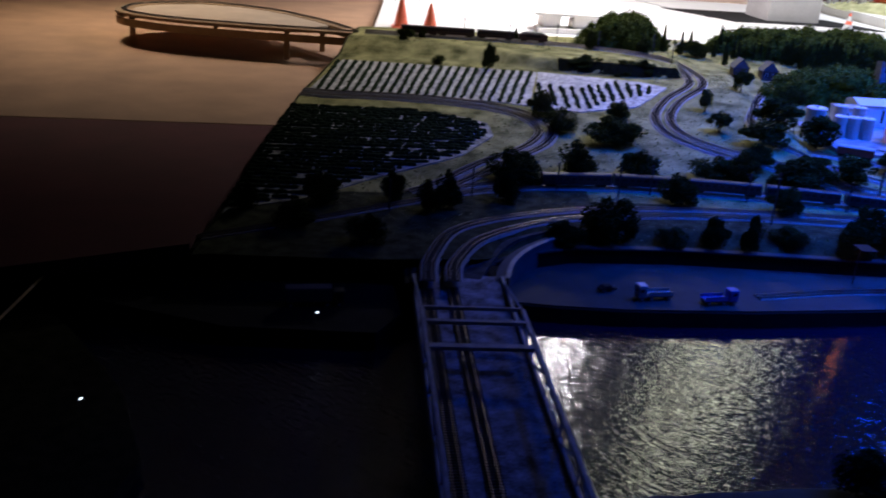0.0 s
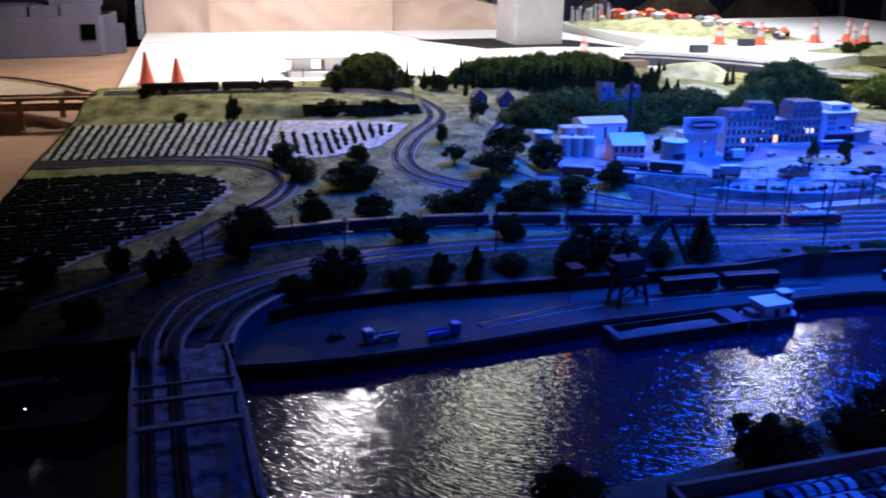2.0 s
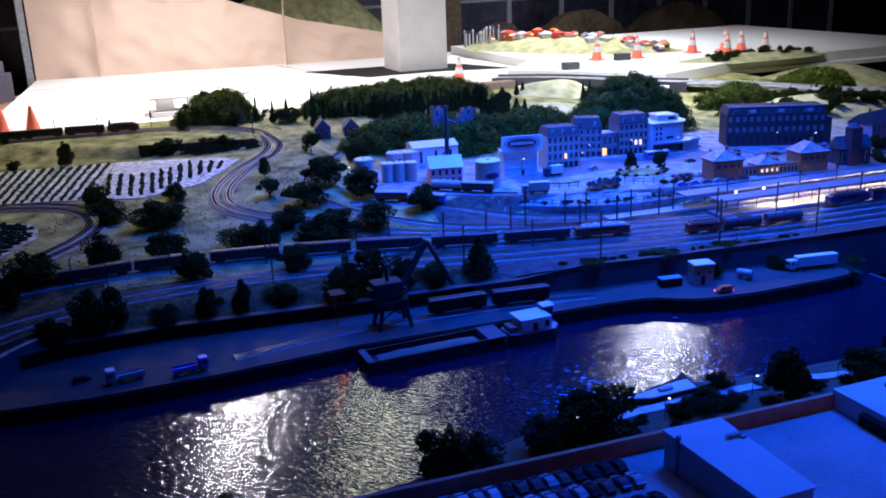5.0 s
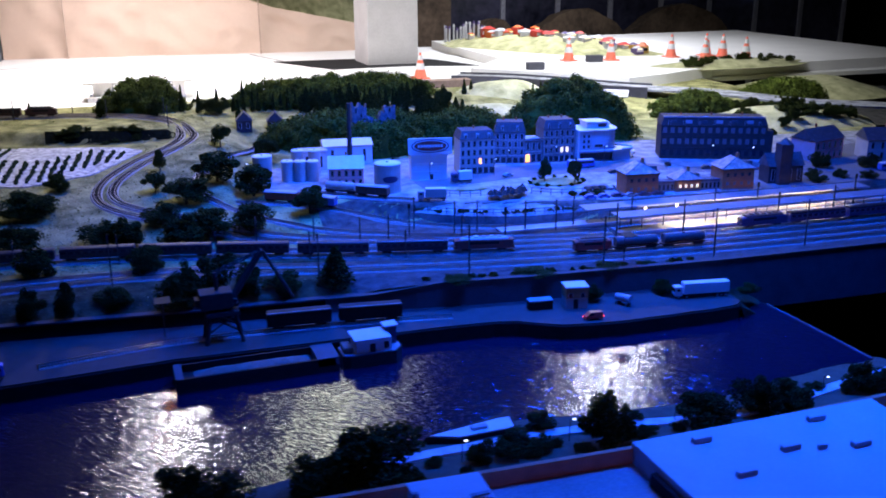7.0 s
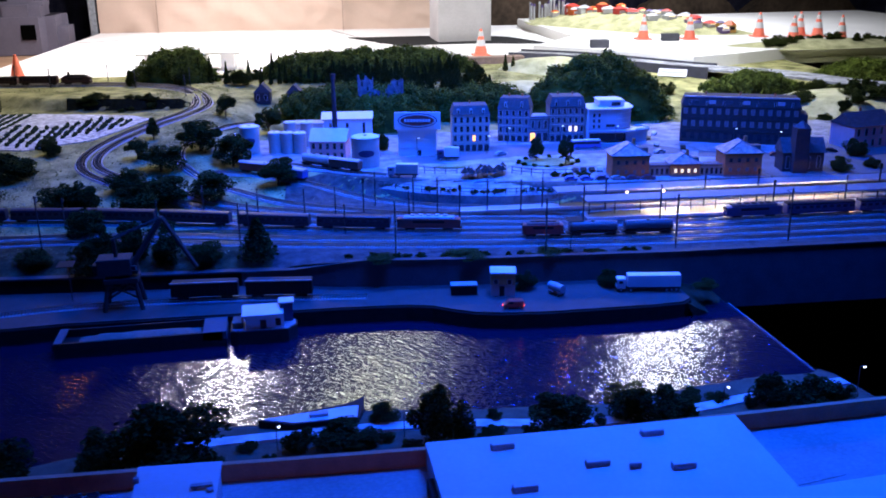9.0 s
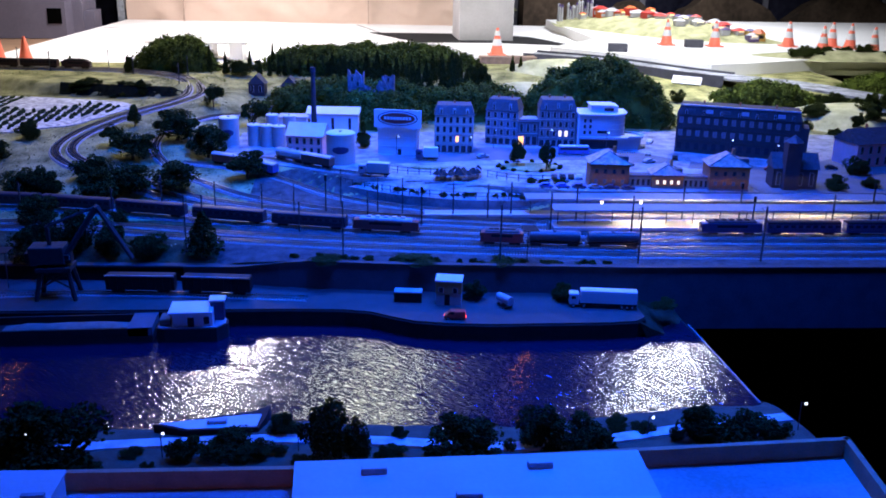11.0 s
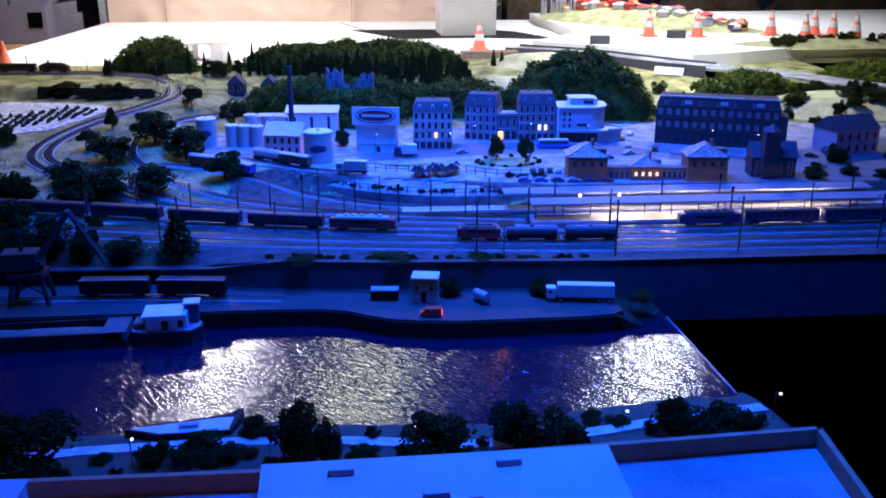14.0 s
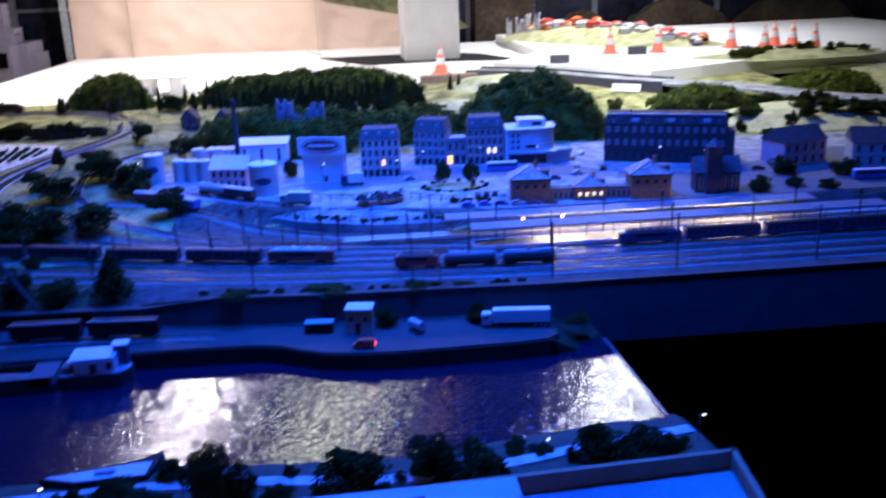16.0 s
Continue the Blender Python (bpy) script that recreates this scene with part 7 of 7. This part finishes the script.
rp = thing("wooden_track_loop", Matrix(), "raw plywood track loop raised above the chipboard", "ramp")
sweep("deck", rl, ((0.045, -0.014), (0.045, 0.0), (-0.045, 0.0), (-0.045, -0.014)), RAMPWOOD, rp)
sweep("side_panel", rl, ((0.042, -0.066), (0.042, -0.028), (0.036, -0.028), (0.036, -0.066)), RAMPWOOD, rp)
part("loop_plate", prism(B(), [(p.x, p.y) for p in rl[10:-4:3]], 0.276, 0.297), mat("pale_plywood_face", (0.50, 0.40, 0.30), 0.75, 0, 0.12, 8, 0.1, 120), rp, "pale plywood plate inside the loop")
for k in range(12, len(rl) - 4, 26):
    p = rl[k]
    part("support", box(B(), p.x - 0.014, p.y - 0.014, 0.133, p.x + 0.014, p.y + 0.014, 0.287), RAMPWOOD, rp)
track([(x, y) for x, y, _ in ramp_pts], "bare track on a raised plywood loop", 0.30, bed=False)

# castle ruin on the wooded ridge
ruin = thing("castle_ruin", pose(2.045, 3.90, 0.312, 0, 0, -6), "pale ruined castle with broken towers in the wood", "ruin")
RUIN = mat("pale_ruin_stone", (0.11, 0.115, 0.13), 0.9, 0, 0.5, 40, 0.6, 160)
rnd = random.Random(21)
for x0, x1, h in ((0.0, 0.07, 0.125), (0.07, 0.10, 0.07), (0.10, 0.125, 0.045), (0.125, 0.15, 0.08), (0.15, 0.205, 0.12)):
    n = max(2, int((x1 - x0) / 0.011))
    tops = [h - 0.02 * abs(math.sin(2.1 * k + 9 * x0)) - rnd.uniform(0.0, 0.012) for k in range(n + 1)]
    ring = [(x0, -0.02)] + [(x0 + (x1 - x0) * k / (2 * n), tops[k // 2] - 0.004 * (k % 2)) for k in range(2 * n + 1)] + [(x1, -0.02)]
    bm = B()
    a, b = [bm.verts.new((x, rnd.uniform(-0.003, 0.002), z)) for x, z in ring], [bm.verts.new((x, 0.06 + rnd.uniform(-0.004, 0.004), z - 0.01)) for x, z in ring]
    bm.faces.new(a), bm.faces.new(b[::-1])
    for k in range(len(ring)):
        bm.faces.new((a[k - 1], a[k], b[k], b[k - 1]))
    bmesh.ops.recalc_face_normals(bm, faces=bm.faces)
    part("broken_wall", bm, RUIN, ruin)
for x, z in ((0.02, 0.07), (0.045, 0.05), (0.178, 0.07)):
    part("arrow_slit", box(B(), x - 0.003, -0.005, z, x + 0.003, 0.004, z + 0.018), BLACK, ruin)
for x, y in ((1.575, 4.36), (1.73, 4.37)):
    building("chalet", pose(x, y, ground_z(x, y), 0, 0, -8), 0.076, 0.07, 0.045, DARKBRICK, SLATE, "small dark timber chalet with a steep gable roof", "gabley", 1, 2, rh=0.045, shop=False, chimneys=0)

# fairground on the back hillside
rnd = random.Random(4)
FUN = [mat("fun_%s" % n, c, 0.5, 0, 0.1, 20, 0.05, 90) for n, c in (("red", (0.5, 0.04, 0.03)), ("orange", (0.6, 0.12, 0.02)), ("yellow", (0.45, 0.28, 0.06)), ("white", (0.45, 0.45, 0.48)), ("teal", (0.04, 0.14, 0.18)), ("violet", (0.08, 0.05, 0.16)))]
NAMES = ("red", "orange", "yellow", "white", "teal", "violet")


def fair_spot(u, off):
    """A place along the fairground hill: u runs down its length, off across it."""
    a, r = radians(-58), (u - 0.5) * 2.1
    x, y = 4.47 + r * math.cos(a) - off * math.sin(a), 7.0 + r * math.sin(a) + off * math.cos(a)
    return x, y, 0.308 + 0.11 * max(0.0, 1 - (r / 1.1) ** 2 - (off / 0.46) ** 2) ** 1.2


for i in range(40):
    u = i / 39
    x, y, z = fair_spot(0.2 + 0.72 * u + rnd.uniform(-0.02, 0.02), rnd.uniform(-0.12, 0.16))
    k, k2 = (rnd.choice((0, 1, 1, 3, 4)), rnd.choice((0, 1, 3))) if u < 0.45 else (rnd.choice((2, 3, 3, 5)), rnd.choice((3, 3, 5, 0)))
    w, h = rnd.uniform(0.045, 0.09), rnd.uniform(0.035, 0.075) * (1.15 - 0.5 * u)
    t = thing("fair_stall", pose(x, y, z, 0, 0, rnd.uniform(-20, 20)), "%s fairground stall with a %s roof" % (NAMES[k], NAMES[k2]), "stall", "fairground stalls")
    part("body", box(B(), -w / 2, -w / 2, -0.02, w / 2, w / 2, h), FUN[k], t)
    part("roof", cyl(B(), 0, 0, h, h + w * 0.22, w * 0.74, w * 0.2, 4 if i % 2 else 10), FUN[k2], t)
    part("counter", box(B(), -w / 2 + 0.006, -w / 2 - 0.002, h * 0.35, w / 2 - 0.006, -w / 2 + 0.004, h * 0.75), FUN[3], t)
    if i % 3 == 0:
        part("lit_sign", box(B(), -w * 0.3, -w / 2 - 0.004, h * 0.8, w * 0.3, -w / 2 + 0.002, h * 0.98), WARMW, t, "glowing sign")
kiosk = thing("fair_kiosk", pose(4.99, 6.22, 0.326), "small yellow kiosk with a red roof at the fairground's end", "kiosk")
part("body", box(B(), -0.04, -0.035, -0.01, 0.04, 0.035, 0.06), FUN[2], kiosk)
part("hatch", box(B(), -0.028, -0.038, 0.025, 0.028, -0.032, 0.048), BLACK, kiosk)
part("roof", cyl(B(), 0, 0, 0.06, 0.088, 0.058, 0.02, 4), FUN[1], kiosk)
# Plain posts with heads stand in for a row of small figurines.
for i in range(16):
    x, y, z = fair_spot(0.03 + 0.012 * i, rnd.uniform(-0.08, 0.08))
    t = thing("fair_figurine", pose(x, y, z), "plain grey and white post shape for a figurine", "post", "fairground posts")
    h = rnd.uniform(0.08, 0.13)
    part("shaft", cyl(B(), 0, 0, -0.02, h, 0.011, 0.008, 8), FUN[3], t)
    part("head", cyl(B(), 0, 0, h, h + 0.022, 0.014, 0.006, 8), FUN[5] if i % 2 else FUN[3], t)

# glazed partition behind, with slim mullions; opaque panes carry reflections as colour
GLAZE = mat("reflection_tinted_glass", (0.022, 0.026, 0.06), 0.25, 0, 0.6, 1.6, 0, 10, (0.05, 0.05, 0.09))
MULLION = mat("pale_grey_mullion_paint", (0.36, 0.36, 0.44), 0.5)
DRAPE = mat("brown_heap_cloth", (0.10, 0.07, 0.05), 0.9, 0, 0.4, 3, 0.3, 20, (0.16, 0.11, 0.075))
for nm, x0, x1, y in (("window_1", 3.2, 10.0, 9.6), ("window_2", -5.5, 0.12, 9.3)):
    w = thing(nm, Matrix(), "tall dark glazed partition with slim metal mullions", "window")
    w["kind"] = "structure"
    n = int((x1 - x0) / 0.62)
    for i in range(n):
        a, b = x0 + (x1 - x0) * i / n, x0 + (x1 - x0) * (i + 1) / n
        part("pane", box(B(), a + 0.012, y, 0.0, b - 0.012, y + 0.01, 2.6), GLAZE, w)
    for i in range(n + 1):
        x = x0 + (x1 - x0) * i / n
        part("mullion", box(B(), x - 0.026, y - 0.03, -0.9, x + 0.026, y + 0.02, 2.6), MULLION, w)
    part("transom", box(B(), x0, y - 0.02, 0.63, x1, y + 0.015, 0.66), MULLION, w)
# brown solids and glowing slats before the opaque panes, for what the glass shows
for x0, x1, h in ((3.9, 4.5, 0.75), (4.75, 5.3, 0.42), (5.5, 6.6, 0.5), (6.75, 8.0, 0.52)):
    n = 12
    ring = [(x0, -0.3)] + [(x0 + (x1 - x0) * k / n, (h if x1 < 4.6 else h * (0.45 + 0.55 * math.sin(math.pi * k / n) ** 0.8)) + 0.03 * noise.noise((x0 + k, 1, 2))) for k in range(n + 1)] + [(x1, -0.3)]
    bm = B()
    a, b = [bm.verts.new((x, 9.25 + 0.03 * noise.noise((x * 4, z, 5)), z)) for x, z in ring], [bm.verts.new((x, 9.5, z - 0.02)) for x, z in ring]
    bm.faces.new(a), bm.faces.new(b[::-1])
    for k in range(len(ring)):
        bm.faces.new((a[k - 1], a[k], b[k], b[k - 1]))
    bmesh.ops.recalc_face_normals(bm, faces=bm.faces)
    tagged(part("brown_heap", bm, DRAPE), "solid brown shape standing for a heap seen in the glass", "dust sheet", "sheeted heaps")
# Slats glow in front of the panes for lights seen through them.
LOUVRE = glow("pale_blue_louvre_light", (0.35, 0.55, 1.0), 0.35)
for x, z in ((7.55, 0.58), (8.05, 0.60), (8.55, 0.56), (9.05, 0.60)):
    t = thing("louvre_light", pose(x, 9.56, z), "bank of dim bluish glowing slats set before the glass", "light", "louvre lights")
    for k in range(4):
        part("slat", box(B(), -0.12 + 0.02 * (k % 2), -0.004, 0.045 * k, 0.12, 0.0, 0.045 * k + 0.014), LOUVRE, t)
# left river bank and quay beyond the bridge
# Same darkened stone: this quay gets no light, so its colour is black.
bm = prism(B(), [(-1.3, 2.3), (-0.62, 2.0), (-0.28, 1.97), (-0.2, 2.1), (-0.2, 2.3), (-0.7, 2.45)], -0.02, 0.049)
tagged(part("quay_left", bm, DARKSTONE), "stone quay beyond the bridge, darkened where no light reaches", "quay", kind="structure")
lb = [(-1.15, 2.3), (-0.95, 2.0), (-0.8, 1.75), (-0.72, 1.5), (-0.8, 1.2), (-1.0, 0.6), (-2.2, 0.6), (-2.2, 2.3)]
tagged(part("ground_left_bank", prism(B(), lb, -0.02, 0.03), EARTH), "dark earth bank left of the river", "bank", kind="structure")
street_lamp(-0.42, 2.02, 0.049, 0.03, "low quay lamp with a lit white head")


tagged(part("trim_left_edge", rod(B(), (-1.085, 1.9, 0.095), (-1.045, 2.24, 0.095), 0.004, 4), RAMPWOOD), "pale wooden edging at the layout's dark corner", "trim", kind="structure")
street_lamp(-0.86, 1.66, 0.03, 0.035, "low bank lamp with a lit white head")

# amber lamps near the quay, inferred from orange reflections; posts are added
AMBER = glow("amber_signal_light", (1.0, 0.32, 0.05), 16.0)
for x, y, z, h in ((1.08, 2.30, 0.0456, 0.115), (2.52, 2.235, 0.12, 0.1)):
    t = thing("signal_lamp", pose(x, y, z), "slim post with a lit amber lamp", "signal", "amber lamps")
    part("post", rod(B(), (0, 0, -0.002), (0, 0, h), 0.0014), MAST, t)
    part("lamp_head", box(B(), -0.006, -0.006, h - 0.006, 0.006, 0.002, h + 0.001, 0.001), AMBER, t, "glowing amber lamp")
    # Overhang added and sized to hide the lamp from the camera.
    part("view_hood", box(B(), -0.022, -0.048, h + 0.001, 0.022, 0.006, h + 0.003, 0.0005), BLACK, t)


# tufts of static grass over the meadow, clear of the tracks
def tufts(name, count, seed, material, label, tall):
    rnd = random.Random(seed)
    pts = np.array(TRACK_POINTS)
    verts, faces = [], []
    while count:
        x, y = rnd.uniform(-0.5, 2.0), rnd.uniform(2.42, 5.0)
        f = lerp_table(FRONT, x)
        if x < lerp_table(LEFT, y) + 0.04 or 3.8 < y < 4.62 and x < 1.1 or 2.45 < y < 3.85 and x < 0.26 and y > 2.45 + 1.1 * (x + 0.69) or y < f + 0.04 or y > lerp_table(((1.4, 6.0), (1.55, 3.2), (2.0, 2.75)), x) or np.min((pts[:, 0] - x) ** 2 + (pts[:, 1] - y) ** 2) < 0.0011:
            continue
        if noise.noise((x * 3.5, y * 3.5, seed)) < rnd.uniform(-0.5, 0.3):
            continue
        count -= 1
        z, r, h, a = ground_z(x, y), rnd.uniform(0.003, 0.008), rnd.uniform(0.4, 1.0) * tall, rnd.random() * 6
        b = len(verts)
        verts += [(x + r * math.cos(a + k * 2.1), y + r * math.sin(a + k * 2.1), z - 0.001) for k in range(3)] + [(x + rnd.uniform(-0.003, 0.003), y + rnd.uniform(-0.003, 0.003), z + h)]
        faces += [(b, b + 1, b + 3), (b + 1, b + 2, b + 3), (b + 2, b, b + 3)]
    return tagged(raw(name, verts, faces, material), label, "grass", kind="stuff")


STRAW = mat("straw_tufts", (0.25, 0.235, 0.11), 0.95, 0, 0.4, 9, 0, 200, (0.34, 0.31, 0.15), 0.3, 0.0)
DARKTUFT = mat("dark_green_tufts", (0.085, 0.10, 0.035), 0.95, 0, 0.4, 9, 0, 200, (0.12, 0.13, 0.05), 0.4, 0.0)
tufts("grass_tufts", 4500, 1, STRAW, "straw-coloured static grass tufts on the meadow", 0.0035)
tufts("weed_tufts", 900, 2, DARKTUFT, "dull green weeds scattered over the meadow", 0.006)
